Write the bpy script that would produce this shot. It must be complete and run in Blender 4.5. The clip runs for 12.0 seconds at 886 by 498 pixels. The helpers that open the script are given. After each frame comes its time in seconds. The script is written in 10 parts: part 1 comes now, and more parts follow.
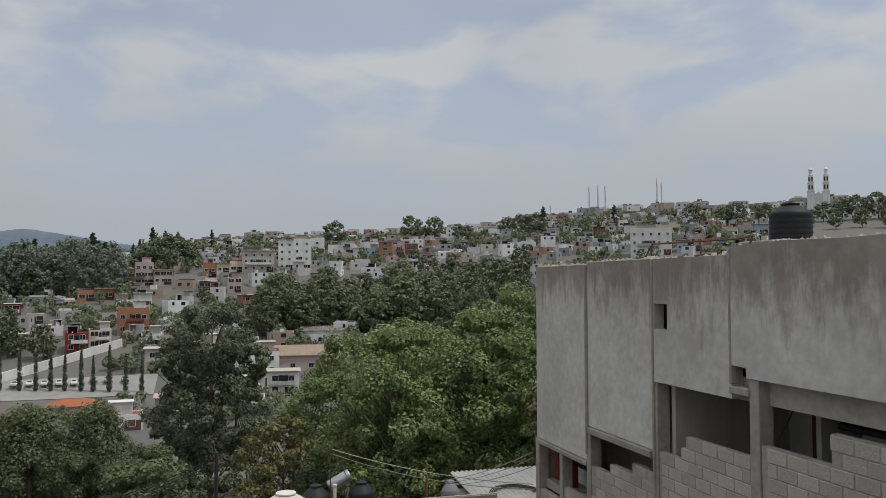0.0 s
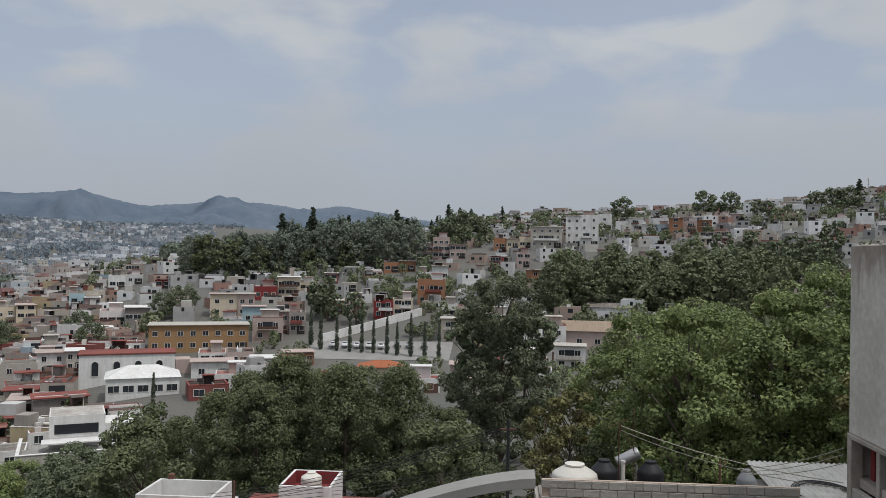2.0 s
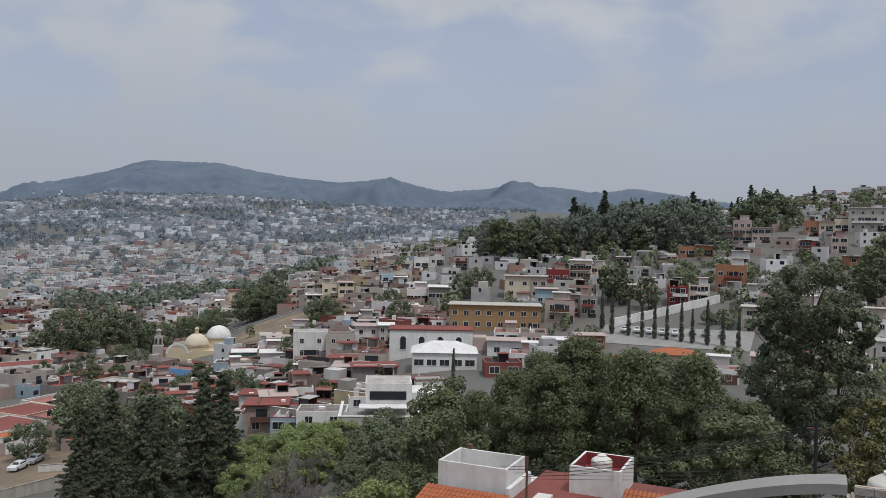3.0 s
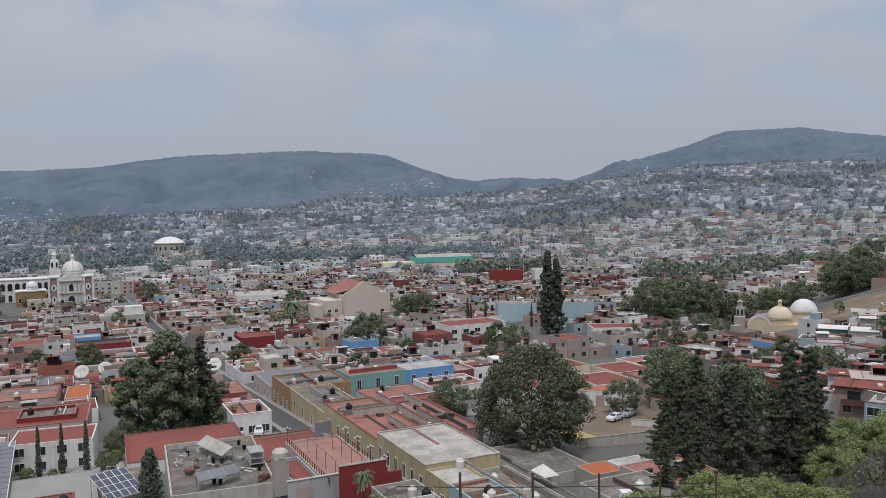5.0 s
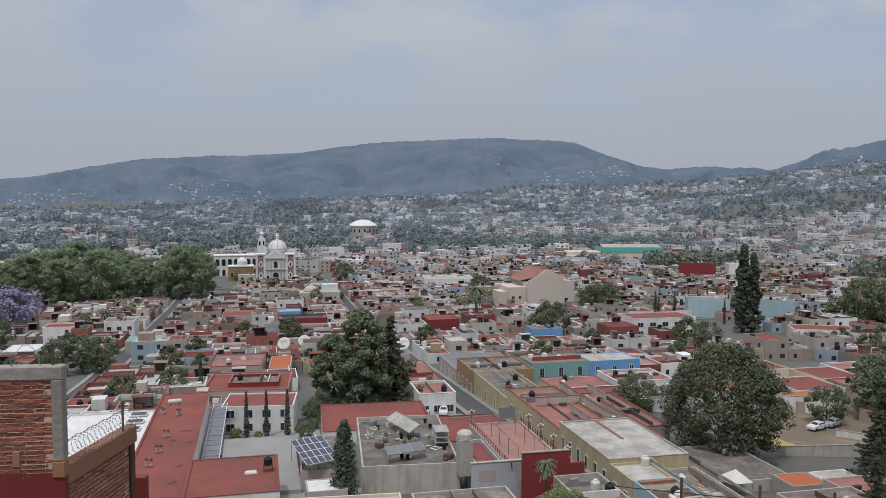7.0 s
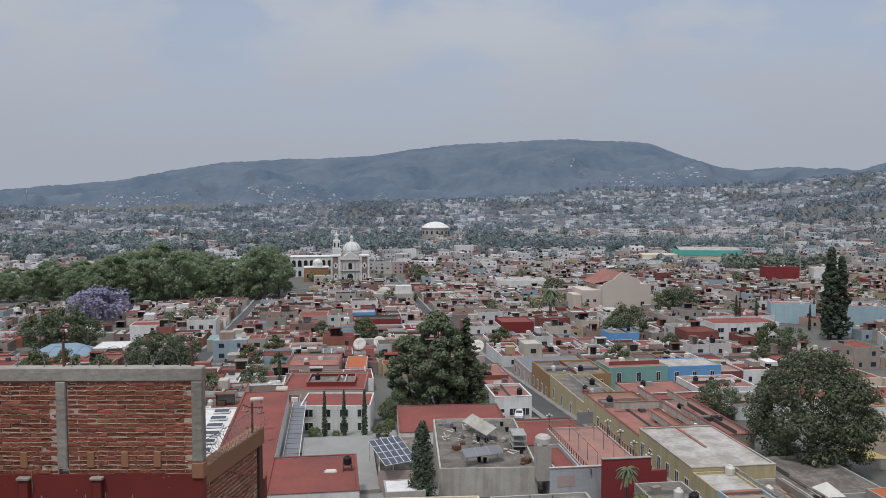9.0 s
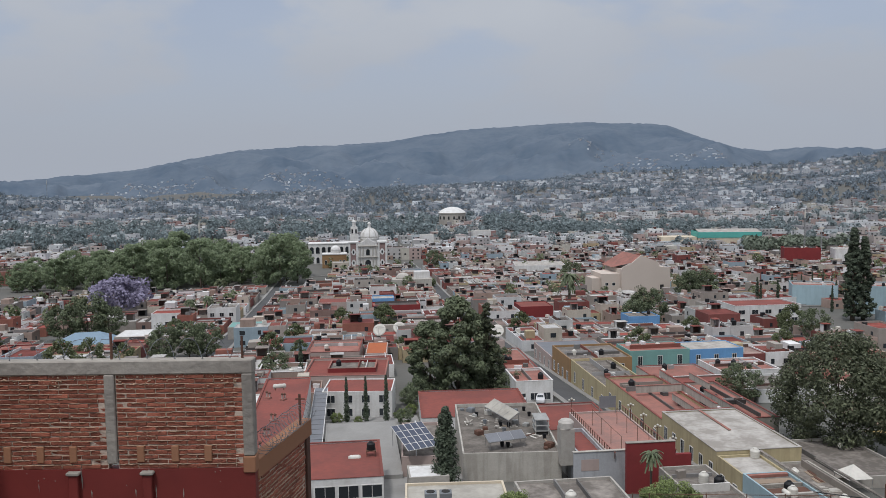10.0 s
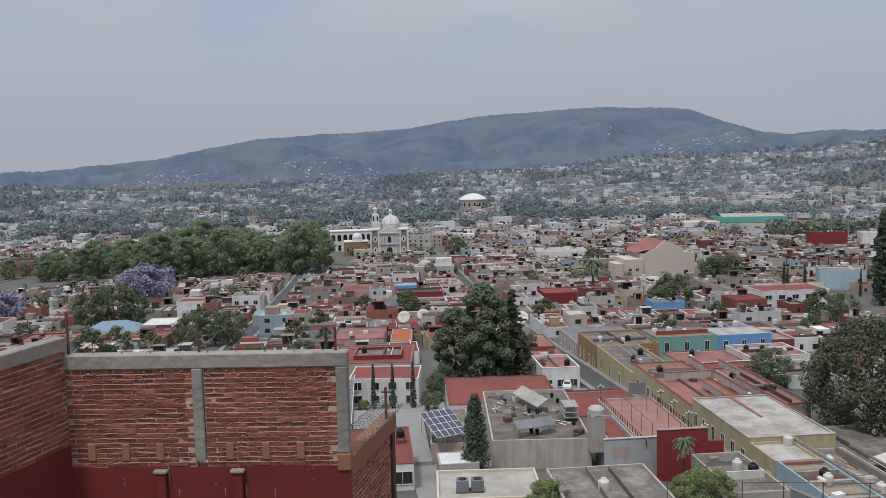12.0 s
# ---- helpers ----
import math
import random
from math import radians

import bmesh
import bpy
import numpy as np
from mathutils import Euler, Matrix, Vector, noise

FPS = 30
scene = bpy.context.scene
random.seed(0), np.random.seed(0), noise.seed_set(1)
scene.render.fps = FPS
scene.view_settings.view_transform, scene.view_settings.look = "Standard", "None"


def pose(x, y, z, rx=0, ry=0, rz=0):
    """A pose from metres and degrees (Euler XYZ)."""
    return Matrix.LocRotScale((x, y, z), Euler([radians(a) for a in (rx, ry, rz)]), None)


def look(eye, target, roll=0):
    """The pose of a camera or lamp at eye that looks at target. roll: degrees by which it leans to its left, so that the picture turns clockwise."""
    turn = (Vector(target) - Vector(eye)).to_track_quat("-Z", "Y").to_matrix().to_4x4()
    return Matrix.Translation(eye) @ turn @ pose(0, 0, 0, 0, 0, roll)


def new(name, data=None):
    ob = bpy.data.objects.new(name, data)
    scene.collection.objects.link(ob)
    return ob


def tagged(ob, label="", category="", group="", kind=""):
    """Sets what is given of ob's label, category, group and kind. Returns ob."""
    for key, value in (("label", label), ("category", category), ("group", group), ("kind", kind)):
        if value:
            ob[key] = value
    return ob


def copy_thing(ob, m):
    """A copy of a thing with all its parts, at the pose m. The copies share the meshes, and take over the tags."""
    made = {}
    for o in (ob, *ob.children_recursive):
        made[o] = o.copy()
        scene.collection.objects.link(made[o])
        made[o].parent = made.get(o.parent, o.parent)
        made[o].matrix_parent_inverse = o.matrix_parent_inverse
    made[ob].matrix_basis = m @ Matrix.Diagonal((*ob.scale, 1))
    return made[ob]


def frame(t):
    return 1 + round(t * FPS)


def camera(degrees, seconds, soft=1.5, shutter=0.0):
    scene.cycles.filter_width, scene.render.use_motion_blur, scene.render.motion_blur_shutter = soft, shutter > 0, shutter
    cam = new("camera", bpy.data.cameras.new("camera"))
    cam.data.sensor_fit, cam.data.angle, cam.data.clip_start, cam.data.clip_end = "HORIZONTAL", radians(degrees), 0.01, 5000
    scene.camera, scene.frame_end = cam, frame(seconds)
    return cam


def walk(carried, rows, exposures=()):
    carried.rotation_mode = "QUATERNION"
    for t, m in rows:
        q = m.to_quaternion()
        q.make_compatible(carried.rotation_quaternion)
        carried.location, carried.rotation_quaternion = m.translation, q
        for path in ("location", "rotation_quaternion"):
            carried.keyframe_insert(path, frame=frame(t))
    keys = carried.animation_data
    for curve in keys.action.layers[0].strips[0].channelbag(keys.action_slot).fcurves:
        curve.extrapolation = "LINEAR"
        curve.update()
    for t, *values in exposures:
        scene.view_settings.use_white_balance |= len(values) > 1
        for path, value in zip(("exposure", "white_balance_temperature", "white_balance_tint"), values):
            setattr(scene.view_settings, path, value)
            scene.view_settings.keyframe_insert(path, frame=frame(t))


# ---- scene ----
# ---- camera ----
cam = camera(57.5, 12.0, soft=0.75)
PATH = (
    (0.0, pose(0.00, -0.00, 62.00, 92.44, 0.13, -106.00)),
    (0.5, pose(-0.01, 0.01, 61.99, 92.44, -0.02, -102.34)),
    (1.0, pose(-0.06, 0.05, 61.99, 92.44, -0.25, -97.22)),
    (1.5, pose(-0.08, 0.07, 62.00, 92.06, -0.45, -91.88)),
    (2.0, pose(-0.17, 0.11, 61.99, 90.62, -0.94, -85.87)),
    (2.5, pose(-0.27, 0.09, 62.01, 90.37, -1.07, -75.38)),
    (3.0, pose(-0.46, 0.03, 62.03, 89.08, -1.11, -65.40)),
    (3.5, pose(-0.54, 0.02, 62.04, 88.41, -0.56, -55.10)),
    (3.7, pose(-0.65, 0.00, 62.05, 88.16, -0.40, -51.14)),
    (5.5, pose(-0.77, 0.05, 62.04, 86.65, 0.68, -19.96)),
    (6.0, pose(-1.02, 0.10, 62.07, 86.46, -0.24, -17.25)),
    (6.5, pose(-1.19, 0.21, 62.10, 86.28, -0.82, -14.64)),
    (7.0, pose(-1.30, 0.40, 62.11, 86.13, -0.13, -12.84)),
    (9.0, pose(-2.10, 0.86, 62.10, 86.27, -0.01, -7.77)),
    (9.5, pose(-2.35, 1.05, 62.10, 86.33, -0.17, -7.74)),
    (10.0, pose(-2.53, 1.26, 62.09, 85.23, 0.77, -6.63)),
    (10.5, pose(-2.76, 1.38, 62.08, 85.30, 0.98, -5.04)),
    (11.0, pose(-2.99, 1.54, 62.08, 85.38, 1.01, -5.32)),
    (11.5, pose(-3.20, 1.77, 62.08, 85.14, 1.43, -5.68)),
    (12.0, pose(-3.46, 1.95, 62.04, 84.32, 1.30, -5.25)),)
walk(cam, PATH, ((0.0, 0.03, 6430, 9), (1.5, 0.02, 6350, 9), (2.5, -0.02, 6300, 10), (3.5, -0.03, 6150, 11), (6.0, 0.0, 6130, 11), (12.0, 0.0, 6150, 11)))

# ---- sky, sun ----
SUN_BEARING, SUN_HEIGHT = 212.0, 64.0  # degrees clockwise from +y, degrees up
SKY = 0.12

world = bpy.data.worlds.new("world")
scene.world = world
world.use_nodes = True
wn, wl = world.node_tree.nodes, world.node_tree.links
wn.clear()


def wnode(kind, **values):
    n = wn.new(kind)
    for key, value in values.items():
        n.inputs[key].default_value = value
    return n


sky = wn.new("ShaderNodeTexSky")
sky.sky_type = "NISHITA"
sky.sun_disc = False
sky.sun_elevation = radians(SUN_HEIGHT)
sky.sun_rotation = radians(SUN_BEARING)
sky.altitude = 2200
sky.air_density, sky.dust_density, sky.ozone_density = 1.0, 3.0, 1.5
blue = wnode("ShaderNodeBackground", Strength=SKY)
wl.new(sky.outputs[0], blue.inputs[0])
tc = wn.new("ShaderNodeTexCoord")
sep = wn.new("ShaderNodeSeparateXYZ")
wl.new(tc.outputs["Generated"], sep.inputs[0])
flat = wn.new("ShaderNodeMapping")  # clouds lie flat
flat.inputs["Scale"].default_value = (1.0, 1.0, 2.3)
flat.inputs["Location"].default_value = (0.0, 0.0, 3.7)
wl.new(tc.outputs["Generated"], flat.inputs[0])
puff = wnode("ShaderNodeTexNoise", Scale=5.0, Detail=8.0, Roughness=0.5, Distortion=0.2)
wl.new(flat.outputs[0], puff.inputs["Vector"])
mask = wn.new("ShaderNodeMapRange")
mask.interpolation_type = "SMOOTHSTEP"
mask.inputs["From Min"].default_value, mask.inputs["From Max"].default_value = 0.43, 0.61
mask.inputs["To Min"].default_value, mask.inputs["To Max"].default_value = 0.58, 1.0
wl.new(puff.outputs[0], mask.inputs[0])
shade = wnode("ShaderNodeTexNoise", Scale=3.2, Detail=5.0, Roughness=0.5)
wl.new(flat.outputs[0], shade.inputs["Vector"])
tone = wn.new("ShaderNodeMixRGB")
tone.inputs[1].default_value = (0.415, 0.438, 0.475, 1)
tone.inputs[2].default_value = (0.585, 0.60, 0.612, 1)
wl.new(shade.outputs[0], tone.inputs[0])
cloud = wnode("ShaderNodeBackground", Strength=1.0)
wl.new(tone.outputs[0], cloud.inputs[0])
clouded = wn.new("ShaderNodeMixShader")
wl.new(mask.outputs[0], clouded.inputs[0])
wl.new(blue.outputs[0], clouded.inputs[1])
wl.new(cloud.outputs[0], clouded.inputs[2])
veil = wnode("ShaderNodeBackground", Strength=1.0)
veil.inputs[0].default_value = (0.388, 0.410, 0.447, 1)
low = wn.new("ShaderNodeMapRange")
low.interpolation_type = "SMOOTHSTEP"
low.inputs["From Min"].default_value, low.inputs["From Max"].default_value = 0.02, 0.30
low.inputs["To Min"].default_value, low.inputs["To Max"].default_value = 1.0, 0.0
wl.new(sep.outputs[2], low.inputs[0])
hazy = wn.new("ShaderNodeMixShader")
wl.new(low.outputs[0], hazy.inputs[0])
wl.new(clouded.outputs[0], hazy.inputs[1])
wl.new(veil.outputs[0], hazy.inputs[2])
# the thin overcast is brighter high up, above the hazy rim
high = wn.new("ShaderNodeMapRange")
high.interpolation_type = "SMOOTHSTEP"
high.inputs["From Min"].default_value, high.inputs["From Max"].default_value = 0.30, 0.85
high.inputs["To Min"].default_value, high.inputs["To Max"].default_value = 0.0, 0.8
wl.new(sep.outputs[2], high.inputs[0])
bright = wnode("ShaderNodeBackground", Strength=1.0)
bright.inputs[0].default_value = (1.05, 1.07, 1.12, 1)
lit = wn.new("ShaderNodeMixShader")
wl.new(high.outputs[0], lit.inputs[0])
wl.new(hazy.outputs[0], lit.inputs[1])
wl.new(bright.outputs[0], lit.inputs[2])
wl.new(lit.outputs[0], wn.new("ShaderNodeOutputWorld").inputs[0])

sun = new("sun", bpy.data.lights.new("sun", "SUN"))
sun.data.energy, sun.data.angle, sun.data.color = 1.9, radians(6), (1.0, 0.96, 0.91)
sb, sh = radians(SUN_BEARING), radians(SUN_HEIGHT)
sun.matrix_world = look((0, 0, 300), Vector((0, 0, 300)) - Vector((math.sin(sb) * math.cos(sh), math.cos(sb) * math.cos(sh), math.sin(sh))))
scene.view_settings.exposure = 0.0

# ---- ground: the valley floor, the near hillside and the slopes round the town ----
RADII = (0, 25, 60, 100, 160, 220, 300, 400, 550, 750, 1000, 1400, 1900, 2500, 5000)
BEARINGS = (2, 22, 45, 68, 95, 125)
RISE = np.array((
    (49, 42, 32, 24, 19, 15, 11, 7, 3, 1, 2, 5, 17, 30, 30),
    (49, 42, 32, 24, 19, 15, 11, 7, 3, 1, 2, 16, 44, 76, 76),
    (49, 44, 32, 24, 19, 16, 12, 9, 6, 4, 12, 47, 102, 147, 147),
    (49, 46, 40, 34, 30, 32, 42, 54, 55, 42, 22, 52, 102, 142, 142),
    (49, 47, 42, 35, 32, 34, 47, 68, 88, 99, 103, 103, 103, 103, 103),
    (49, 48, 44, 38, 38, 42, 57, 77, 103, 125, 131, 131, 131, 131, 131)), float)


def ground_height(x, y):
    """Height of the ground at x, y (arrays or numbers)."""
    x, y = np.asarray(x, float), np.asarray(y, float)
    r, b = np.hypot(x, y), np.degrees(np.arctan2(x, y))
    b = np.where(b < -60, 20 + (-60 - b) * 105 / 120, b)
    b = np.clip(b, BEARINGS[0], BEARINGS[-1])
    k = np.clip(np.searchsorted(BEARINGS, b) - 1, 0, len(BEARINGS) - 2)
    edge = np.array(BEARINGS, float)
    f = (b - edge[k]) / (edge[k + 1] - edge[k])
    f = f * f * (3 - 2 * f)
    cols = np.array([np.interp(r, RADII, row) for row in RISE])
    low = np.take_along_axis(cols, k[None], 0)[0]
    high = np.take_along_axis(cols, k[None] + 1, 0)[0]
    roll = 22 * np.sin(x * 0.0041 + 0.6) * np.sin(y * 0.0037 + x * 0.0012) * np.clip((r - 1150) / 600, 0, 1) * np.clip((75 - b) / 10, 0, 1)
    swell = roll + 1.5 * np.sin(x * 0.021 + 1.3) * np.sin(y * 0.017) * np.clip((r - 150) / 300, 0, 1)
    return low * (1 - f) + high * f + swell


# ---- materials ----
def mat(name, color, color2=None, rough=0.85, metal=0.0, grain=3.0, patch=0.35, spread=0.5, bump=0.15, vary=0.12,
        streak=0.0, palette=None, island=False, leaf=0.0, spec=0.3, where="Object", drip=None, deep=0.7):
    """A weathered surface: two tones mixed by large patches and fine grain, with bump, and a shift from piece to piece."""
    m = bpy.data.materials.new(name)
    m.use_nodes = True
    nt = m.node_tree
    n, l = nt.nodes, nt.links
    bsdf = n["Principled BSDF"]
    tcn = n.new("ShaderNodeTexCoord")
    src = tcn.outputs["Object"]
    if where == "World":
        geo = n.new("ShaderNodeNewGeometry")
        src = geo.outputs["Position"]
    big = n.new("ShaderNodeTexNoise")
    big.inputs["Scale"].default_value, big.inputs["Detail"].default_value = patch, 5
    fine = n.new("ShaderNodeTexNoise")
    fine.inputs["Scale"].default_value, fine.inputs["Detail"].default_value = grain, 6
    l.new(src, big.inputs["Vector"])
    l.new(src, fine.inputs["Vector"])
    mixv = n.new("ShaderNodeMath")
    mixv.operation = "MULTIPLY_ADD"
    l.new(big.outputs[0], mixv.inputs[0])
    mixv.inputs[1].default_value = 0.65
    half = n.new("ShaderNodeMath")
    half.operation = "MULTIPLY"
    half.inputs[1].default_value = 0.35
    l.new(fine.outputs[0], half.inputs[0])
    l.new(half.outputs[0], mixv.inputs[2])
    rng = n.new("ShaderNodeMapRange")
    rng.inputs["From Min"].default_value, rng.inputs["From Max"].default_value = 0.5 - 0.22, 0.5 + 0.22
    rng.inputs["To Max"].default_value = spread * 2
    l.new(mixv.outputs[0], rng.inputs[0])
    mixc = n.new("ShaderNodeMixRGB")
    l.new(rng.outputs[0], mixc.inputs[0])
    c2 = color2 or tuple(c * 0.72 for c in color)
    if palette:
        ramp = n.new("ShaderNodeValToRGB")
        ramp.color_ramp.interpolation = "CONSTANT"
        el = ramp.color_ramp.elements
        while len(el) < len(palette):
            el.new(0.5)
        for k, c in enumerate(palette):
            el[k].position = k / len(palette)
            el[k].color = (*c, 1)
        if island:
            g = n.new("ShaderNodeNewGeometry")
            l.new(g.outputs["Random Per Island"], ramp.inputs[0])
        else:
            g = n.new("ShaderNodeObjectInfo")
            l.new(g.outputs["Random"], ramp.inputs[0])
        dark = n.new("ShaderNodeMixRGB")
        dark.blend_type = "MULTIPLY"
        dark.inputs[0].default_value = 1
        dark.inputs[2].default_value = (deep, deep * 0.985, deep * 0.96, 1)
        l.new(ramp.outputs[0], dark.inputs[1])
        l.new(ramp.outputs[0], mixc.inputs[1])
        l.new(dark.outputs[0], mixc.inputs[2])
    else:
        mixc.inputs[1].default_value = (*color, 1)
        mixc.inputs[2].default_value = (*c2, 1)
    out = mixc.outputs[0]
    if streak:
        mp = n.new("ShaderNodeMapping")
        mp.inputs["Scale"].default_value = (1.5, 1.5, 0.16)
        l.new(src, mp.inputs[0])
        st = n.new("ShaderNodeTexNoise")
        st.inputs["Scale"].default_value, st.inputs["Detail"].default_value = 1.0, 5
        l.new(mp.outputs[0], st.inputs["Vector"])
        sr = n.new("ShaderNodeMapRange")
        sr.inputs["From Min"].default_value, sr.inputs["From Max"].default_value = 0.47, 0.62
        sr.inputs["To Max"].default_value = streak
        l.new(st.outputs[0], sr.inputs[0])
        dk = n.new("ShaderNodeMixRGB")
        dk.blend_type = "MULTIPLY"
        dk.inputs[2].default_value = (0.42, 0.39, 0.36, 1)
        if drip:  # rain runs start at the wall top and fade on the way down
            sp = n.new("ShaderNodeSeparateXYZ")
            l.new(src, sp.inputs[0])
            fall = n.new("ShaderNodeMapRange")
            fall.inputs["From Min"].default_value, fall.inputs["From Max"].default_value = drip
            l.new(sp.outputs[2], fall.inputs[0])
            both = n.new("ShaderNodeMath")
            both.operation = "MULTIPLY_ADD"
            both.inputs[1].default_value = 0.40
            l.new(fall.outputs[0], both.inputs[0])
            l.new(st.outputs[0], both.inputs[2])
            l.new(both.outputs[0], sr.inputs[0])
            mp.inputs["Scale"].default_value = (2.4, 2.4, 0.55)
            st.inputs["Detail"].default_value, st.inputs["Roughness"].default_value = 10, 0.72
            sr.inputs["From Min"].default_value, sr.inputs["From Max"].default_value = 0.66, 0.84
            dk.inputs[2].default_value = (0.50, 0.44, 0.40, 1)
            l.new(sr.outputs[0], dk.inputs[0])
        else:
            l.new(sr.outputs[0], dk.inputs[0])
        l.new(out, dk.inputs[1])
        out = dk.outputs[0]
    if vary:
        rnd = n.new("ShaderNodeNewGeometry").outputs["Random Per Island"] if island else n.new("ShaderNodeObjectInfo").outputs["Random"]
        vr = n.new("ShaderNodeMapRange")
        vr.inputs["To Min"].default_value, vr.inputs["To Max"].default_value = 1 - vary, 1 + vary
        l.new(rnd, vr.inputs[0])
        hv = n.new("ShaderNodeHueSaturation")
        l.new(vr.outputs[0], hv.inputs["Value"])
        l.new(out, hv.inputs["Color"])
        out = hv.outputs[0]
    l.new(out, bsdf.inputs["Base Color"])
    bsdf.inputs["Roughness"].default_value = rough
    bsdf.inputs["Metallic"].default_value = metal
    bsdf.inputs["Specular IOR Level"].default_value = spec
    if bump:
        bp = n.new("ShaderNodeBump")
        bp.inputs["Strength"].default_value, bp.inputs["Distance"].default_value = bump, 0.05
        l.new(fine.outputs[0], bp.inputs["Height"])
        l.new(bp.outputs[0], bsdf.inputs["Normal"])
    if leaf:
        tr = n.new("ShaderNodeBsdfTranslucent")
        l.new(out, tr.inputs[0])
        ms = n.new("ShaderNodeMixShader")
        ms.inputs[0].default_value = leaf
        l.new(bsdf.outputs[0], ms.inputs[1])
        l.new(tr.outputs[0], ms.inputs[2])
        l.new(ms.outputs[0], n["Material Output"].inputs[0])
    return m


WALL_TONES = ((0.66, 0.66, 0.64), (0.44, 0.40, 0.35), (0.74, 0.74, 0.72), (0.36, 0.325, 0.29), (0.40, 0.30, 0.25), (0.27, 0.19, 0.165), (0.56, 0.50, 0.42), (0.26, 0.235, 0.215), (0.46, 0.38, 0.24),
              (0.22, 0.075, 0.065), (0.43, 0.32, 0.27), (0.62, 0.62, 0.615), (0.32, 0.40, 0.45), (0.78, 0.77, 0.75), (0.28, 0.115, 0.085), (0.33, 0.285, 0.25), (0.40, 0.36, 0.32))
ROOF_TONES = ((0.36, 0.165, 0.13), (0.29, 0.075, 0.058), (0.34, 0.25, 0.215), (0.24, 0.06, 0.05), (0.34, 0.105, 0.082), (0.66, 0.65, 0.63), (0.33, 0.15, 0.12), (0.30, 0.27, 0.25), (0.36, 0.09, 0.068),
              (0.25, 0.075, 0.06), (0.40, 0.28, 0.24), (0.28, 0.078, 0.06), (0.56, 0.54, 0.51), (0.15, 0.125, 0.11), (0.24, 0.205, 0.18), (0.20, 0.10, 0.08))
BIT_TONES = ((0.17, 0.16, 0.15), (0.26, 0.25, 0.24), (0.14, 0.085, 0.07), (0.76, 0.75, 0.73), (0.40, 0.39, 0.38), (0.05, 0.048, 0.046), (0.24, 0.09, 0.07), (0.66, 0.64, 0.60),
             (0.09, 0.087, 0.083), (0.26, 0.23, 0.20), (0.72, 0.72, 0.72))
RIDGE_TONES = ((0.72, 0.73, 0.73), (0.46, 0.45, 0.44), (0.62, 0.62, 0.61), (0.34, 0.335, 0.33), (0.54, 0.52, 0.47), (0.42, 0.32, 0.27), (0.78, 0.78, 0.78), (0.30, 0.295, 0.29), (0.48, 0.42, 0.36), (0.58, 0.575, 0.56),
               (0.38, 0.375, 0.37), (0.32, 0.19, 0.155), (0.68, 0.68, 0.67))
RIDGE_ROOFS = ((0.36, 0.36, 0.36), (0.44, 0.44, 0.44), (0.30, 0.22, 0.20), (0.52, 0.52, 0.52), (0.33, 0.32, 0.32))
# valley tones: pale fronts and roofs, further whitened and cooled as haze
VALLEY_WALLS = ((0.72, 0.73, 0.73), (0.50, 0.49, 0.48), (0.64, 0.65, 0.66), (0.40, 0.40, 0.41), (0.52, 0.46, 0.42), (0.76, 0.77, 0.78), (0.36, 0.35, 0.36), (0.56, 0.53, 0.46), (0.44, 0.34, 0.31),
                (0.60, 0.61, 0.62), (0.34, 0.22, 0.20), (0.48, 0.53, 0.55), (0.70, 0.70, 0.69), (0.43, 0.42, 0.41))
VALLEY_ROOFS = ((0.46, 0.45, 0.45), (0.34, 0.21, 0.19), (0.58, 0.585, 0.59), (0.36, 0.36, 0.37), (0.70, 0.71, 0.72), (0.40, 0.29, 0.27), (0.42, 0.42, 0.43), (0.31, 0.31, 0.32), (0.54, 0.52, 0.50))
# far walls and roofs: house tones blued and paled to paint in haze
HAZED_WALLS = ((0.80, 0.83, 0.86), (0.36, 0.39, 0.43), (0.50, 0.53, 0.57), (0.30, 0.33, 0.37), (0.42, 0.42, 0.44), (0.45, 0.48, 0.52), (0.33, 0.36, 0.40), (0.62, 0.65, 0.68),
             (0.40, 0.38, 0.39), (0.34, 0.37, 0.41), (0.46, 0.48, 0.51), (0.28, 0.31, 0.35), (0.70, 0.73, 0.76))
HAZED_ROOFS = ((0.30, 0.325, 0.35), (0.42, 0.445, 0.47), (0.30, 0.275, 0.28), (0.26, 0.28, 0.305), (0.66, 0.69, 0.71), (0.33, 0.355, 0.38), (0.36, 0.31, 0.30), (0.80, 0.82, 0.84), (0.24, 0.26, 0.285))

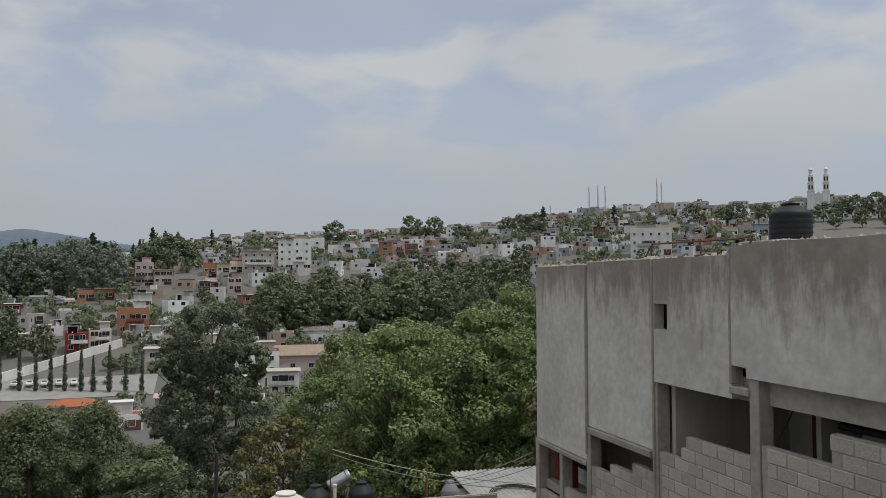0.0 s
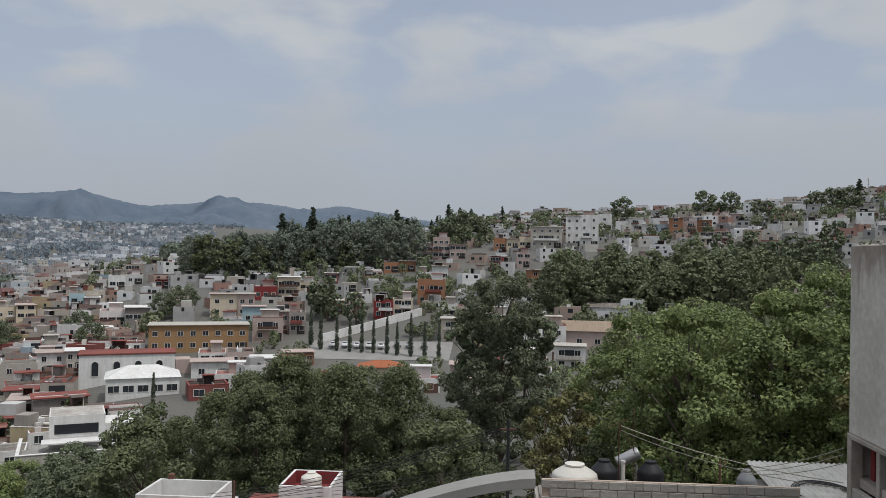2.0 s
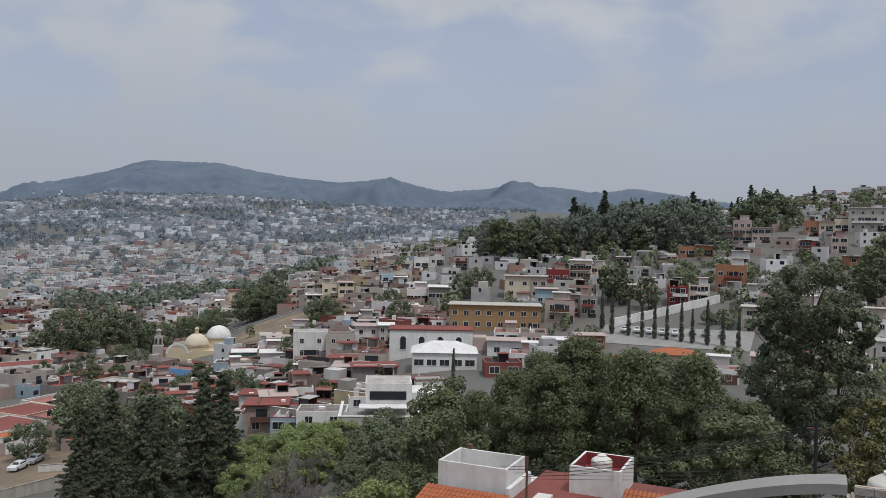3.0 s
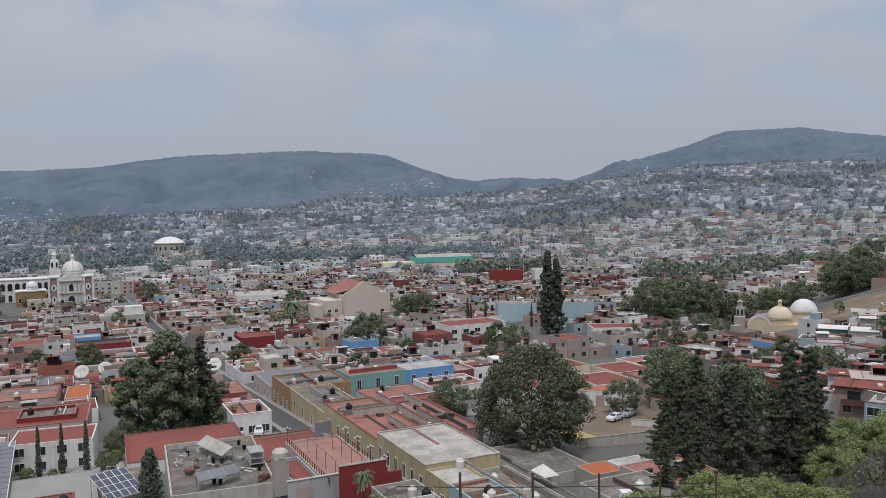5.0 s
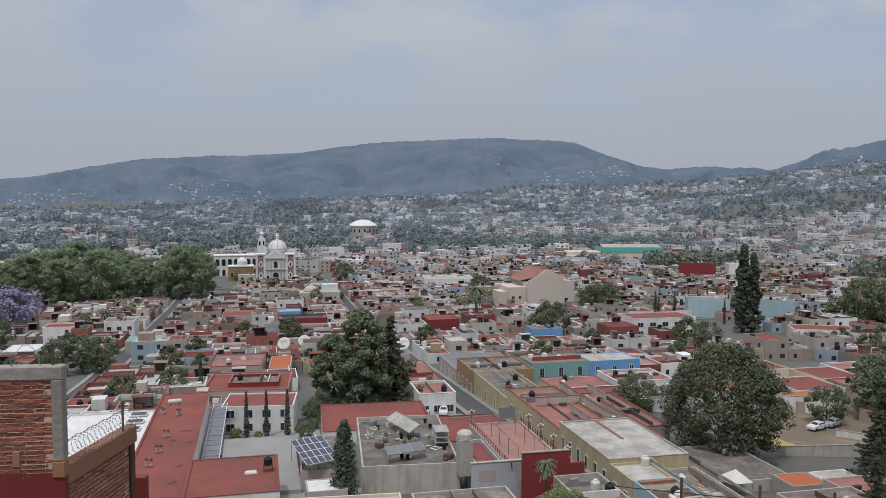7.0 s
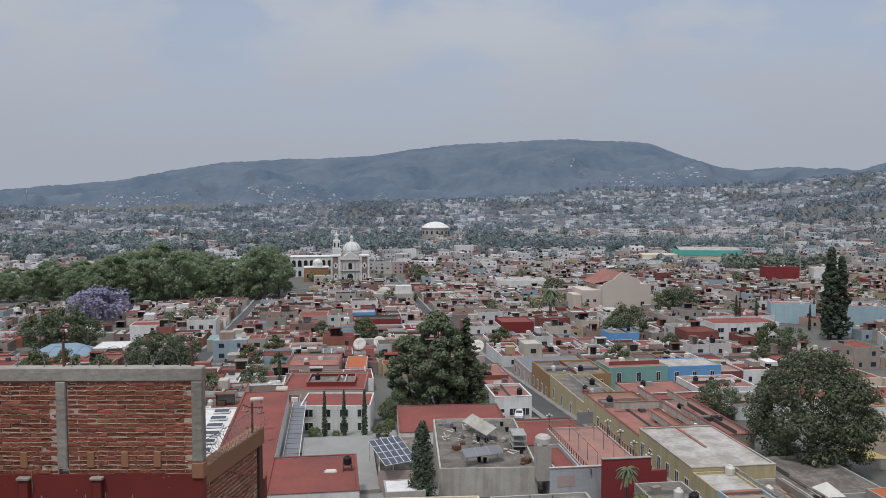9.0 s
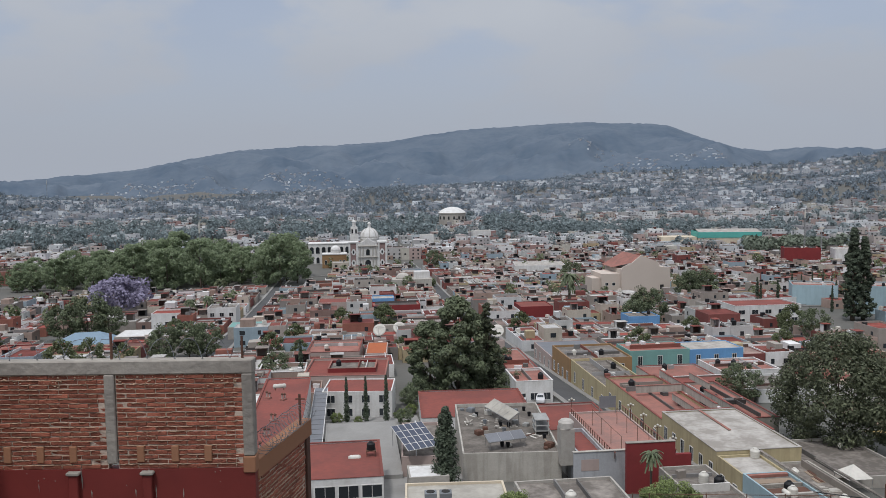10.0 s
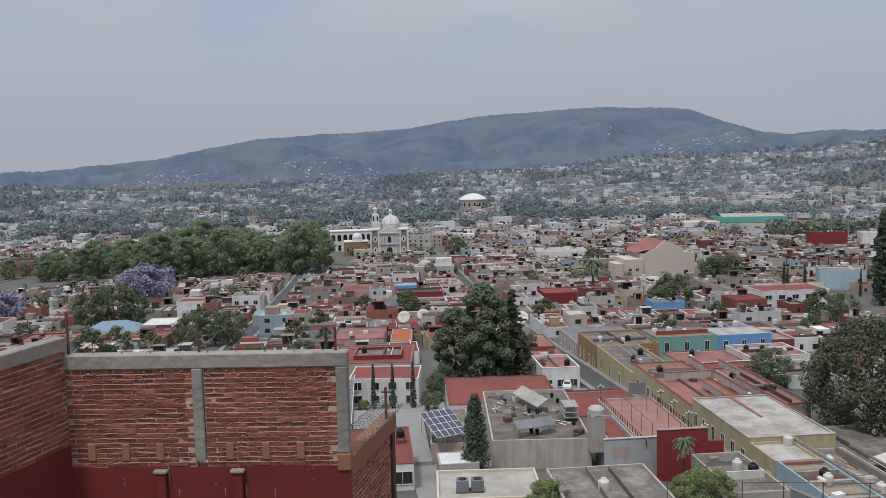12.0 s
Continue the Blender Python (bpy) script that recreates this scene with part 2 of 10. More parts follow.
M = {
    # brown greyed over the whole sheet, to carry haze on the far slopes
    "ground": mat("dry_ground", (0.140, 0.130, 0.115), (0.092, 0.095, 0.084), grain=0.5, patch=0.02, where="World", vary=0, bump=0.3),
    "asphalt": mat("asphalt", (0.10, 0.10, 0.10), (0.065, 0.065, 0.065), grain=4, patch=0.2, vary=0),
    "pavement": mat("pavement_concrete", (0.31, 0.30, 0.28), grain=4, patch=0.3, vary=0.05),
    "wall": mat("painted_wall", (0.5, 0.5, 0.5), palette=WALL_TONES, streak=0.15, vary=0.10),
    "roof": mat("flat_roof_coat", (0.5, 0.5, 0.5), palette=ROOF_TONES, patch=0.3, grain=1.6, spread=0.75, vary=0.12, deep=0.5),
    "town_wall": mat("town_wall", (0.5, 0.5, 0.5), palette=WALL_TONES, island=True, streak=0.1, where="World", vary=0.12),
    "town_roof": mat("town_roof", (0.5, 0.5, 0.5), palette=ROOF_TONES, island=True, patch=0.3, grain=1.6, spread=0.75, where="World", vary=0.18, deep=0.5),
    "ridge_wall": mat("ridge_wall", (0.5, 0.5, 0.5), palette=RIDGE_TONES, island=True, where="World", vary=0.12),
    "ridge_roof": mat("ridge_roof", (0.5, 0.5, 0.5), palette=RIDGE_ROOFS, island=True, patch=0.3, where="World", vary=0.12),
    "valley_wall": mat("valley_wall", (0.5, 0.5, 0.5), palette=VALLEY_WALLS, island=True, where="World", vary=0.12),
    "valley_roof": mat("valley_roof", (0.5, 0.5, 0.5), palette=VALLEY_ROOFS, island=True, patch=0.3, where="World", vary=0.15),
    "panelroof": mat("dark_tin_roof", (0.20, 0.205, 0.22), (0.14, 0.145, 0.155), rough=0.6, grain=5, vary=0.05),
    "bits": mat("roof_clutter", (0.5, 0.5, 0.5), palette=BIT_TONES, island=True, where="World", vary=0.15),
    "far_wall": mat("far_wall", (0.5, 0.5, 0.5), palette=HAZED_WALLS, island=True, where="World", vary=0.1),
    "far_roof": mat("far_roof", (0.5, 0.5, 0.5), palette=HAZED_ROOFS, island=True, patch=0.1, where="World", vary=0.15),
    "glass": mat("window_glass", (0.025, 0.03, 0.035), rough=0.12, spec=0.6, bump=0, vary=0.3),
    "white": mat("white_paint", (0.73, 0.725, 0.705), (0.53, 0.51, 0.475), streak=0.16, vary=0.04),
    "cream": mat("cream_stucco", (0.62, 0.54, 0.41), (0.52, 0.44, 0.33), streak=0.07, vary=0.03),
    "ochre": mat("ochre_paint", (0.34, 0.205, 0.098), (0.27, 0.17, 0.088), streak=0.07, vary=0.04),
    "straw": mat("straw_yellow_paint", (0.47, 0.395, 0.235), (0.38, 0.32, 0.195), streak=0.2, vary=0.03),
    "orange": mat("orange_paint", (0.34, 0.165, 0.09), (0.28, 0.14, 0.08), streak=0.07, vary=0.04),
    "salmon": mat("salmon_paint", (0.45, 0.355, 0.315), (0.37, 0.295, 0.265), streak=0.07, vary=0.06),
    "crimson": mat("crimson_paint", (0.23, 0.035, 0.035), (0.17, 0.03, 0.03), streak=0.07, vary=0.05),
    "maroon": mat("maroon_paint", (0.20, 0.034, 0.028), (0.14, 0.027, 0.023), streak=0.1, rough=0.6, vary=0),
    "skyblue": mat("sky_blue_paint", (0.16, 0.34, 0.58), (0.13, 0.27, 0.47), streak=0.07, vary=0.05),
    "paleblue": mat("pale_blue_paint", (0.36, 0.48, 0.52), (0.31, 0.41, 0.44), streak=0.1, vary=0.05),
    "seagreen": mat("sea_green_paint", (0.20, 0.36, 0.33), (0.16, 0.29, 0.26), streak=0.07, vary=0.05),
    "teal": mat("teal_sheet", (0.12, 0.42, 0.36), (0.10, 0.36, 0.31), vary=0.02),
    "stone": mat("stone_trim", (0.50, 0.47, 0.42), grain=6, vary=0.05),
    "redroof": mat("red_roof_coat", (0.27, 0.075, 0.056), (0.17, 0.058, 0.047), patch=0.16, spread=0.7, grain=1.6, vary=0.06),
    "pinkroof": mat("faded_red_roof_coat", (0.37, 0.155, 0.12), (0.24, 0.115, 0.092), patch=0.3, grain=1.6, spread=0.75, vary=0.06),
    "whiteroof": mat("white_roof_coat", (0.55, 0.52, 0.475), (0.29, 0.265, 0.232), patch=0.3, grain=1.4, spread=0.75, vary=0.04),
    "greyroof": mat("grey_concrete_roof", (0.295, 0.262, 0.228), (0.128, 0.112, 0.096), patch=0.4, grain=1.6, spread=0.75, vary=0.08),
    "concrete": mat("stained_concrete", (0.50, 0.47, 0.415), (0.38, 0.355, 0.31), grain=5, patch=0.6, spread=0.6, streak=0.3, vary=0, bump=0.25),
    "drip_concrete": mat("rain_stained_concrete", (0.60, 0.585, 0.53), (0.40, 0.38, 0.34), grain=6, patch=0.75, spread=0.75, streak=0.8, vary=0, bump=0.25, drip=(60.7, 62.45)),
    "beam": mat("beam_concrete", (0.41, 0.375, 0.32), (0.25, 0.225, 0.195), grain=9, patch=1.2, spread=0.7, streak=0.1, vary=0.05, bump=0.4),
    "block": mat("grey_block", (0.395, 0.37, 0.328), (0.285, 0.262, 0.23), grain=16, patch=1.5, vary=0.14, bump=0.4),
    "block_joined": mat("joined_grey_block", (0.395, 0.37, 0.328), (0.285, 0.262, 0.23), grain=16, patch=1.5, vary=0.14, bump=0.4, island=True),
    "mortar": mat("mortar", (0.56, 0.46, 0.37), (0.38, 0.28, 0.22), grain=14, patch=2, vary=0, bump=0.5),
    "splash": mat("pale_mortar", (0.46, 0.33, 0.23), (0.30, 0.20, 0.135), grain=20, patch=3, vary=0.2, island=True, bump=0.2),
    "brick": mat("red_brick", (0.36, 0.122, 0.074), (0.185, 0.064, 0.043), grain=18, patch=2.2, vary=0.28, bump=0.5, where="World", palette=None),
    "brick_joined": mat("joined_red_brick", (0.36, 0.122, 0.074), (0.185, 0.064, 0.043), grain=18, patch=2.2, vary=0.28, bump=0.5, where="World", palette=None, island=True),
    # near-black for flat panels, painting the shade of voids
    "dark": mat("dark_void", (0.035, 0.032, 0.03), vary=0, bump=0),
    "black_plastic": mat("black_plastic", (0.015, 0.015, 0.017), rough=0.6, vary=0.2, bump=0.05),
    "white_plastic": mat("white_plastic", (0.66, 0.63, 0.56), rough=0.5, vary=0.1, bump=0.05),
    "sheet": mat("dusty_sheet", (0.40, 0.40, 0.38), (0.24, 0.235, 0.22), grain=5, patch=0.7, spread=0.7, rough=0.6, vary=0.06),
    "tank_grey": mat("grey_plastic", (0.20, 0.21, 0.22), rough=0.5, vary=0.1, bump=0.05),
    "steel": mat("galvanised_steel", (0.42, 0.42, 0.42), rough=0.45, metal=0.8, vary=0.1),
    "rust": mat("rusty_iron", (0.14, 0.07, 0.045), (0.09, 0.05, 0.04), rough=0.9, grain=8, vary=0.1),
    # wire colour lightened to paint sunlight on it, seen against dark trees
    "wire_pale": mat("weathered_wire", (0.36, 0.335, 0.27), rough=0.6, vary=0.1, bump=0),
    "theatre": mat("pale_theatre_render", (0.58, 0.50, 0.43), (0.51, 0.435, 0.37), patch=0.08, vary=0),
    # dark red brick lightened and dulled, distance haze included in the colour
    "churchbrick": mat("dark_church_brick", (0.29, 0.195, 0.18), (0.22, 0.15, 0.14), grain=3, patch=0.4, vary=0),
    "wire": mat("black_cable", (0.03, 0.03, 0.03), rough=0.6, vary=0, bump=0),
    "panel": mat("solar_glass", (0.035, 0.045, 0.075), (0.05, 0.06, 0.09), rough=0.2, spec=0.6, vary=0, bump=0),
    "tile": mat("clay_tile", (0.42, 0.14, 0.06), (0.30, 0.10, 0.05), grain=10, patch=1.5, vary=0.2, bump=0.3),
    "bluesheet": mat("dull_blue_sheet", (0.22, 0.30, 0.37), (0.17, 0.235, 0.29), grain=3, patch=0.4, vary=0.04),
    "leaf_oak": mat("oak_leaf", (0.132, 0.147, 0.083), (0.072, 0.083, 0.05), rough=0.65, island=True, vary=0.5, patch=0.35, bump=0, leaf=0.2),
    "palegrey": mat("pale_grey_render", (0.43, 0.435, 0.445), (0.32, 0.325, 0.33), grain=4, patch=0.35, spread=0.6, streak=0.25, vary=0, bump=0.25),
    "terracepink": mat("pink_terrace_coat", (0.42, 0.195, 0.15), (0.26, 0.155, 0.13), patch=0.35, grain=2.0, spread=0.75, vary=0.03),
    "creamroof": mat("dirty_cream_roof", (0.47, 0.44, 0.38), (0.30, 0.28, 0.24), patch=0.3, grain=1.6, spread=0.7, vary=0.03),
    "tanroof": mat("dusty_tan_sheet", (0.33, 0.25, 0.18), (0.24, 0.185, 0.135), grain=4, patch=0.3, spread=0.7, vary=0.05),
    "orangetile": mat("orange_tile", (0.44, 0.13, 0.05), (0.34, 0.105, 0.045), grain=8, patch=0.8, vary=0.06, bump=0.4),
    "bark": mat("bark", (0.14, 0.11, 0.085), (0.08, 0.065, 0.05), grain=7, vary=0.1, bump=0.5),
    "leaf": mat("broad_leaf", (0.262, 0.31, 0.115), (0.118, 0.16, 0.062), rough=0.6, island=True, vary=0.45, patch=0.3, bump=0, leaf=0.3),
    "leaf_dull": mat("dull_leaf", (0.162, 0.184, 0.086), (0.077, 0.094, 0.048), rough=0.65, island=True, vary=0.45, patch=0.3, bump=0, leaf=0.3),
    "leaf_dark": mat("dark_leaf", (0.165, 0.192, 0.108), (0.094, 0.116, 0.066), rough=0.65, island=True, vary=0.45, patch=0.5, bump=0, leaf=0.2),
    "leaf_dry": mat("dry_leaf", (0.175, 0.165, 0.062), (0.11, 0.108, 0.045), rough=0.7, island=True, vary=0.5, patch=0.5, bump=0, leaf=0.25),
    "leaf_cypress": mat("cypress_leaf", (0.090, 0.110, 0.070), (0.056, 0.073, 0.049), rough=0.7, island=True, vary=0.4, patch=0.8, bump=0, leaf=0.15),
    "leaf_pine": mat("pine_leaf", (0.105, 0.118, 0.066), (0.050, 0.060, 0.038), rough=0.7, island=True, vary=0.45, patch=0.4, bump=0, leaf=0.2),
    # dark green raised and greyed, so the leaf itself holds the haze
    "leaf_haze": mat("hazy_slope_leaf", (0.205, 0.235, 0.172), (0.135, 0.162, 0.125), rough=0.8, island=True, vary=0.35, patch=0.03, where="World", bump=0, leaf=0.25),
    "twig": mat("grey_twig", (0.20, 0.172, 0.165), (0.13, 0.11, 0.10), rough=0.9, grain=6, vary=0.1),
    "chapelcream": mat("yellow_chapel_paint", (0.58, 0.485, 0.33), (0.49, 0.41, 0.28), streak=0.07, vary=0.03),
    "oldroof": mat("weathered_roof_screed", (0.235, 0.208, 0.178), (0.105, 0.092, 0.078), patch=0.45, grain=2.2, spread=0.75, vary=0.03),
    "blossom": mat("jacaranda_blossom", (0.34, 0.31, 0.42), (0.235, 0.215, 0.30), rough=0.7, island=True, vary=0.3, patch=0.6, bump=0, leaf=0.25),
    # dull green lightened and blued, with the valley haze in the colour
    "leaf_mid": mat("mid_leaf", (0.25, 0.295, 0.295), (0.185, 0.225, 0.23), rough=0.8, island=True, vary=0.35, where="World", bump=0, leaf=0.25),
    # leaf green shifted to pale blue-grey, painting distance haze into it
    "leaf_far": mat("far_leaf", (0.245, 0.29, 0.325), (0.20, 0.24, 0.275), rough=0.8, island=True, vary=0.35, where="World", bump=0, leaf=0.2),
    "leaf_park": mat("park_leaf", (0.29, 0.345, 0.205), (0.20, 0.252, 0.15), rough=0.65, island=True, vary=0.3, patch=0.05, bump=0, leaf=0.5),
    "leaf_slope": mat("slope_leaf", (0.195, 0.22, 0.118), (0.12, 0.142, 0.08), rough=0.7, island=True, vary=0.45, patch=0.03, where="World", bump=0, leaf=0.3),
    "dry_grass": mat("dry_grass", (0.46, 0.345, 0.13), (0.33, 0.25, 0.10), grain=3, patch=0.3, vary=0),
    "bank": mat("tan_earth", (0.30, 0.225, 0.155), (0.16, 0.125, 0.085), grain=0.6, patch=0.09, spread=0.8, vary=0, bump=0.4, where="World"),
    "car_white": mat("white_car_paint", (0.7, 0.7, 0.7), rough=0.25, spec=0.5, bump=0, vary=0.1),
    "car_grey": mat("silver_car_paint", (0.38, 0.40, 0.42), rough=0.25, spec=0.5, metal=0.3, bump=0, vary=0.1),
    "rubber": mat("tyre_rubber", (0.02, 0.02, 0.02), vary=0, bump=0),
    "lamp_head": mat("lamp_globe", (0.6, 0.58, 0.5), rough=0.3, vary=0, bump=0),
    # aerial haze is mixed into both scrub tones as blue-grey
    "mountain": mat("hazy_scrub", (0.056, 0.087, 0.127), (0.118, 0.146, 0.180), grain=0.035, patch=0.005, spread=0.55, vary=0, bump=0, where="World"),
}
# ---- building helpers ----
class Shape:
    """Vertices and faces gathered for one mesh."""

    def __init__(self):
        self.v, self.f = [], []

    def add(self, verts, faces):
        k = len(self.v)
        self.v.extend(verts)
        self.f.extend(tuple(i + k for i in f) for f in faces)
        return self

    def box(self, x0, x1, y0, y1, z0, z1):
        return self.add([(x, y, z) for z in (z0, z1) for y in (y0, y1) for x in (x0, x1)],
                        ((0, 2, 3, 1), (4, 5, 7, 6), (0, 1, 5, 4), (2, 6, 7, 3), (0, 4, 6, 2), (1, 3, 7, 5)))

    def soft_box(self, x0, x1, y0, y1, z0, z1, c):
        """A box with its edges cut back by c."""
        vs, idx = [], {}
        for sx in (0, 1):
            for sy in (0, 1):
                for sz in (0, 1):
                    p = ((x0, x1)[sx], (y0, y1)[sy], (z0, z1)[sz])
                    q = ((x0 + c, x1 - c)[sx], (y0 + c, y1 - c)[sy], (z0 + c, z1 - c)[sz])
                    for a in range(3):
                        idx[sx, sy, sz, a] = len(vs)
                        vs.append(tuple(p[i] if i == a else q[i] for i in range(3)))
        fs = []
        for a in range(3):
            b, d = (a + 1) % 3, (a + 2) % 3
            for s in (0, 1):
                ring = []
                for tb, td in ((0, 0), (1, 0), (1, 1), (0, 1)):
                    key = [0, 0, 0]
                    key[a], key[b], key[d] = s, tb, td
                    ring.append(idx[(*key, a)])
                fs.append(tuple(ring if s else ring[::-1]))
            for sb_ in (0, 1):
                for sd in (0, 1):
                    k0, k1 = [0, 0, 0], [0, 0, 0]
                    k0[b], k0[d], k1[b], k1[d], k1[a] = sb_, sd, sb_, sd, 1
                    q = (idx[(*k0, b)], idx[(*k1, b)], idx[(*k1, d)], idx[(*k0, d)])
                    fs.append(q if sb_ == sd else q[::-1])
        for key in ((i, j, k) for i in (0, 1) for j in (0, 1) for k in (0, 1)):
            t = (idx[(*key, 0)], idx[(*key, 1)], idx[(*key, 2)])
            fs.append(t if sum(key) % 2 else t[::-1])
        return self.add(vs, fs)

    def ring(self, x0, x1, y0, y1, t, z0, z1):
        """Four walls in one piece round an oblong, t thick."""
        out = ((x0, y0), (x1, y0), (x1, y1), (x0, y1))
        inn = ((x0 + t, y0 + t), (x1 - t, y0 + t), (x1 - t, y1 - t), (x0 + t, y1 - t))
        vs = [(*p, z) for z in (z0, z1) for ring_ in (out, inn) for p in ring_]
        fs = []
        for i in range(4):
            j = (i + 1) % 4
            fs += [(i, j, j + 8, i + 8), (j + 4, i + 4, i + 12, j + 12), (i + 8, j + 8, j + 12, i + 12), (j, i, i + 4, j + 4)]
        return self.add(vs, fs)

    def lathe(self, profile, at=(0, 0, 0), n=12, start=0.0, arc=math.tau):
        """Turn (radius, height) pairs about an upright axis."""
        vs, fs, m = [], [], len(profile)
        full = abs(arc - math.tau) < 1e-6
        cols = n if full else n + 1
        for k in range(cols):
            a = start + arc * k / n
            vs.extend((at[0] + r * math.cos(a), at[1] + r * math.sin(a), at[2] + z) for r, z in profile)
        for k in range(n):
            i, j = k * m, ((k + 1) % cols) * m
            fs.extend((i + t, j + t, j + t + 1, i + t + 1) for t in range(m - 1))
        if full:
            fs.append(tuple(k * m for k in range(cols))[::-1])
            fs.append(tuple(k * m + m - 1 for k in range(cols)))
        return self.add(vs, fs)

    def tube(self, path, radii, n=6):
        """A tapered tube along points."""
        if isinstance(radii, (int, float)):
            radii = [radii] * len(path)
        pts = [Vector(p) for p in path]
        vs, fs = [], []
        for k, p in enumerate(pts):
            d = (pts[min(k + 1, len(pts) - 1)] - pts[max(k - 1, 0)]).normalized()
            u = d.orthogonal().normalized() if abs(d.z) > 0.9 else d.cross(Vector((0, 0, 1))).normalized()
            w = d.cross(u)
            vs.extend(tuple(p + radii[k] * (math.cos(math.tau * i / n) * u + math.sin(math.tau * i / n) * w)) for i in range(n))
        for k in range(len(pts) - 1):
            for i in range(n):
                a, b = k * n + i, k * n + (i + 1) % n
                fs.append((a, b, b + n, a + n))
        fs.append(tuple(range(n))[::-1])
        fs.append(tuple(range((len(pts) - 1) * n, len(pts) * n)))
        return self.add(vs, fs)

    def prism(self, outline, z0, z1):
        """An upright prism over a plan outline."""
        n = len(outline)
        vs = [(x, y, z0) for x, y in outline] + [(x, y, z1) for x, y in outline]
        fs = [tuple(range(n))[::-1], tuple(range(n, 2 * n))] + [(i, (i + 1) % n, n + (i + 1) % n, n + i) for i in range(n)]
        return self.add(vs, fs)

    def plate(self, outline, y0, y1):
        """A plate in the x-z plane between y0 and y1."""
        n = len(outline)
        vs = [(x, y0, z) for x, z in outline] + [(x, y1, z) for x, z in outline]
        fs = [tuple(range(n)), tuple(range(n, 2 * n))[::-1]] + [((i + 1) % n, i, n + i, n + (i + 1) % n) for i in range(n)]
        return self.add(vs, fs)

    def mesh(self, name, smooth=False):
        me = bpy.data.meshes.new(name)
        me.from_pydata(self.v, [], self.f)
        if smooth:
            me.shade_smooth()
        return me


def part(name, shape, material, parent=None, label="", smooth=False):
    """One mesh object from a Shape or a mesh, under its thing."""
    me = shape.mesh(name, smooth) if isinstance(shape, Shape) else shape
    if not me.materials:
        me.materials.append(material)
    ob = new(name, me)
    ob.parent = parent
    if label:
        ob["label"] = label
    return ob


def thing(name, label, category, at=(0, 0, 0), turn=0.0, group="", kind=""):
    """An Empty at the base of a thing."""
    ob = new(name)
    ob.empty_display_size = 0.3
    ob.matrix_basis = pose(*at, 0, 0, turn)
    return tagged(ob, label, category, group, kind)


def bulk(name, verts, quads, material, smooth=False):
    """A mesh from arrays of vertices and four-cornered faces."""
    me = bpy.data.meshes.new(name)
    me.vertices.add(len(verts))
    me.vertices.foreach_set("co", np.asarray(verts, np.float32).ravel())
    me.loops.add(quads.size)
    me.loops.foreach_set("vertex_index", np.asarray(quads, np.int32).ravel())
    me.polygons.add(len(quads))
    me.polygons.foreach_set("loop_start", np.arange(len(quads), dtype=np.int32) * quads.shape[1])
    me.polygons.foreach_set("use_smooth", np.full(len(quads), smooth))
    me.update(calc_edges=True)
    me.materials.append(material)
    return me


BOX = np.array([(x, y, z) for z in (0, 1) for y in (0, 1) for x in (0, 1)], float)
BOX_FACES = np.array(((0, 2, 3, 1), (4, 5, 7, 6), (0, 1, 5, 4), (2, 6, 7, 3), (0, 4, 6, 2), (1, 3, 7, 5)))


RING_FACES = np.array([q for i in range(4) for j in ((i + 1) % 4,) for q in
                       ((i, j, j + 8, i + 8), (j + 4, i + 4, i + 12, j + 12), (i + 8, j + 8, j + 12, i + 12))])


def rings(centre, size, turn, t=0.2):
    """Many hollow oblong walls at once, as boxes() takes them."""
    corner = np.array(((-0.5, -0.5), (0.5, -0.5), (0.5, 0.5), (-0.5, 0.5)))
    outer = corner[None] * size[:, None, :2]
    inner = corner[None] * (size[:, None, :2] - 2 * t)
    flat_ = np.concatenate((outer, inner), 1)
    low_ = np.concatenate((flat_, np.zeros((*flat_.shape[:2], 1))), 2)
    high_ = np.concatenate((flat_, np.repeat(size[:, None, 2:3], 8, 1)), 2)
    local = np.concatenate((low_, high_), 1)
    c, s = np.cos(turn)[:, None], np.sin(turn)[:, None]
    v = np.stack((local[..., 0] * c - local[..., 1] * s, local[..., 0] * s + local[..., 1] * c, local[..., 2]), -1) + centre[:, None]
    f = RING_FACES[None] + 16 * np.arange(len(size))[:, None, None]
    return v.reshape(-1, 3), f.reshape(-1, 4)


def boxes(centre, size, turn):
    """Many boxes at once: base centres (n, 3), sizes (n, 3), turns in radians (n)."""
    local = (BOX - (0.5, 0.5, 0))[None] * size[:, None]
    c, s = np.cos(turn)[:, None], np.sin(turn)[:, None]
    v = np.stack((local[..., 0] * c - local[..., 1] * s, local[..., 0] * s + local[..., 1] * c, local[..., 2]), -1) + centre[:, None]
    f = BOX_FACES[1:][None] + 8 * np.arange(len(size))[:, None, None]
    return v.reshape(-1, 3), f.reshape(-1, 4)


def tops(centre, size, turn):
    """The upper faces of many slabs, for roofs between parapets."""
    local = np.array(((-0.5, -0.5), (0.5, -0.5), (0.5, 0.5), (-0.5, 0.5)))[None] * size[:, None, :2]
    c, s = np.cos(turn)[:, None], np.sin(turn)[:, None]
    v = np.stack((local[..., 0] * c - local[..., 1] * s, local[..., 0] * s + local[..., 1] * c, np.repeat(size[:, 2:3], 4, 1)), -1) + centre[:, None]
    return v.reshape(-1, 3), np.arange(4 * len(size)).reshape(-1, 4)


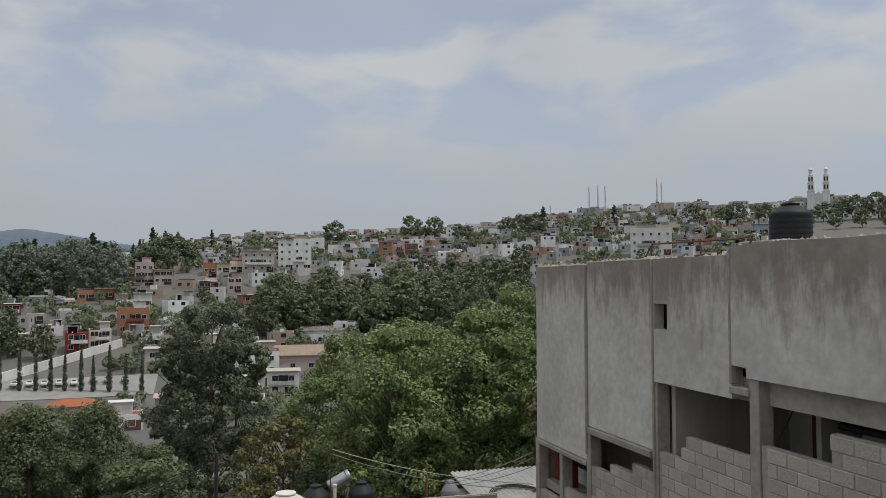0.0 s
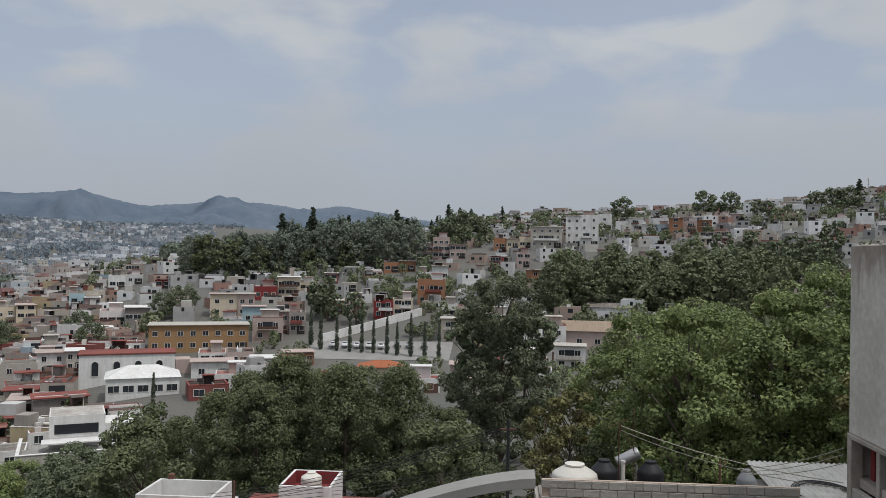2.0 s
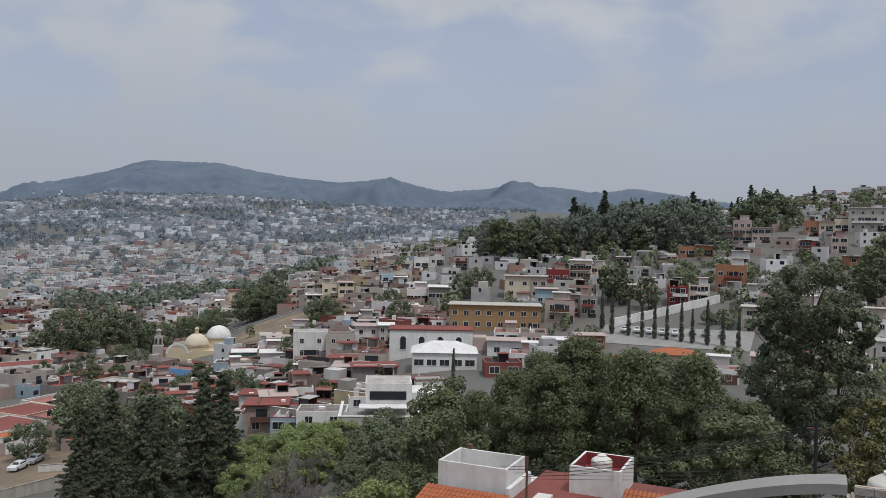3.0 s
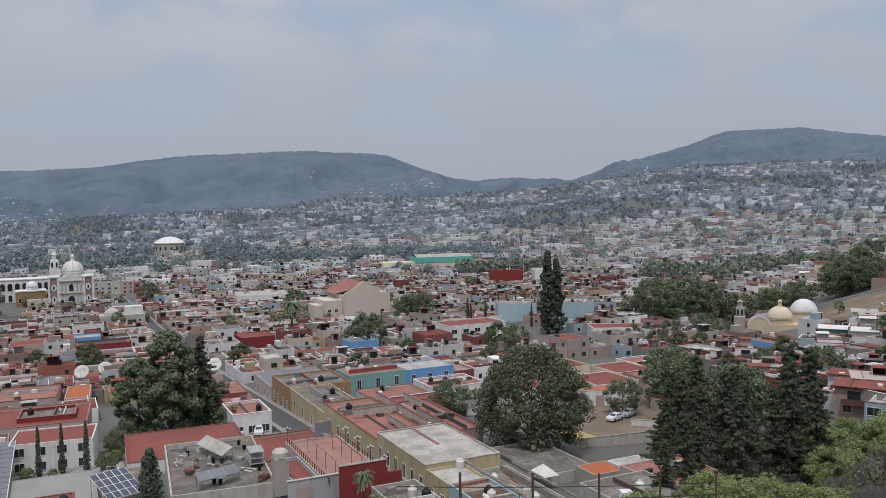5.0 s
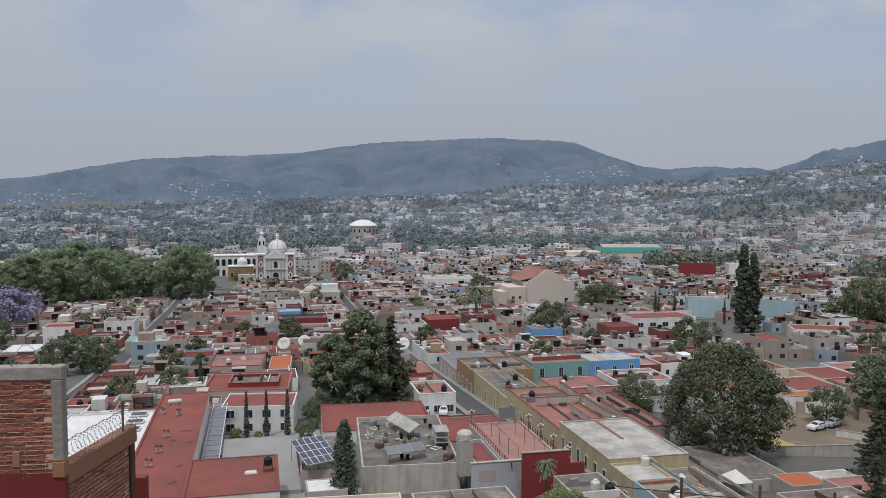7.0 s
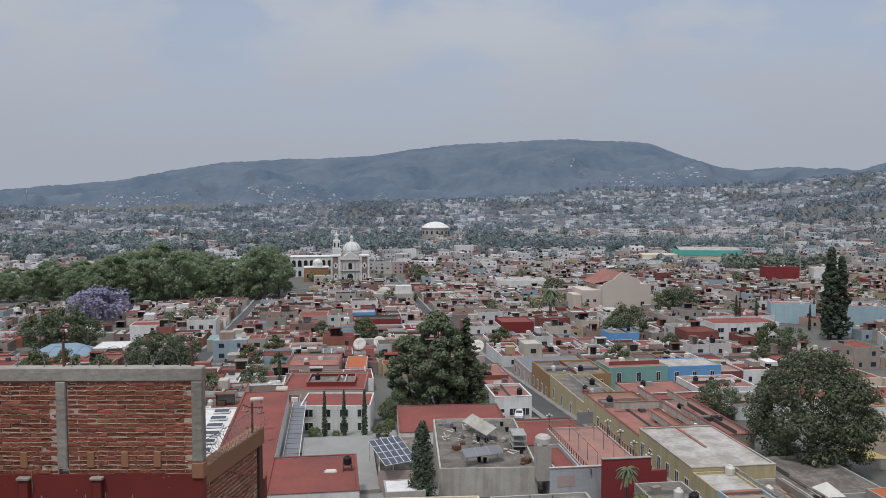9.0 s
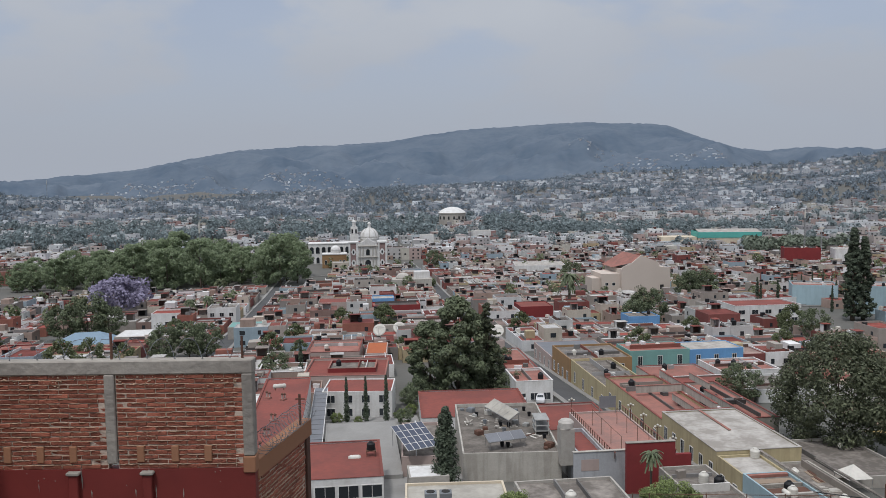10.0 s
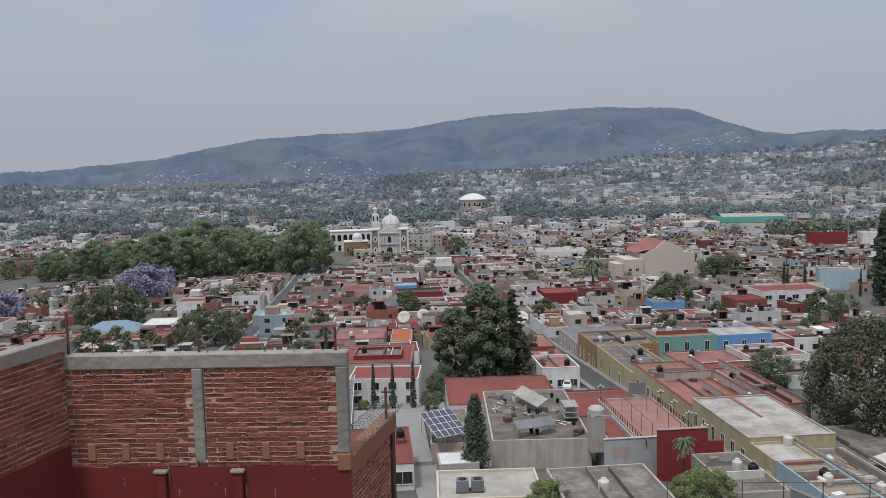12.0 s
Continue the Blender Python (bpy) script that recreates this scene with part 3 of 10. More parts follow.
def glazing(centre, size, turn):
    """Many window panes, set 4 cm proud: a front pane is wide in x, a side pane wide in y, its x size giving the side."""
    front = np.abs(size[:, 0]) > 0.2
    lx = np.where(front, 0, np.sign(size[:, 0]) * 0.04)[:, None] + np.where(front, size[:, 0], 0)[:, None] * np.array((-0.5, 0.5, 0.5, -0.5))
    ly = np.where(front, -0.04, 0)[:, None] + np.where(front, 0, size[:, 1])[:, None] * np.array((-0.5, 0.5, 0.5, -0.5))
    lz = size[:, 2:3] * np.array((0, 0, 1, 1))
    c, s = np.cos(turn)[:, None], np.sin(turn)[:, None]
    v = np.stack((lx * c - ly * s, lx * s + ly * c, lz), -1) + centre[:, None]
    return v.reshape(-1, 3), np.arange(4 * len(size)).reshape(-1, 4)
# ---- trees ----
def leaf_sprays(rng, centres, radii, count, size, flat=0.75, droop=0.0):
    """Small leaf sprays strewn through clumps."""
    k = rng.integers(0, len(centres), count)
    d = rng.normal(size=(count, 3))
    d /= np.linalg.norm(d, axis=1, keepdims=True)
    d[:, 2] += 0.22
    rad = radii[k] * rng.uniform(0.45, 1.0, count) ** 0.5
    p = centres[k] + d * rad[:, None] * (1, 1, flat)
    nrm = d + rng.normal(size=(count, 3)) * 0.45 + (0, 0, 0.3)
    nrm /= np.linalg.norm(nrm, axis=1, keepdims=True)
    u = np.cross(nrm, rng.normal(size=(count, 3)))
    u /= np.linalg.norm(u, axis=1, keepdims=True)
    u[:, 2] -= droop
    w = np.cross(nrm, u)
    s = size * rng.uniform(0.6, 1.4, count)[:, None]
    a, b = u * s, w * s * 0.55
    bend = nrm * s * 0.18
    v = np.stack((p - a, p + a * 0.6 - b * 1.5 + bend, p + a * 0.6 + b * 1.5), 1)
    return v.reshape(-1, 3), np.arange(3 * count).reshape(-1, 3)


def crown_clumps(rng, n, height, width, low, shape):
    """Clump centres and radii for a crown of an uneven outline."""
    out, rad = [], []
    while len(out) < n:
        t = rng.uniform(0, 1)
        if shape == "round":
            reach = math.sin(math.pi * (0.12 + 0.85 * t)) ** 0.6
        elif shape == "cone":  # a whole sagging bough at a time, with a turned-up tip
            t = t ** 0.9
            a = rng.uniform(0, math.tau)
            reach = width / 2 * ((1 - t) ** 0.75 * 0.98 + 0.05) * rng.uniform(0.55, 1.15)
            for f in (0.2, 0.45, 0.7, 0.88, 1.04):
                b = a + rng.uniform(-0.14, 0.14)
                out.append((reach * f * math.cos(b), reach * f * math.sin(b), low + (height - low) * t + reach * (0.22 * f ** 3 - 0.5 * f)))
                rad.append(width * (0.075 - 0.04 * f * f) * rng.uniform(0.7, 1.2) * (1.1 - 0.55 * t))
            continue
        elif shape == "spire":
            reach = max(0.0, 1 - t) ** 0.6 * (0.84 + 0.16 * math.sin(t * 41.0)) + 0.02
        elif shape == "column":
            reach = (min(1, t / 0.12 + 0.3) * (1 - t) ** 0.5) * 0.62
        elif shape == "billow":  # several upright heads
            reach = (0.9 + 0.14 * math.sin(t * 11.0)) * min(1.0, 0.62 + 1.3 * t) * (1 - 0.62 * t ** 2.6)
        else:  # tall, broken
            reach = (0.72 + 0.28 * math.sin(t * 15.0 + 1.0)) * min(1.0, 0.7 + 1.2 * t) * (1 - 0.4 * t ** 3)
        a = rng.uniform(0, math.tau)
        if shape == "billow":
            reach *= 0.78 + 0.26 * math.sin(3 * a + 1.0) * math.sin(2 * a + 4 * t)
        q = reach * width / 2 * rng.uniform(0.4, 1.0) ** 0.5 * rng.uniform(0.85, 1.12)
        if shape == "column":
            q *= 0.45
        elif shape == "spire":  # uneven boughs
            q *= 0.82 + 0.3 * math.sin(2 * a + t * 19.0 + 0.6 * math.sin(5 * a))
        out.append((q * math.cos(a), q * math.sin(a), low + (height - low) * t))
        rad.append(width * (rng.uniform(0.08, 0.2) * (28 / max(28, n)) ** 0.2 if shape == "round" else rng.uniform(0.05, 0.11) if shape == "tall" else rng.uniform(0.055, 0.12) if shape == "billow" else width * 0.011 if shape == "spire" else (0.27 * min(1.0, t / 0.1 + 0.4) * (1.02 - t) ** 0.55 + 0.03)))
    return np.array(out), np.array(rad)


def tree(name, label, seed, height, width, low, shape, clumps, leaves, size, leafmat, group="", droop=0.0, three=False):
    """A tree at the origin: tapered trunk with limbs, and a crown of leaf sprays."""
    rng = np.random.default_rng(seed)
    base = tagged(new(name), label, "tree", group)
    base.empty_display_size = 0.3
    centres, radii = crown_clumps(rng, clumps, height, width, low, shape)
    wood = Shape()
    lean = rng.uniform(-0.03, 0.03, 2) * height
    top = height * (0.92 if shape in ("cone", "spire", "column", "tall") else 0.7)
    spine = [(lean[0] * t, lean[1] * t, -1.0 + (top + 1.0) * t) for t in (0, 0.2, 0.45, 0.7, 1)]
    thick = height * {"column": 0.012, "tall": 0.013}.get(shape, 0.02)
    wood.tube(spine, [thick * 1.3, thick, thick * 0.75, thick * 0.5, thick * 0.15], 5 if three else 7)
    for k in rng.permutation(len(centres))[:min(len(centres), 7 if three else 22)]:
        c = centres[k]
        z0 = max(low * 0.6, c[2] - abs(c[0]) * 0.5 - abs(c[1]) * 0.5 - 0.12 * height)
        z0 = min(z0, top * 0.9)
        s0 = (lean[0] * z0 / top, lean[1] * z0 / top, z0)
        mid = [(s0[i] * 0.5 + c[i] * 0.5) + (0.05 * height if i == 2 else 0) * rng.uniform(-0.4, 0.6) for i in range(3)]
        wood.tube([s0, mid, tuple(c)], [thick * 0.4, thick * 0.25, thick * 0.08], 3 if three else 5)
    part("trunk", wood, M["bark"], base, smooth=True)
    v, f = leaf_sprays(rng, centres, radii, leaves, size, 0.5 if shape == "cone" else 0.75, droop)
    part("crown", bulk("crown", v, f, M[leafmat]), M[leafmat], base)
    return base


def palm(name, label, height, size=1.0):
    base = tagged(new(name), label, "palm tree")
    wood = Shape()
    wood.tube([(0, 0, -1), (0.1, 0, height * 0.5), (0, 0.1, height)], [0.42 * size, 0.34 * size, 0.3 * size], 9)
    part("trunk", wood, M["bark"], base, smooth=True)
    rng = np.random.default_rng(5)
    fr = Shape()
    for k in range(46):
        a, rise = k * 2.39996, rng.uniform(-0.5, 1.1)
        reach = rng.uniform(2.4, 3.3) * size
        pts = [(math.cos(a) * reach * t, math.sin(a) * reach * t, height + reach * (rise * t - 1.05 * t * t)) for t in (0, 0.3, 0.6, 0.85, 1)]
        for i in range(4):
            p, q = Vector(pts[i]), Vector(pts[i + 1])
            side = (q - p).cross(Vector((0, 0, 1))).normalized() * (0.42 - 0.07 * i) * size
            dn = Vector((0, 0, -0.22 * size))
            fr.add([tuple(p), tuple(q), tuple(q + side + dn), tuple(p + side + dn)], ((0, 1, 2, 3),))
            fr.add([tuple(p), tuple(q), tuple(q - side + dn), tuple(p - side + dn)], ((3, 2, 1, 0),))
    part("crown", fr, M["leaf_dark"], base)
    return base
# ---- the ground sheet, the streets and the far mountains ----
def build_ground():
    rings = np.concatenate((np.linspace(0.5, 120, 50), np.geomspace(124, 4900, 90)))
    az = np.radians(np.arange(0, 360, 2.0))
    rr, aa = np.meshgrid(rings, az, indexing="ij")
    x, y = rr * np.sin(aa), rr * np.cos(aa)
    z = ground_height(x, y)
    v = np.stack((x, y, z), -1).reshape(-1, 3)
    n = len(az)
    i, j = np.meshgrid(np.arange(len(rings) - 1), np.arange(n), indexing="ij")
    a, b = i * n + j, i * n + (j + 1) % n
    f = np.stack((a, a + n, b + n, b), -1).reshape(-1, 4)
    ob = new("ground", bulk("ground", v, f, M["ground"], True))
    return tagged(ob, "dry brown hillside and valley floor with scrub", "ground", kind="structure")


build_ground()


def street(x0, x1, y0, y1, name="road"):
    """A strip of asphalt that lies on the ground, with a kerb step along both sides."""
    along_y = (y1 - y0) > (x1 - x0)
    steps = int(max(x1 - x0, y1 - y0) / 6) + 2
    s, k = Shape(), Shape()
    for t in range(steps - 1):
        f0, f1 = t / (steps - 1), (t + 1) / (steps - 1)
        if along_y:
            a, b = y0 + (y1 - y0) * f0, y0 + (y1 - y0) * f1
            c = ((x0, a), (x1, a), (x1, b), (x0, b))
        else:
            a, b = x0 + (x1 - x0) * f0, x0 + (x1 - x0) * f1
            c = ((a, y0), (b, y0), (b, y1), (a, y1))
        s.add([(px, py, float(ground_height(px, py)) + 0.25) for px, py in c], ((0, 1, 2, 3),))
        for lo, hi in ((0.0, 1.1), (-1.1, 0.0)):
            if along_y:
                q0, q1 = (x0 + lo, x0 + hi) if lo == 0 else (x1 + lo, x1)
                c = ((q0, a), (q1, a), (q1, b), (q0, b))
            else:
                q0, q1 = (y0 + lo, y0 + hi) if lo == 0 else (y1 + lo, y1)
                c = ((a, q0), (b, q0), (b, q1), (a, q1))
            g = [float(ground_height(px, py)) for px, py in c]
            k.add([(px, py, h + 0.1) for (px, py), h in zip(c, g)] + [(px, py, h + 0.42) for (px, py), h in zip(c, g)],
                  ((4, 5, 6, 7), (0, 1, 5, 4), (1, 2, 6, 5), (2, 3, 7, 6), (3, 0, 4, 7)))
    tagged(part(name, s, M["asphalt"]), "grey asphalt street between the house rows", "road", kind="structure")
    tagged(part("pavement", k, M["pavement"]), "narrow raised concrete pavement along the street", "pavement", kind="structure")


STREET_X = (-218, -130, -45, 37, 124, 214, 304)
for sx in STREET_X:
    street(sx, sx + 7, 62 if sx == 37 else 190, 610)


def paved(x0, x1, y0, y1, material, label):
    """A yard surface that follows the ground."""
    s = Shape()
    for i in range(6):
        for j in range(6):
            q = [(x0 + (x1 - x0) * (i + a) / 6, y0 + (y1 - y0) * (j + b) / 6) for a, b in ((0, 0), (1, 0), (1, 1), (0, 1))]
            s.add([(x, y, float(ground_height(x, y)) + 0.12) for x, y in q], ((0, 1, 2, 3),))
    tagged(part("pavement", s, M[material]), label, "pavement", kind="structure")


paved(0.7, 12, 84.3, 103.5, "pavement", "grey concrete lane between the near houses")
paved(-9.6, 8.6, 127.3, 142, "pavement", "grey paved garden court with shrubs")
paved(27.4, 36.8, 127.6, 150, "pavement", "grey paved yard beside the white corner house")
paved(86, 122, 112.2, 148, "bank", "dusty tan yard with parked cars")
STREET_Y = (302, 398, 494)
for sy in STREET_Y:
    for k in range(len(STREET_X) - 1):
        street(STREET_X[k] + 7.02, STREET_X[k + 1] - 0.02, sy, sy + 6)

# skyline of the ranges: bearing and height in degrees above the eye
SKYLINE = ((-60, 0.3), (-26, 0.2), (-21, 0.4), (-14, 1.1), (-8, 2.2), (-3, 2.6), (2, 2.8), (7, 3.5), (12, 3.85), (17, 3.95), (22, 3.6), (25.5, 2.2), (28, 1.75), (31, 1.9),
           (34.5, 1.6), (38, 2.55), (43, 3.9), (45, 4.65), (50, 4.7), (54, 3.95), (58, 3.6), (61.5, 4.0), (65.5, 3.1), (71, 3.75), (76, 3.2), (79, 3.55), (84, 2.7),
           (90, 2.2), (110, 2.6), (150, 2.0))


MOUNTAIN = []


def build_mountains():
    bearings = np.arange(-60, 150, 0.2)
    sky_deg = np.interp(bearings, [p[0] for p in SKYLINE], [p[1] for p in SKYLINE])
    rng = np.random.default_rng(3)
    for _ in range(8):
        sky_deg = np.convolve(np.pad(sky_deg, 1, "edge"), (0.2, 0.6, 0.2), "valid")
    sky_deg = sky_deg + np.convolve(rng.normal(size=len(bearings) + 12), np.ones(13) / 13, "valid") * 0.11 + rng.uniform(-0.028, 0.028, len(bearings))
    steps = np.linspace(0, 1, 40)
    near, ridge = 2350.0, 4000.0
    v = []
    for t in steps:
        r = near + (ridge + 500 - near) * t
        u = np.clip((r - near) / (ridge - near), 0, 1)
        shape = u ** 1.25 if r <= ridge else 1.0
        foot = ground_height(r * np.sin(np.radians(bearings)), r * np.cos(np.radians(bearings))) - 30
        top = 62 + ridge * np.tan(np.radians(sky_deg))
        gully = np.array([noise.fractal(Vector((b * 0.22, r * 0.0022, 1.0)), 0.9, 2.1, 5) for b in bearings]) * 75 * np.sin(math.pi * min(u, 1.0)) if r < ridge else 0
        z = np.minimum(foot + (top - foot) * shape + gully, top) if r <= ridge else top - (r - ridge) * 0.2
        v.append(np.stack((r * np.sin(np.radians(bearings)), r * np.cos(np.radians(bearings)), z), -1))
    v = np.array(v)
    n = len(bearings)
    i, j = np.meshgrid(np.arange(len(steps) - 1), np.arange(n - 1), indexing="ij")
    a = i * n + j
    f = np.stack((a, a + 1, a + n + 1, a + n), -1).reshape(-1, 4)
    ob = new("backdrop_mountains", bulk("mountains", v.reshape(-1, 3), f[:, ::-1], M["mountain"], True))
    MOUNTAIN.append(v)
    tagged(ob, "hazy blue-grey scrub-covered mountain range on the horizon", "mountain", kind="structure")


build_mountains()
# ---- houses ----
def window_mesh(w, h):
    """Frame and pane meshes of a window that faces -y, its sill at z 0."""
    s, g = Shape(), Shape()
    t = 0.09
    s.box(-w / 2 - t, -w / 2, -0.06, 0.02, -t, h + t)
    s.box(w / 2, w / 2 + t, -0.06, 0.02, -t, h + t)
    s.box(-w / 2, w / 2, -0.06, 0.02, h, h + t)
    s.box(-w / 2, w / 2, -0.09, 0.02, -t, 0)
    s.box(-0.025, 0.025, -0.045, 0.015, 0, h)
    g.box(-w / 2, w / 2, -0.025, 0.01, 0, h)
    sm, gm = s.mesh("window"), g.mesh("pane")
    sm.materials.append(M["white"])
    gm.materials.append(M["glass"])
    return sm, gm


WINDOWS = {key: window_mesh(*key) for key in ((1.0, 1.2), (1.4, 1.3), (0.8, 0.8), (1.0, 2.1), (2.2, 1.4))}


def add_window(parent, key, x, y, z, side):
    """side: 0 faces -y, 1 faces +x, 2 faces +y, 3 faces -x."""
    sm, gm = WINDOWS[key]
    w = part("window", sm, M["white"], parent)
    w.matrix_basis = pose(x, y, z, 0, 0, 90 * side)
    part("pane", gm, M["glass"], w)
    return w


def house(label, x0, x1, y0, y1, h, wall, roof, parapet=0.45, rows=(), coping=None, name="house", group="", category="house", base=None, slope=0.0, turn=0.0):
    """A flat-roofed house: hollow walls with a parapet, a roof slab, windows in rows. rows: (side, sill height, count, window size)."""
    cx, cy = (x0 + x1) / 2, (y0 + y1) / 2
    z = float(ground_height(cx, cy)) if base is None else base
    top = thing(name, label, category, (cx, cy, z), turn, group=group)
    a, b, t = (x1 - x0) / 2, (y1 - y0) / 2, 0.22
    p = h + parapet
    s = Shape()
    s.ring(-a, a, -b, b, t, -4, p)
    part("wall", s, M[wall], top)
    r = Shape()
    r.box(-a + t, a - t, -b + t, b - t, h - 0.2, h)
    part("roof", r, M[roof], top)
    if coping:
        c = Shape()
        e = 0.05
        c.ring(-a - e, a + e, -b - e, b + e, t + 2 * e, p, p + 0.08)
        part("coping", c, M[coping], top)
    for side, sill, count, key in rows:
        if math.hypot(cx, cy) > 420:
            count = max(1, count // 2)
        run = (x1 - x0) if side in (0, 2) else (y1 - y0)
        for k in range(count):
            u = -run / 2 + run * (k + 0.5) / count
            px, py = {0: (u, -b - 0.005), 1: (a + 0.005, u), 2: (-u, b + 0.005), 3: (-a - 0.005, -u)}[side]
            add_window(top, key, px, py, sill, side)
    return top


def dress(top, w, d, h, floors, rng):
    """Eaves slab, balcony, panels coloured as dark openings and a set-back roof room for a hillside house."""
    a, b = w / 2, d / 2
    kind = rng.random()
    trim = rng.choice(("white", "concrete", "redroof", "white", "salmon"))
    if kind < 0.45:
        part("eaves_slab", Shape().soft_box(-a - 0.4, a + 0.4, -b - 0.7, b + 0.3, h + 0.46, h + 0.66, 0.03), M[trim], top)
    step = h / floors
    if floors > 1 and rng.random() < 0.7:
        bw = w * rng.uniform(0.4, 0.95)
        off = rng.uniform(-1, 1) * (w - bw) / 2
        s = Shape().soft_box(off - bw / 2, off + bw / 2, -b - 1.2, -b - 0.002, step - 0.1, step + 0.08, 0.02)
        part("balcony", s, M[trim], top)
        part("balustrade", Shape().soft_box(off - bw / 2, off + bw / 2, -b - 1.2, -b - 1.1, step + 0.08, step + 0.95, 0.02), M[rng.choice(("white", "rust", trim))], top)
        part("balcony_door", Shape().soft_box(off - bw * 0.3, off + bw * 0.3, -b - 0.05, -b - 0.003, step + 0.09, step + 2.3, 0.01), M["glass"], top)
    gw = min(w * 0.45, 3.2)
    # flat panel: near-black paints an opening's shade, rust is a closed door
    part("garage_door", Shape().soft_box(a - gw - 0.4, a - 0.4, -b - 0.06, -b - 0.003, -0.5, 2.1, 0.01), M[rng.choice(("dark", "rust", "dark"))], top)
    if kind > 0.5:
        rw, rd = w * rng.uniform(0.35, 0.6), d * 0.5
        ox = rng.uniform(-1, 1) * (w - rw - 0.6) / 2
        part("roof_room", Shape().soft_box(ox - rw / 2, ox + rw / 2, b - rd - 0.3, b - 0.3, h, h + 2.5, 0.02), M[rng.choice(("white", "salmon", "concrete"))], top)
        part("roof_room_slab", Shape().soft_box(ox - rw / 2 - 0.3, ox + rw / 2 + 0.3, b - rd - 0.9, b - 0.1, h + 2.5, h + 2.64, 0.02), M[trim], top)


TAKEN = [(61, 84, 70, 81.5), (43, 100, 58, 70), (112, 136, 52, 80), (180, 205, 80, 105), (162, 184, 68, 92), (222, 270, 195, 240)]
ROOFS, BUSY = [], []


def own(label, x0, x1, y0, y1, h, wall, roof, level=None, **more):
    """A house of the near town; level: the height of its roof above the sea, where the ground under it falls away."""
    if level is not None:
        more["base"] = level - h
    TAKEN.append((x0, x1, y0, y1))
    if roof in ("greyroof", "pinkroof"):
        foot = more["base"] if "base" in more else float(ground_height((x0 + x1) / 2, (y0 + y1) / 2))
        ROOFS.append(((x0 + x1) / 2, (y0 + y1) / 2, foot + h, (x1 - x0) * 0.9, (y1 - y0) * 0.9))
        BUSY.append((*ROOFS[-1], more.get("turn", 0.0)))
    return house(label, x0, x1, y0, y1, h, wall, roof, **more)


# the houses below the eye, street side by street side
own("long low white building with a red coated roof", -17.6, -10.0, 70, 143, 4.4, "white", "redroof", parapet=0.12, level=27.9, coping="redroof")
own("white single-storey wing with a red coated roof", -9.9, 0.6, 90.0, 103.0, 4.1, "white", "redroof", parapet=0.12, level=29.0, coping="redroof", rows=((0, 1.9, 4, (2.2, 1.4)),))
own("white hall with a white roof and skylights", -31, -17.7, 105.5, 136, 4.9, "white", "white", parapet=0.3)
own("low courtyard building with a plain grey concrete roof", -6.9, 3.6, 103, 127, 1.6, "pavement", "pavement", parapet=0.05)
own("two-storey white house with a red flat roof", -7.6, 4.8, 142.5, 152, 5.0, "white", "redroof", parapet=0.2, turn=-7, rows=((0, 0.8, 4, (1.4, 1.3)), (0, 3.2, 4, (1.4, 1.3))))
own("salmon house with a faded red roof terrace", -12.2, 4.8, 164.5, 181, 4.3, "salmon", "redroof", coping="pinkroof", turn=-5)
own("grey-roofed yard room between red roofs", -7.5, 2.5, 169, 177, 4.7, "crimson", "greyroof", parapet=0.5, turn=-5, coping="pinkroof")
own("salmon house with a roof terrace and awning", -13.4, -0.4, 197, 212, 4.7, "salmon", "pinkroof", coping="redroof", turn=-4, rows=((0, 2.6, 2, (2.2, 1.4)),))
own("small house with an orange coated roof", 1.0, 6.2, 196, 210, 4.4, "salmon", "orangetile", parapet=0.15, turn=-4)
own("low building with a wide dull red roof", 8.8, 27.2, 129, 146, 2.9, "white", "redroof", parapet=0.1, turn=-3, coping="redroof")
own("grey rendered house with solar heaters on its flat roof", 12.0, 24.6, 99.6, 122.5, 4.3, "concrete", "oldroof", parapet=0.45, turn=-5)
own("pale grey rendered house with a red roof", 24.9, 28.3, 94.0, 106, 4.2, "palegrey", "redroof", parapet=0.5)
own("pink roof terrace with railings and lamp standards", 28.4, 36.2, 93.9, 113, 5.0, "salmon", "terracepink", parapet=0.25, rows=((1, 1.2, 4, (1.0, 2.1)),))
own("low building with a dull red roof beside the terrace", 25.4, 36.2, 113.5, 127, 3.6, "salmon", "redroof", parapet=0.3, coping="redroof")
own("white corner house with a red-edged roof", 28.3, 35.6, 150.5, 161, 4.2, "white", "pinkroof", coping="white", rows=((0, 1.0, 3, (1.4, 1.3)), (1, 1.0, 4, (1.0, 1.2))))
own("white street house with a faded red roof", 29.5, 36.2, 162, 186, 4.4, "white", "pinkroof", coping="redroof", rows=((1, 1.0, 6, (1.0, 2.1)),))
own("pale blue end of a long street house", 43.6, 49.2, 66, 90.8, 4.3, "paleblue", "greyroof", rows=((3, 1.0, 5, (1.0, 1.2)),), level=26.4, parapet=0.35)
own("straw-yellow street house with a rough concrete roof", 43.6, 49.2, 91, 97.6, 4.4, "straw", "whiteroof", parapet=0.3, rows=((3, 0.6, 2, (1.0, 2.1)),), level=26.3)
own("straw-yellow street house with a white coated roof", 43.6, 55.2, 97.8, 116, 4.5, "straw", "whiteroof", parapet=0.1, coping="whiteroof", rows=((3, 0.6, 6, (1.0, 2.1)),), level=26.95)
own("grey rendered yard house with a rough low roof", 49.5, 56, 80, 97.6, 3.0, "concrete", "greyroof", parapet=0.3, level=25.0)
own("straw-yellow street house with a red roof", 43.6, 53, 116.2, 143, 4.6, "straw", "pinkroof", coping="redroof", rows=((3, 0.6, 5, (1.0, 2.1)),))
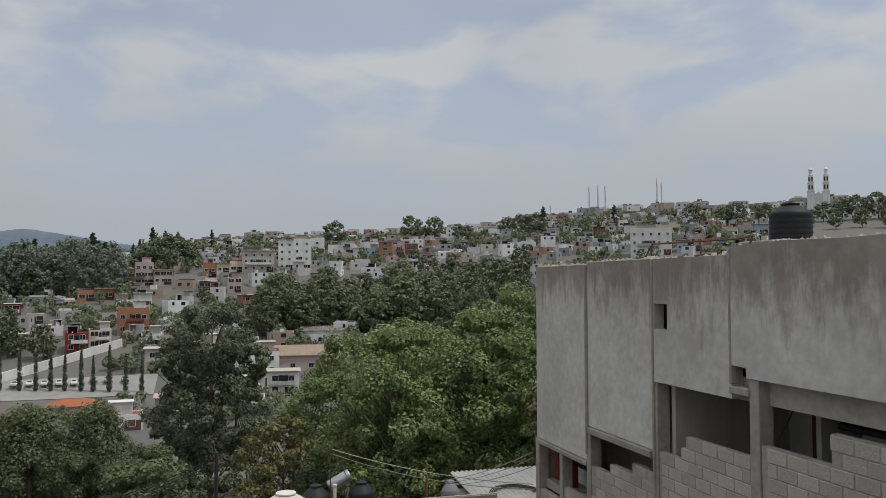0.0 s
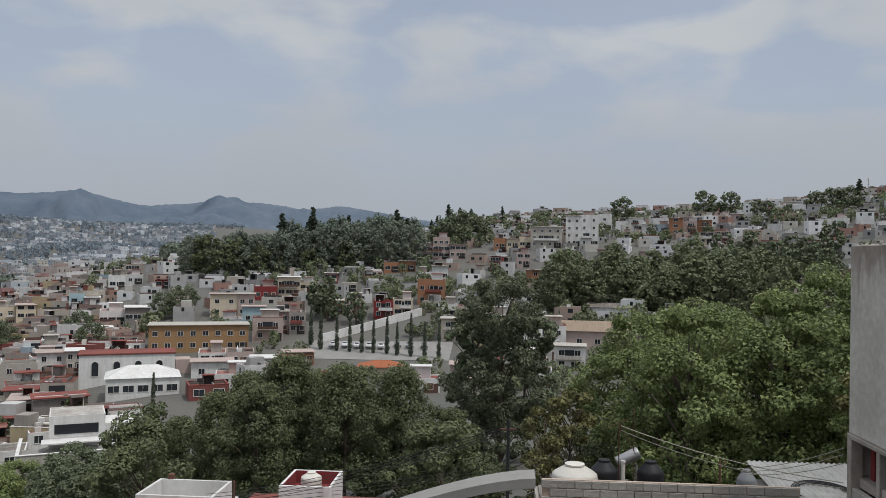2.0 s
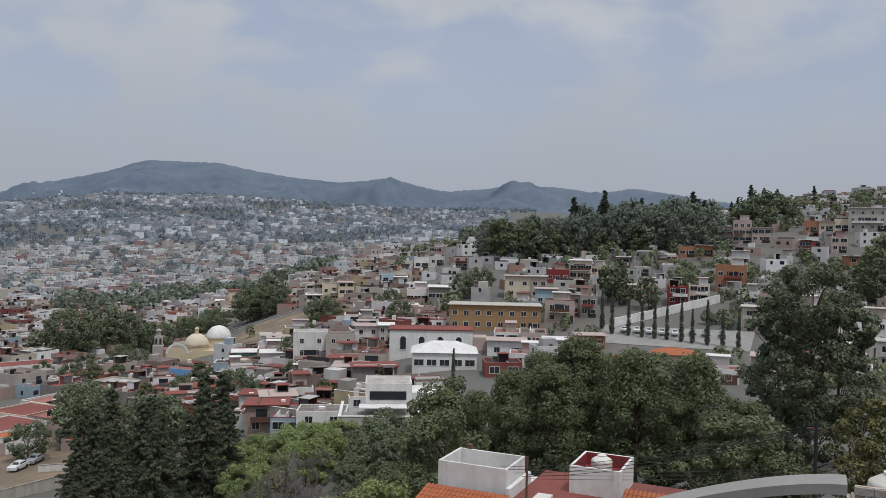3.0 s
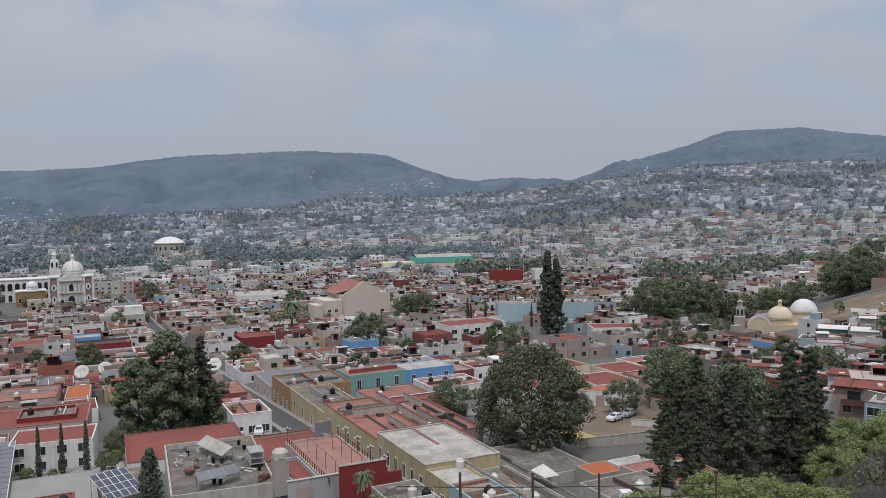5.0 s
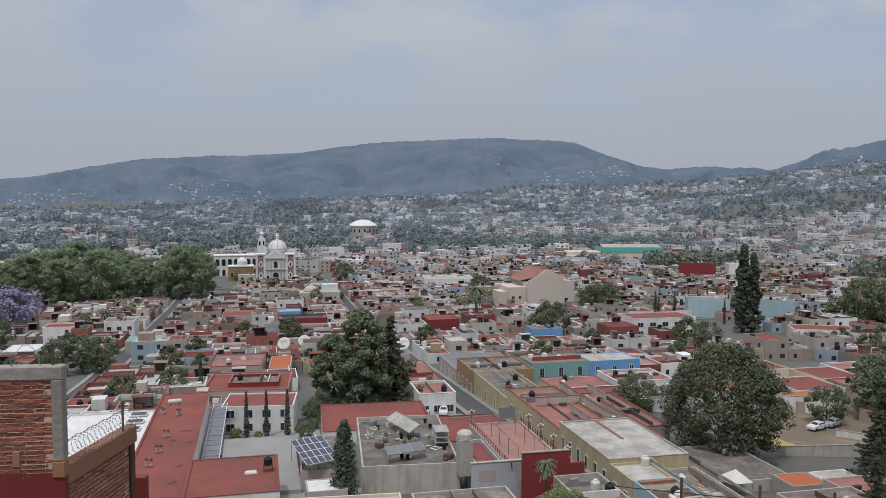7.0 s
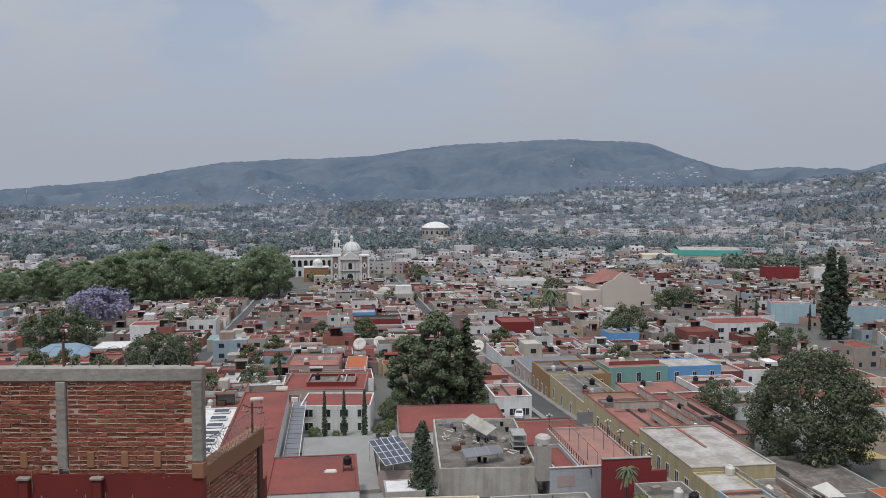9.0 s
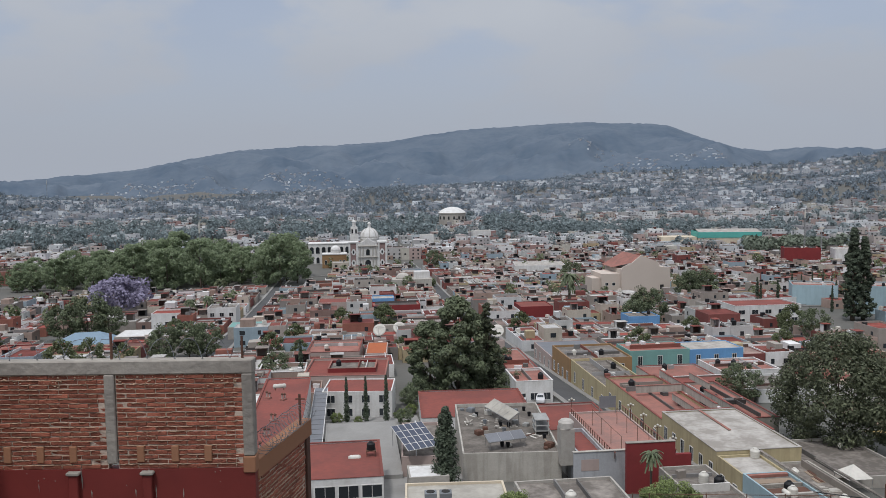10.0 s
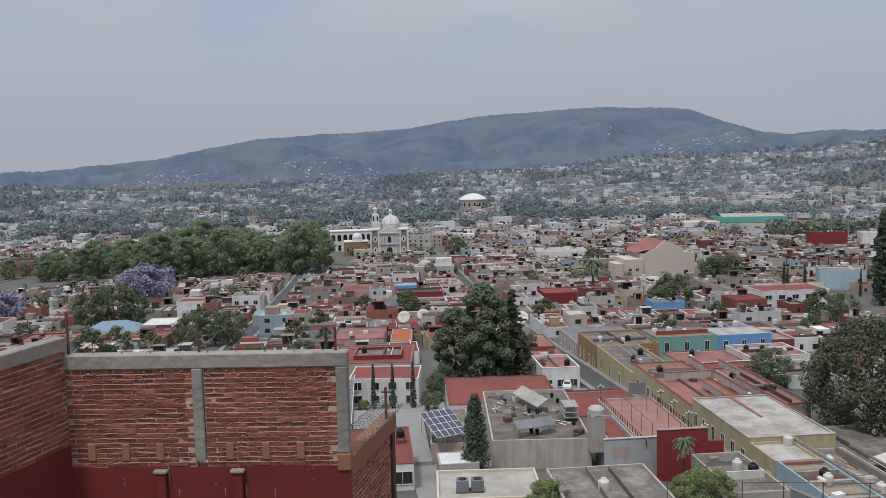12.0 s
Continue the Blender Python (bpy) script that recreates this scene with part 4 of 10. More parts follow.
own("straw-yellow street house with a planted roof", 44, 53, 143.2, 168, 4.4, "straw", "greyroof", rows=((3, 0.6, 4, (1.0, 2.1)), (0, 2.6, 2, (1.0, 1.2))))
own("grey walled yard with low patched roofs", 56.2, 68, 93, 108, 1.7, "block", "greyroof", parapet=0.35)
own("low shed with an orange-red roof", 64.5, 69.5, 88.2, 92.8, 2.2, "block", "orangetile", parapet=0.05)
own("low dark red and grey house with scattered tanks", 53.4, 64, 119, 142, 3.6, "block", "pinkroof", coping="redroof")
own("ochre street house with a yellow roof room", 44, 58, 169, 184, 5.6, "ochre", "greyroof", rows=((3, 0.8, 4, (1.0, 2.1)), (0, 3.4, 3, (1.0, 1.2))))
own("lilac-grey street house with a dark tin roof", 44, 60, 185, 203, 4.2, "salmon", "panelroof", parapet=0.15, rows=((3, 0.8, 4, (1.0, 2.1)),))
own("sea-green house with white window frames", 60.6, 75, 178, 187, 5.9, "seagreen", "pinkroof", turn=1.5, parapet=0.15, rows=((0, 2.6, 3, (1.0, 2.1)),))
own("sky-blue house with white window frames", 75.2, 88.6, 179, 188, 5.9, "skyblue", "whiteroof", turn=1.5, parapet=0.15, rows=((0, 2.6, 3, (1.0, 2.1)),))
own("house with a tall crimson gable wall", 56, 67.5, 275, 287, 6.8, "crimson", "redroof", parapet=0.2)
own("low house with a red roof behind the street row", 59, 74, 146, 158, 2.6, "wall", "redroof", parapet=0.3, coping="white")
own("pale house with a faded pink roof and white trim", 74.3, 87.5, 160.5, 172, 3.9, "white", "pinkroof", parapet=0.3, coping="white", rows=((0, 0.9, 3, (1.4, 1.3)),))
own("low house with cluttered concrete roof", 75, 90, 146, 158, 2.7, "wall", "greyroof", parapet=0.4)
own("low pink-roofed annex below the painted fronts", 60, 73.5, 160, 172, 2.6, "white", "pinkroof", parapet=0.25, coping="redroof")
own("small shed with an orange clay roof", 112, 120, 126, 133, 2.6, "salmon", "tile", parapet=0.1)
own("crimson rear-walled house below a blue one", 5.5, 24, 311, 321, 4.6, "crimson", "pinkroof")
own("pale blue house behind a crimson wall", 6, 14.5, 321.5, 331, 6.2, "skyblue", "whiteroof")
own("cream house with a pink-grey roof and a red side wall", 66.5, 76.5, 76.5, 85.5, 3.6, "salmon", "pinkroof", parapet=0.12, rows=((3, 1.2, 2, (2.2, 1.4)), (0, 1.2, 2, (1.4, 1.3))))
own("grey single-storey house with a tin roof", 56, 66, 70, 80, 3.0, "block", "greyroof")
own("small white-roofed shed in the yards", 70.5, 76, 89, 93.5, 2.2, "white", "whiteroof", parapet=0.05)
own("small house with a white sheet roof", -73.2, -62, 249, 261, 4.2, "block", "white", parapet=0.05)
own("long low house with a crimson wall", -104, -86, 236, 247, 2.6, "crimson", "pinkroof", parapet=0.3, coping="pinkroof")
own("pale green-roofed shed in the town", -42, -31, 262, 272, 4.4, "block", "seagreen", parapet=0.05)
own("white terraced house with open balconies", -54, -44, 296, 306, 7.0, "white", "greyroof", rows=((0, 1.2, 2, (2.2, 1.4)), (0, 4.2, 3, (1.4, 1.3))))
own("brick-red roofed row under the park", -16, -4, 330, 342, 4.4, "salmon", "redroof", parapet=0.2)
own("low house with a patched red roof", 88, 99, 150, 160, 3.6, "cream", "redroof", parapet=0.15)
own("low house with a faded red roof beside a yard", 99.2, 110, 152, 164, 3.0, "wall", "pinkroof", parapet=0.2, coping="redroof")
own("low house with a rust-red roof and white walls", 110.2, 122, 149, 161, 3.3, "white", "redroof", parapet=0.15)
own("small clay-roofed house behind the parked cars", 104, 112, 140.5, 148, 2.7, "salmon", "orangetile", parapet=0.1)
own("small pink-roofed house in a row", 92, 100, 161, 168, 3.0, "salmon", "pinkroof", parapet=0.15)
own("cream house with a clay-red roof", 100, 122, 168, 178, 4.4, "cream", "redroof", parapet=0.15)
own("low house with a faded clay-red roof", 123.5, 135, 146, 157, 3.4, "salmon", "pinkroof", parapet=0.3, coping="redroof")
own("red-roofed house with a rear yard", 123.5, 134.5, 158.5, 170, 3.8, "cream", "redroof", parapet=0.2, rows=((0, 0.9, 3, (1.4, 1.3)),))
own("low house with patched red roof and a small yard", 136.5, 150, 164, 176, 3.6, "wall", "pinkroof", parapet=0.4, coping="white")
own("pale blue warehouse with a red roof edge", 186, 204, 275, 290, 10.2, "paleblue", "pinkroof", turn=-24)
own("pale blue warehouse wing with a pink roof", 178, 195, 305, 319, 8.2, "paleblue", "pinkroof", turn=-24)
own("cream two-storey house with small square windows", 206, 222, 258, 268, 6.5, "cream", "greyroof", turn=-28, rows=((0, 1.0, 4, (1.0, 1.2)), (0, 4.0, 5, (1.0, 1.2))))
own("long red-roofed house below the warehouse", 178, 198, 236, 247, 4.2, "white", "redroof", turn=-25, parapet=0.15)
own("white and red two-storey house with open arcades", 128, 152, 262, 276, 6.2, "white", "redroof", parapet=0.3, coping="white", rows=((0, 0.6, 5, (2.2, 1.4)), (0, 3.6, 5, (2.2, 1.4))))
own("blue room on a house roof", 84, 94, 244, 252, 6.0, "skyblue", "greyroof", parapet=0.2)
own("dark red block house in the far rows", 280, 302, 492, 506, 11.0, "crimson", "pinkroof", turn=-20)
own("white block house beside a dark red one", 306, 322, 478, 492, 10.0, "white", "whiteroof", turn=-20)
own("small shed with a bright white sheet roof", 3.8, 8.6, 94.4, 98.6, 2.4, "block", "white", parapet=0.06)
own("pinkish house with a metal roof under solar panels", 4.0, 9.4, 104, 119, 2.9, "salmon", "greyroof", parapet=0.4, turn=-4)
own("cream flat-roofed house below the terrace", 2.4, 12.8, 76.5, 84, 2.2, "cream", "creamroof", parapet=0.25, rows=((0, 0.8, 3, (1.4, 1.3)),), turn=-4)
own("rough concrete-roofed house with a water tank", 14, 24.5, 72, 82.5, 2.2, "block", "greyroof", parapet=0.3)
own("low grey terrace with a flat concrete roof", 32.6, 38.4, 78, 89.5, 2.4, "block", "greyroof", parapet=0.4)
own("long low blue-walled house below the chapel", 181.5, 205.5, 165.5, 171.5, 3.9, "skyblue", "pinkroof", parapet=0.15, turn=-86, rows=((0, 0.9, 7, (1.0, 1.2)),))
own("wide market shed with a white sheet roof", 100, 131, 486, 512, 6.4, "white", "whiteroof", parapet=0.1, turn=-8)
own("white three-storey block on the valley floor", 120, 138, 800, 812, 12.0, "white", "whiteroof", rows=((0, 2, 5, (2.2, 1.4)), (0, 6, 5, (2.2, 1.4))))
own("white two-storey house on the valley floor", 62, 74, 740, 750, 12.0, "white", "whiteroof", rows=((0, 2, 3, (2.2, 1.4)), (0, 7, 3, (2.2, 1.4))))
own("long brick-red warehouse with a pinkish-grey roof", -272, -200, 512, 530, 8.5, "pinkroof", "greyroof", parapet=0.1)

# open ground, trees and gardens that no house stands on: x0, x1, y0, y1
OPEN = [(75, 127, 58, 100), (8, 29, 147, 186), (60, 87, 95, 150), (87, 103, 92, 150), (103, 125, 92, 139), (70, 108, 70, 100), (-9.6, 9, 104, 142), (-215, -18, 428, 560), (-220, -165, 380, 440), (-40, 45, 535, 640), (105, 162, 355, 402), (10, 40, 402, 424), (76, 88, 296, 310), (86, 104, 252, 268), (142, 165, 340, 362),
        (-20, 9.4, 60, 91), (58, 100, 150, 185), (130, 155, 150, 200), (142, 178, 222, 300), (27.4, 37, 127.5, 150)] + [(9, 37, 84, 99), (-36, -17, 62, 103), (-92, -73, 247, 262), (56, 70, 86, 93), (44, 60, 204, 214), (-102, -68, 264, 290), (-60, -36, 218, 240), (-118, -88, 338, 362)]
STORE = {"wall": [], "ring": [], "roof": [], "bits": [], "sheet": [], "room": [], "tank": [], "tank_dark": [], "pane": []}


def clear(x0, x1, y0, y1):
    return all(x1 < a or x0 > b or y1 < c or y0 > d for a, b, c, d in TAKEN + OPEN)


def in_view(x, y):
    return -30 < math.degrees(math.atan2(x, y)) < 63 and math.hypot(x, y) > 70


LABELS = ("flat-roofed town house with painted rendered walls", "low rendered house with a coated flat roof", "two-storey rendered house with a flat roof", "flat-roofed house in a street row")


def roof_bits(at, z, w, d, turn, rng, sheds=0.22):
    """Low dividing walls, small sheds, tin sheets and odds and ends on a flat roof."""
    for _ in range(rng.choice((0, 1, 1, 2))):
        if rng.random() < 0.5:
            STORE["bits"].append((*at(0, rng.uniform(-0.35, 0.35) * d), z, w - 0.5, 0.16, rng.uniform(0.4, 1.0), turn))
        else:
            STORE["bits"].append((*at(rng.uniform(-0.35, 0.35) * w, 0), z, 0.16, d - 0.5, rng.uniform(0.4, 1.0), turn))
    for _ in range(rng.choice((0, 1, 1, 2))):
        STORE["bits"].append((*at(rng.uniform(-0.4, 0.4) * w, rng.uniform(-0.4, 0.4) * d), z, rng.uniform(0.4, 1.6), rng.uniform(0.4, 1.4), rng.uniform(0.3, 1.1), turn + rng.uniform(-0.3, 0.3)))
    if rng.random() < sheds:
        u, v = rng.uniform(-0.25, 0.25) * w, rng.uniform(-0.25, 0.25) * d
        a, b, hh = rng.uniform(2.0, 4.0), rng.uniform(2.0, 3.5), rng.uniform(1.9, 2.4)
        STORE["sheet"].append((*at(u, v), z + hh, a, b, 0.08, turn))
        STORE["bits"].append((*at(u, v + b * 0.42), z, a * 0.9, 0.15, hh, turn))
        STORE["bits"].append((*at(u - a * 0.42, v), z, 0.12, b * 0.7, hh, turn))
        STORE["bits"].append((*at(u + a * 0.42, v), z, 0.12, b * 0.7, hh, turn))


def store_house(cx, cy, z, w, d, h, turn, rng, far=False):
    """A house of the crowded distance, gathered into shared meshes."""
    c, s = math.cos(turn), math.sin(turn)

    def at(u, v):
        return cx + u * c - v * s, cy + u * s + v * c

    if far:
        STORE["wall"].append((cx, cy, z - 4, w, d, h + 4, turn))
        STORE["roof"].append((cx, cy, z + h + 0.004, w - 0.7, d - 0.7, 0.1, turn))
    else:
        lip = rng.choice((0.12, 0.25, 0.5))
        STORE["ring"].append((cx, cy, z - 4, w, d, h + 4 + lip, turn))
        STORE["roof"].append((cx, cy, z + h - 0.2, w - 0.42, d - 0.42, 0.2, turn))
        roof_bits(at, z + h, w, d, turn, rng)

    if rng.random() < 0.12:
        STORE["room"].append((*at(rng.uniform(-0.2, 0.2) * w, rng.uniform(-0.1, 0.3) * d), z + h, w * rng.uniform(0.25, 0.55), d * rng.uniform(0.25, 0.5), rng.uniform(1.8, 2.3), turn))
    if rng.random() < 0.36:
        u, v = at(rng.uniform(-0.35, 0.35) * w, rng.uniform(-0.35, 0.35) * d)
        STORE["tank_dark" if rng.random() < 0.45 else "tank"].append((u, v, z + h + 0.1, 1.1, 1.1, 1.3, turn + 0.4))
    floors = max(1, round(h / 3.1))
    for fl in range(floors):
        n = max(1, int(w / 3.6))
        for k in range(n):
            if rng.random() < (0.3 if far else 0.75):
                u, v = at(-w / 2 + w * (k + 0.5) / n, -d / 2)
                STORE["pane"].append((u, v, z + 0.9 + 3.0 * fl, rng.choice((0.9, 1.1, 1.6)), 0.12, 1.25, turn))
        if not far:
            for side in (-1, 1):
                for k in range(max(1, int(d / 5))):
                    if rng.random() < 0.45:
                        u, v = at(side * w / 2, -d / 2 + d * (k + 0.5) / max(1, int(d / 5)))
                        STORE["pane"].append((u, v, z + 0.9 + 3.0 * fl, side * 0.12, 1.0, 1.2, turn))


def barren(x, y):
    """The bare tan bank beside the chapel and the groves round it."""
    return math.hypot(x - 285, y - 205) < 36 or math.hypot(x - 330, y - 247) < 22 or math.hypot(x - 300, y - 262) < 24 or math.hypot(x - 248, y - 178) < 24


def fill_town():
    rng = random.Random(11)
    lots = []
    xs = [-305] + [v for s in STREET_X for v in (s, s + 7)] + [420]
    ys = [62] + [v for s in STREET_Y for v in (s, s + 6)] + [610, 616, 720]
    for bx in range(0, len(xs), 2):
        for by in range(0, len(ys), 2):
            x0, x1, y0, y1 = xs[bx], xs[bx + 1], ys[by], ys[by + 1]
            y = y0 + 0.2
            while y < y1 - 7:
                d = min(rng.uniform(5.5, 11), y1 - y - 0.1)
                x = x0 + 0.2
                while x < x1 - 5:
                    w = min(rng.uniform(4.8, 12), x1 - x - 0.1)
                    lots.append((x, x + w - 0.15, y, y + d - 0.15))
                    x += w
                y += d
    lots = [q for q in lots if not barren((q[0] + q[1]) / 2, (q[2] + q[3]) / 2) and in_view((q[0] + q[1]) / 2, (q[2] + q[3]) / 2) and clear(*q)]
    lots.sort(key=lambda q: math.hypot((q[0] + q[1]) / 2, (q[2] + q[3]) / 2))
    gardens = []
    made = 0
    for x0, x1, y0, y1 in lots:
        cx, cy = (x0 + x1) / 2, (y0 + y1) / 2
        if rng.random() < 0.11:
            gardens.append((cx, cy))
            continue
        floors = rng.choices((1, 2), (0.90, 0.10))[0]
        h = 2.9 * floors + rng.uniform(0.1, 0.55)
        z = float(ground_height(cx, cy))
        if made < 55:
            made += 1
            rows = [(0, 0.9 + 3 * f, max(1, int((x1 - x0) / 3.4)), rng.choice(((1.0, 1.2), (1.4, 1.3), (1.0, 2.1)))) for f in range(floors)]
            if rng.random() < 0.5:
                rows.append((rng.choice((1, 3)), 0.9, 2, (1.0, 1.2)))
            house(LABELS[min(floors, 2) if floors != 1 else rng.choice((0, 1, 3))], x0, x1, y0, y1, h, "wall", "roof", parapet=rng.choice((0.15, 0.4, 0.8)), rows=rows,
                  coping=rng.choice(("redroof", "white", None, None)), group="town houses")
            if rng.random() < 0.35:
                w, d = (x1 - x0) * rng.uniform(0.3, 0.5), (y1 - y0) * rng.uniform(0.3, 0.5)
                STORE["room"].append((x0 + 0.5 + w / 2, y1 - 0.5 - d / 2, z + h, w, d, rng.uniform(2.1, 2.7), 0.0))
            ROOFS.append((cx, cy, z + h, x1 - x0, y1 - y0))
            roof_bits(lambda u, v: (cx + u, cy + v), z + h, x1 - x0, y1 - y0, 0.0, rng)
        else:
            store_house(cx, cy, z, x1 - x0, y1 - y0, h, 0.0, rng)
    return gardens


GARDENS = fill_town()
brng = random.Random(17)
for bx, by, bz, bw, bd, bt in BUSY:
    bc, bs = math.cos(radians(bt)), math.sin(radians(bt))
    for _ in range(max(1, int(bw * bd / 60))):
        roof_bits(lambda u, v: (bx + u * bc - v * bs, by + u * bs + v * bc), bz, bw, bd, radians(bt), brng, 0.0)


def scatter(rng, n, b0, b1, r0, r1, gap, sizes, turn, keep=lambda x, y: True, patchy=-9.0, far=True, floors=(0.45, 0.45, 0.1), deep=None):
    """Houses strewn over the slopes between two bearings and radii, none within gap of another."""
    cells = {}
    placed = []
    for _ in range(n):
        b = math.radians(rng.uniform(b0, b1))
        r = math.sqrt(rng.uniform(r0 * r0, r1 * r1))
        x, y = r * math.sin(b), r * math.cos(b)
        key = (int(x // gap), int(y // gap))
        if key in cells or not keep(x, y) or barren(x, y) or noise.noise(Vector((x * 0.006, y * 0.006, 5.0))) < patchy:
            continue
        cells[key] = 1
        w, d = rng.uniform(*sizes), rng.uniform(*(deep or sizes))
        h = 3.0 * rng.choices((1, 2, 3), floors)[0] + rng.uniform(-0.2, 0.8)
        store_house(x, y, float(ground_height(x, y)), w, d, h, turn(x, y, rng), rng, far)
        placed.append((x, y))
    return placed


def flush_store(tag, wall, roof, label):
    """Join what was gathered into one thing of kind stuff."""
    top = None
    for key, material in (("wall", wall), ("ring", wall), ("roof", roof), ("room", wall), ("bits", "bits"), ("sheet", roof), ("tank", "white_plastic"), ("tank_dark", "black_plastic"), ("pane", "glass")):
        if not STORE[key]:
            continue
        q = np.array(STORE[key])
        v, f = {"ring": rings, "roof": tops, "pane": glazing}.get(key, boxes)(q[:, :3], q[:, 3:6], q[:, 6])
        ob = new(tag if top is None else {"ring": "walls", "roof": "roofs", "bits": "roof_clutter", "sheet": "tin_roofs", "room": "roof_rooms", "tank": "water_tanks", "tank_dark": "dark_tanks", "pane": "panes"}[key], bulk(key, v, f, M[material]))
        if top is None:
            top = tagged(ob, label, "houses", kind="stuff")
        else:
            ob.parent = top
            ob["kind"] = "stuff"
        STORE[key] = []


flush_store("town_houses", "town_wall", "town_roof", "crowded flat-roofed town houses in street rows")
srng = random.Random(21)
scatter(srng, 9000, -30, 66, 640, 1250, 15, (7, 14), lambda x, y, r: r.choice((0.0, 0.15, -0.2)), keep=lambda x, y: y > 620 or x > 400 or x < -300, far=False)
scatter(srng, 9000, 30, 62, 330, 700, 14, (7, 13), lambda x, y, r: r.uniform(-0.3, 0.3), keep=lambda x, y: not (x < 424 and y < 722 and x > -300) and math.hypot(x, y) > 330, far=False)
flush_store("valley_houses", "valley_wall", "valley_roof", "dense low houses on the far valley floor")
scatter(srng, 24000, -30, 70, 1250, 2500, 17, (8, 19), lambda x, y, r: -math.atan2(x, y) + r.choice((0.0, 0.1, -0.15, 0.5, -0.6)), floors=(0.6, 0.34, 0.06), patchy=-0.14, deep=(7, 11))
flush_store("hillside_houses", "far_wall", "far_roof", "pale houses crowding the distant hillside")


def mountain_houses():
    """Specks of houses on the lower mountain sides, paled in colour as haze."""
    rng = random.Random(51)
    grid = MOUNTAIN[0]
    n, m, _ = grid.shape
    for k in range(6200):
        i, j = rng.uniform(0, n * 0.36), rng.uniform(175, m - 375)
        if k > 2200:  # the suburbs climb the foot of the range in two places
            i, j = n * 0.34 * rng.random() ** 1.5, rng.choice((rng.uniform(205, 320), rng.uniform(375, 530)))
        a, b = int(i), int(j)
        p = grid[a, b] * (1 - (i - a)) + grid[a + 1, b] * (i - a)
        q = grid[a, b + 1] * (1 - (i - a)) + grid[a + 1, b + 1] * (i - a)
        p = p * (1 - (j - b)) + q * (j - b)
        patch_ = noise.noise(Vector((p[0] * 0.0035, p[1] * 0.0035, 7.0)))
        if patch_ < (0.05 if k <= 2200 else -0.3) + 1.1 * i / n:
            continue
        s_ = rng.uniform(5, 10)
        STORE["wall"].append((p[0], p[1], p[2] - 4, s_, s_ * 0.8, rng.uniform(6, 7.5), rng.uniform(-0.6, 0.6)))
        STORE["roof"].append((p[0], p[1], STORE["wall"][-1][2] + STORE["wall"][-1][5] + 0.004, s_ - 1, s_ * 0.8 - 1, 0.1, STORE["wall"][-1][6]))


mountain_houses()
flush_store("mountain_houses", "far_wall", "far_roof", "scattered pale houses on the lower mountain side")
# ---- the near buildings ----
def free_pieces(parent, name, mesh_list, spots, material, rng=None):
    """Pieces of a wall as objects of their own on shared meshes."""
    for k, (m, which) in enumerate(spots):
        ob = part(name, mesh_list[which % len(mesh_list)], material, parent)
        ob.matrix_basis = m


def join_pieces(parent, name, mesh_list, spots, material):
    """The farther pieces of a wall, joined into one part."""
    s = Shape()
    for m, which in spots:
        me = mesh_list[which % len(mesh_list)]
        s.add([tuple(m @ v.co) for v in me.vertices], [tuple(p.vertices) for p in me.polygons])
    ob = part(name, s, material, parent)
    ob["kind"] = "stuff"


def block_meshes():
    out = []
    for k, w in enumerate((0.385, 0.185)):
        s = Shape()
        s.soft_box(-w / 2, w / 2, 0, 0.12, 0, 0.185, 0.008)
        me = s.mesh("block")
        me.materials.append(M["block"])
        out.append(me)
    return out


BLOCKS = block_meshes()


def block_wall(parent, x0, x1, y, z0, tops, seed, joined=False):
    """Courses of grey blocks that face +y, their top stepped; tops: (x up to, height) from x0 on. With a mortar core behind."""
    rng = random.Random(seed)
    core = Shape()
    start = x0
    for xe, zt in tops:
        core.box(start, xe, y - 0.125, y - 0.012, z0, zt - 0.015)
        start = xe
    part("mortar", core, M["beam"], parent)
    spots = []
    row = 0
    z = z0
    while z < max(t for _, t in tops) - 0.05:
        x = x0 + 0.2 - (0.2 if row % 2 else 0.0)
        while x < x1:
            lim = next((t for e, t in tops if x <= e), tops[-1][1])
            if z + 0.19 <= lim + 0.03:
                if x - 0.19 < x0:
                    spots.append((pose(x0 + 0.095, y - 0.12, z, 0, 0, rng.uniform(-0.6, 0.6)), 1))
                elif x + 0.19 > x1:
                    if x - 0.19 + 0.185 <= x1 + 0.02:
                        spots.append((pose(x - 0.1, y - 0.12, z, 0, 0, rng.uniform(-0.6, 0.6)), 1))
                else:
                    spots.append((pose(x, y - 0.12 + rng.uniform(-0.006, 0.006), z, 0, rng.uniform(-0.4, 0.4), rng.uniform(-0.6, 0.6)), 0))
            x += 0.4
        z += 0.2
        row += 1
    if joined:
        join_pieces(parent, "blockwork", BLOCKS, spots, M["block_joined"])
    else:
        free_pieces(parent, "block", BLOCKS, spots, M["block"])


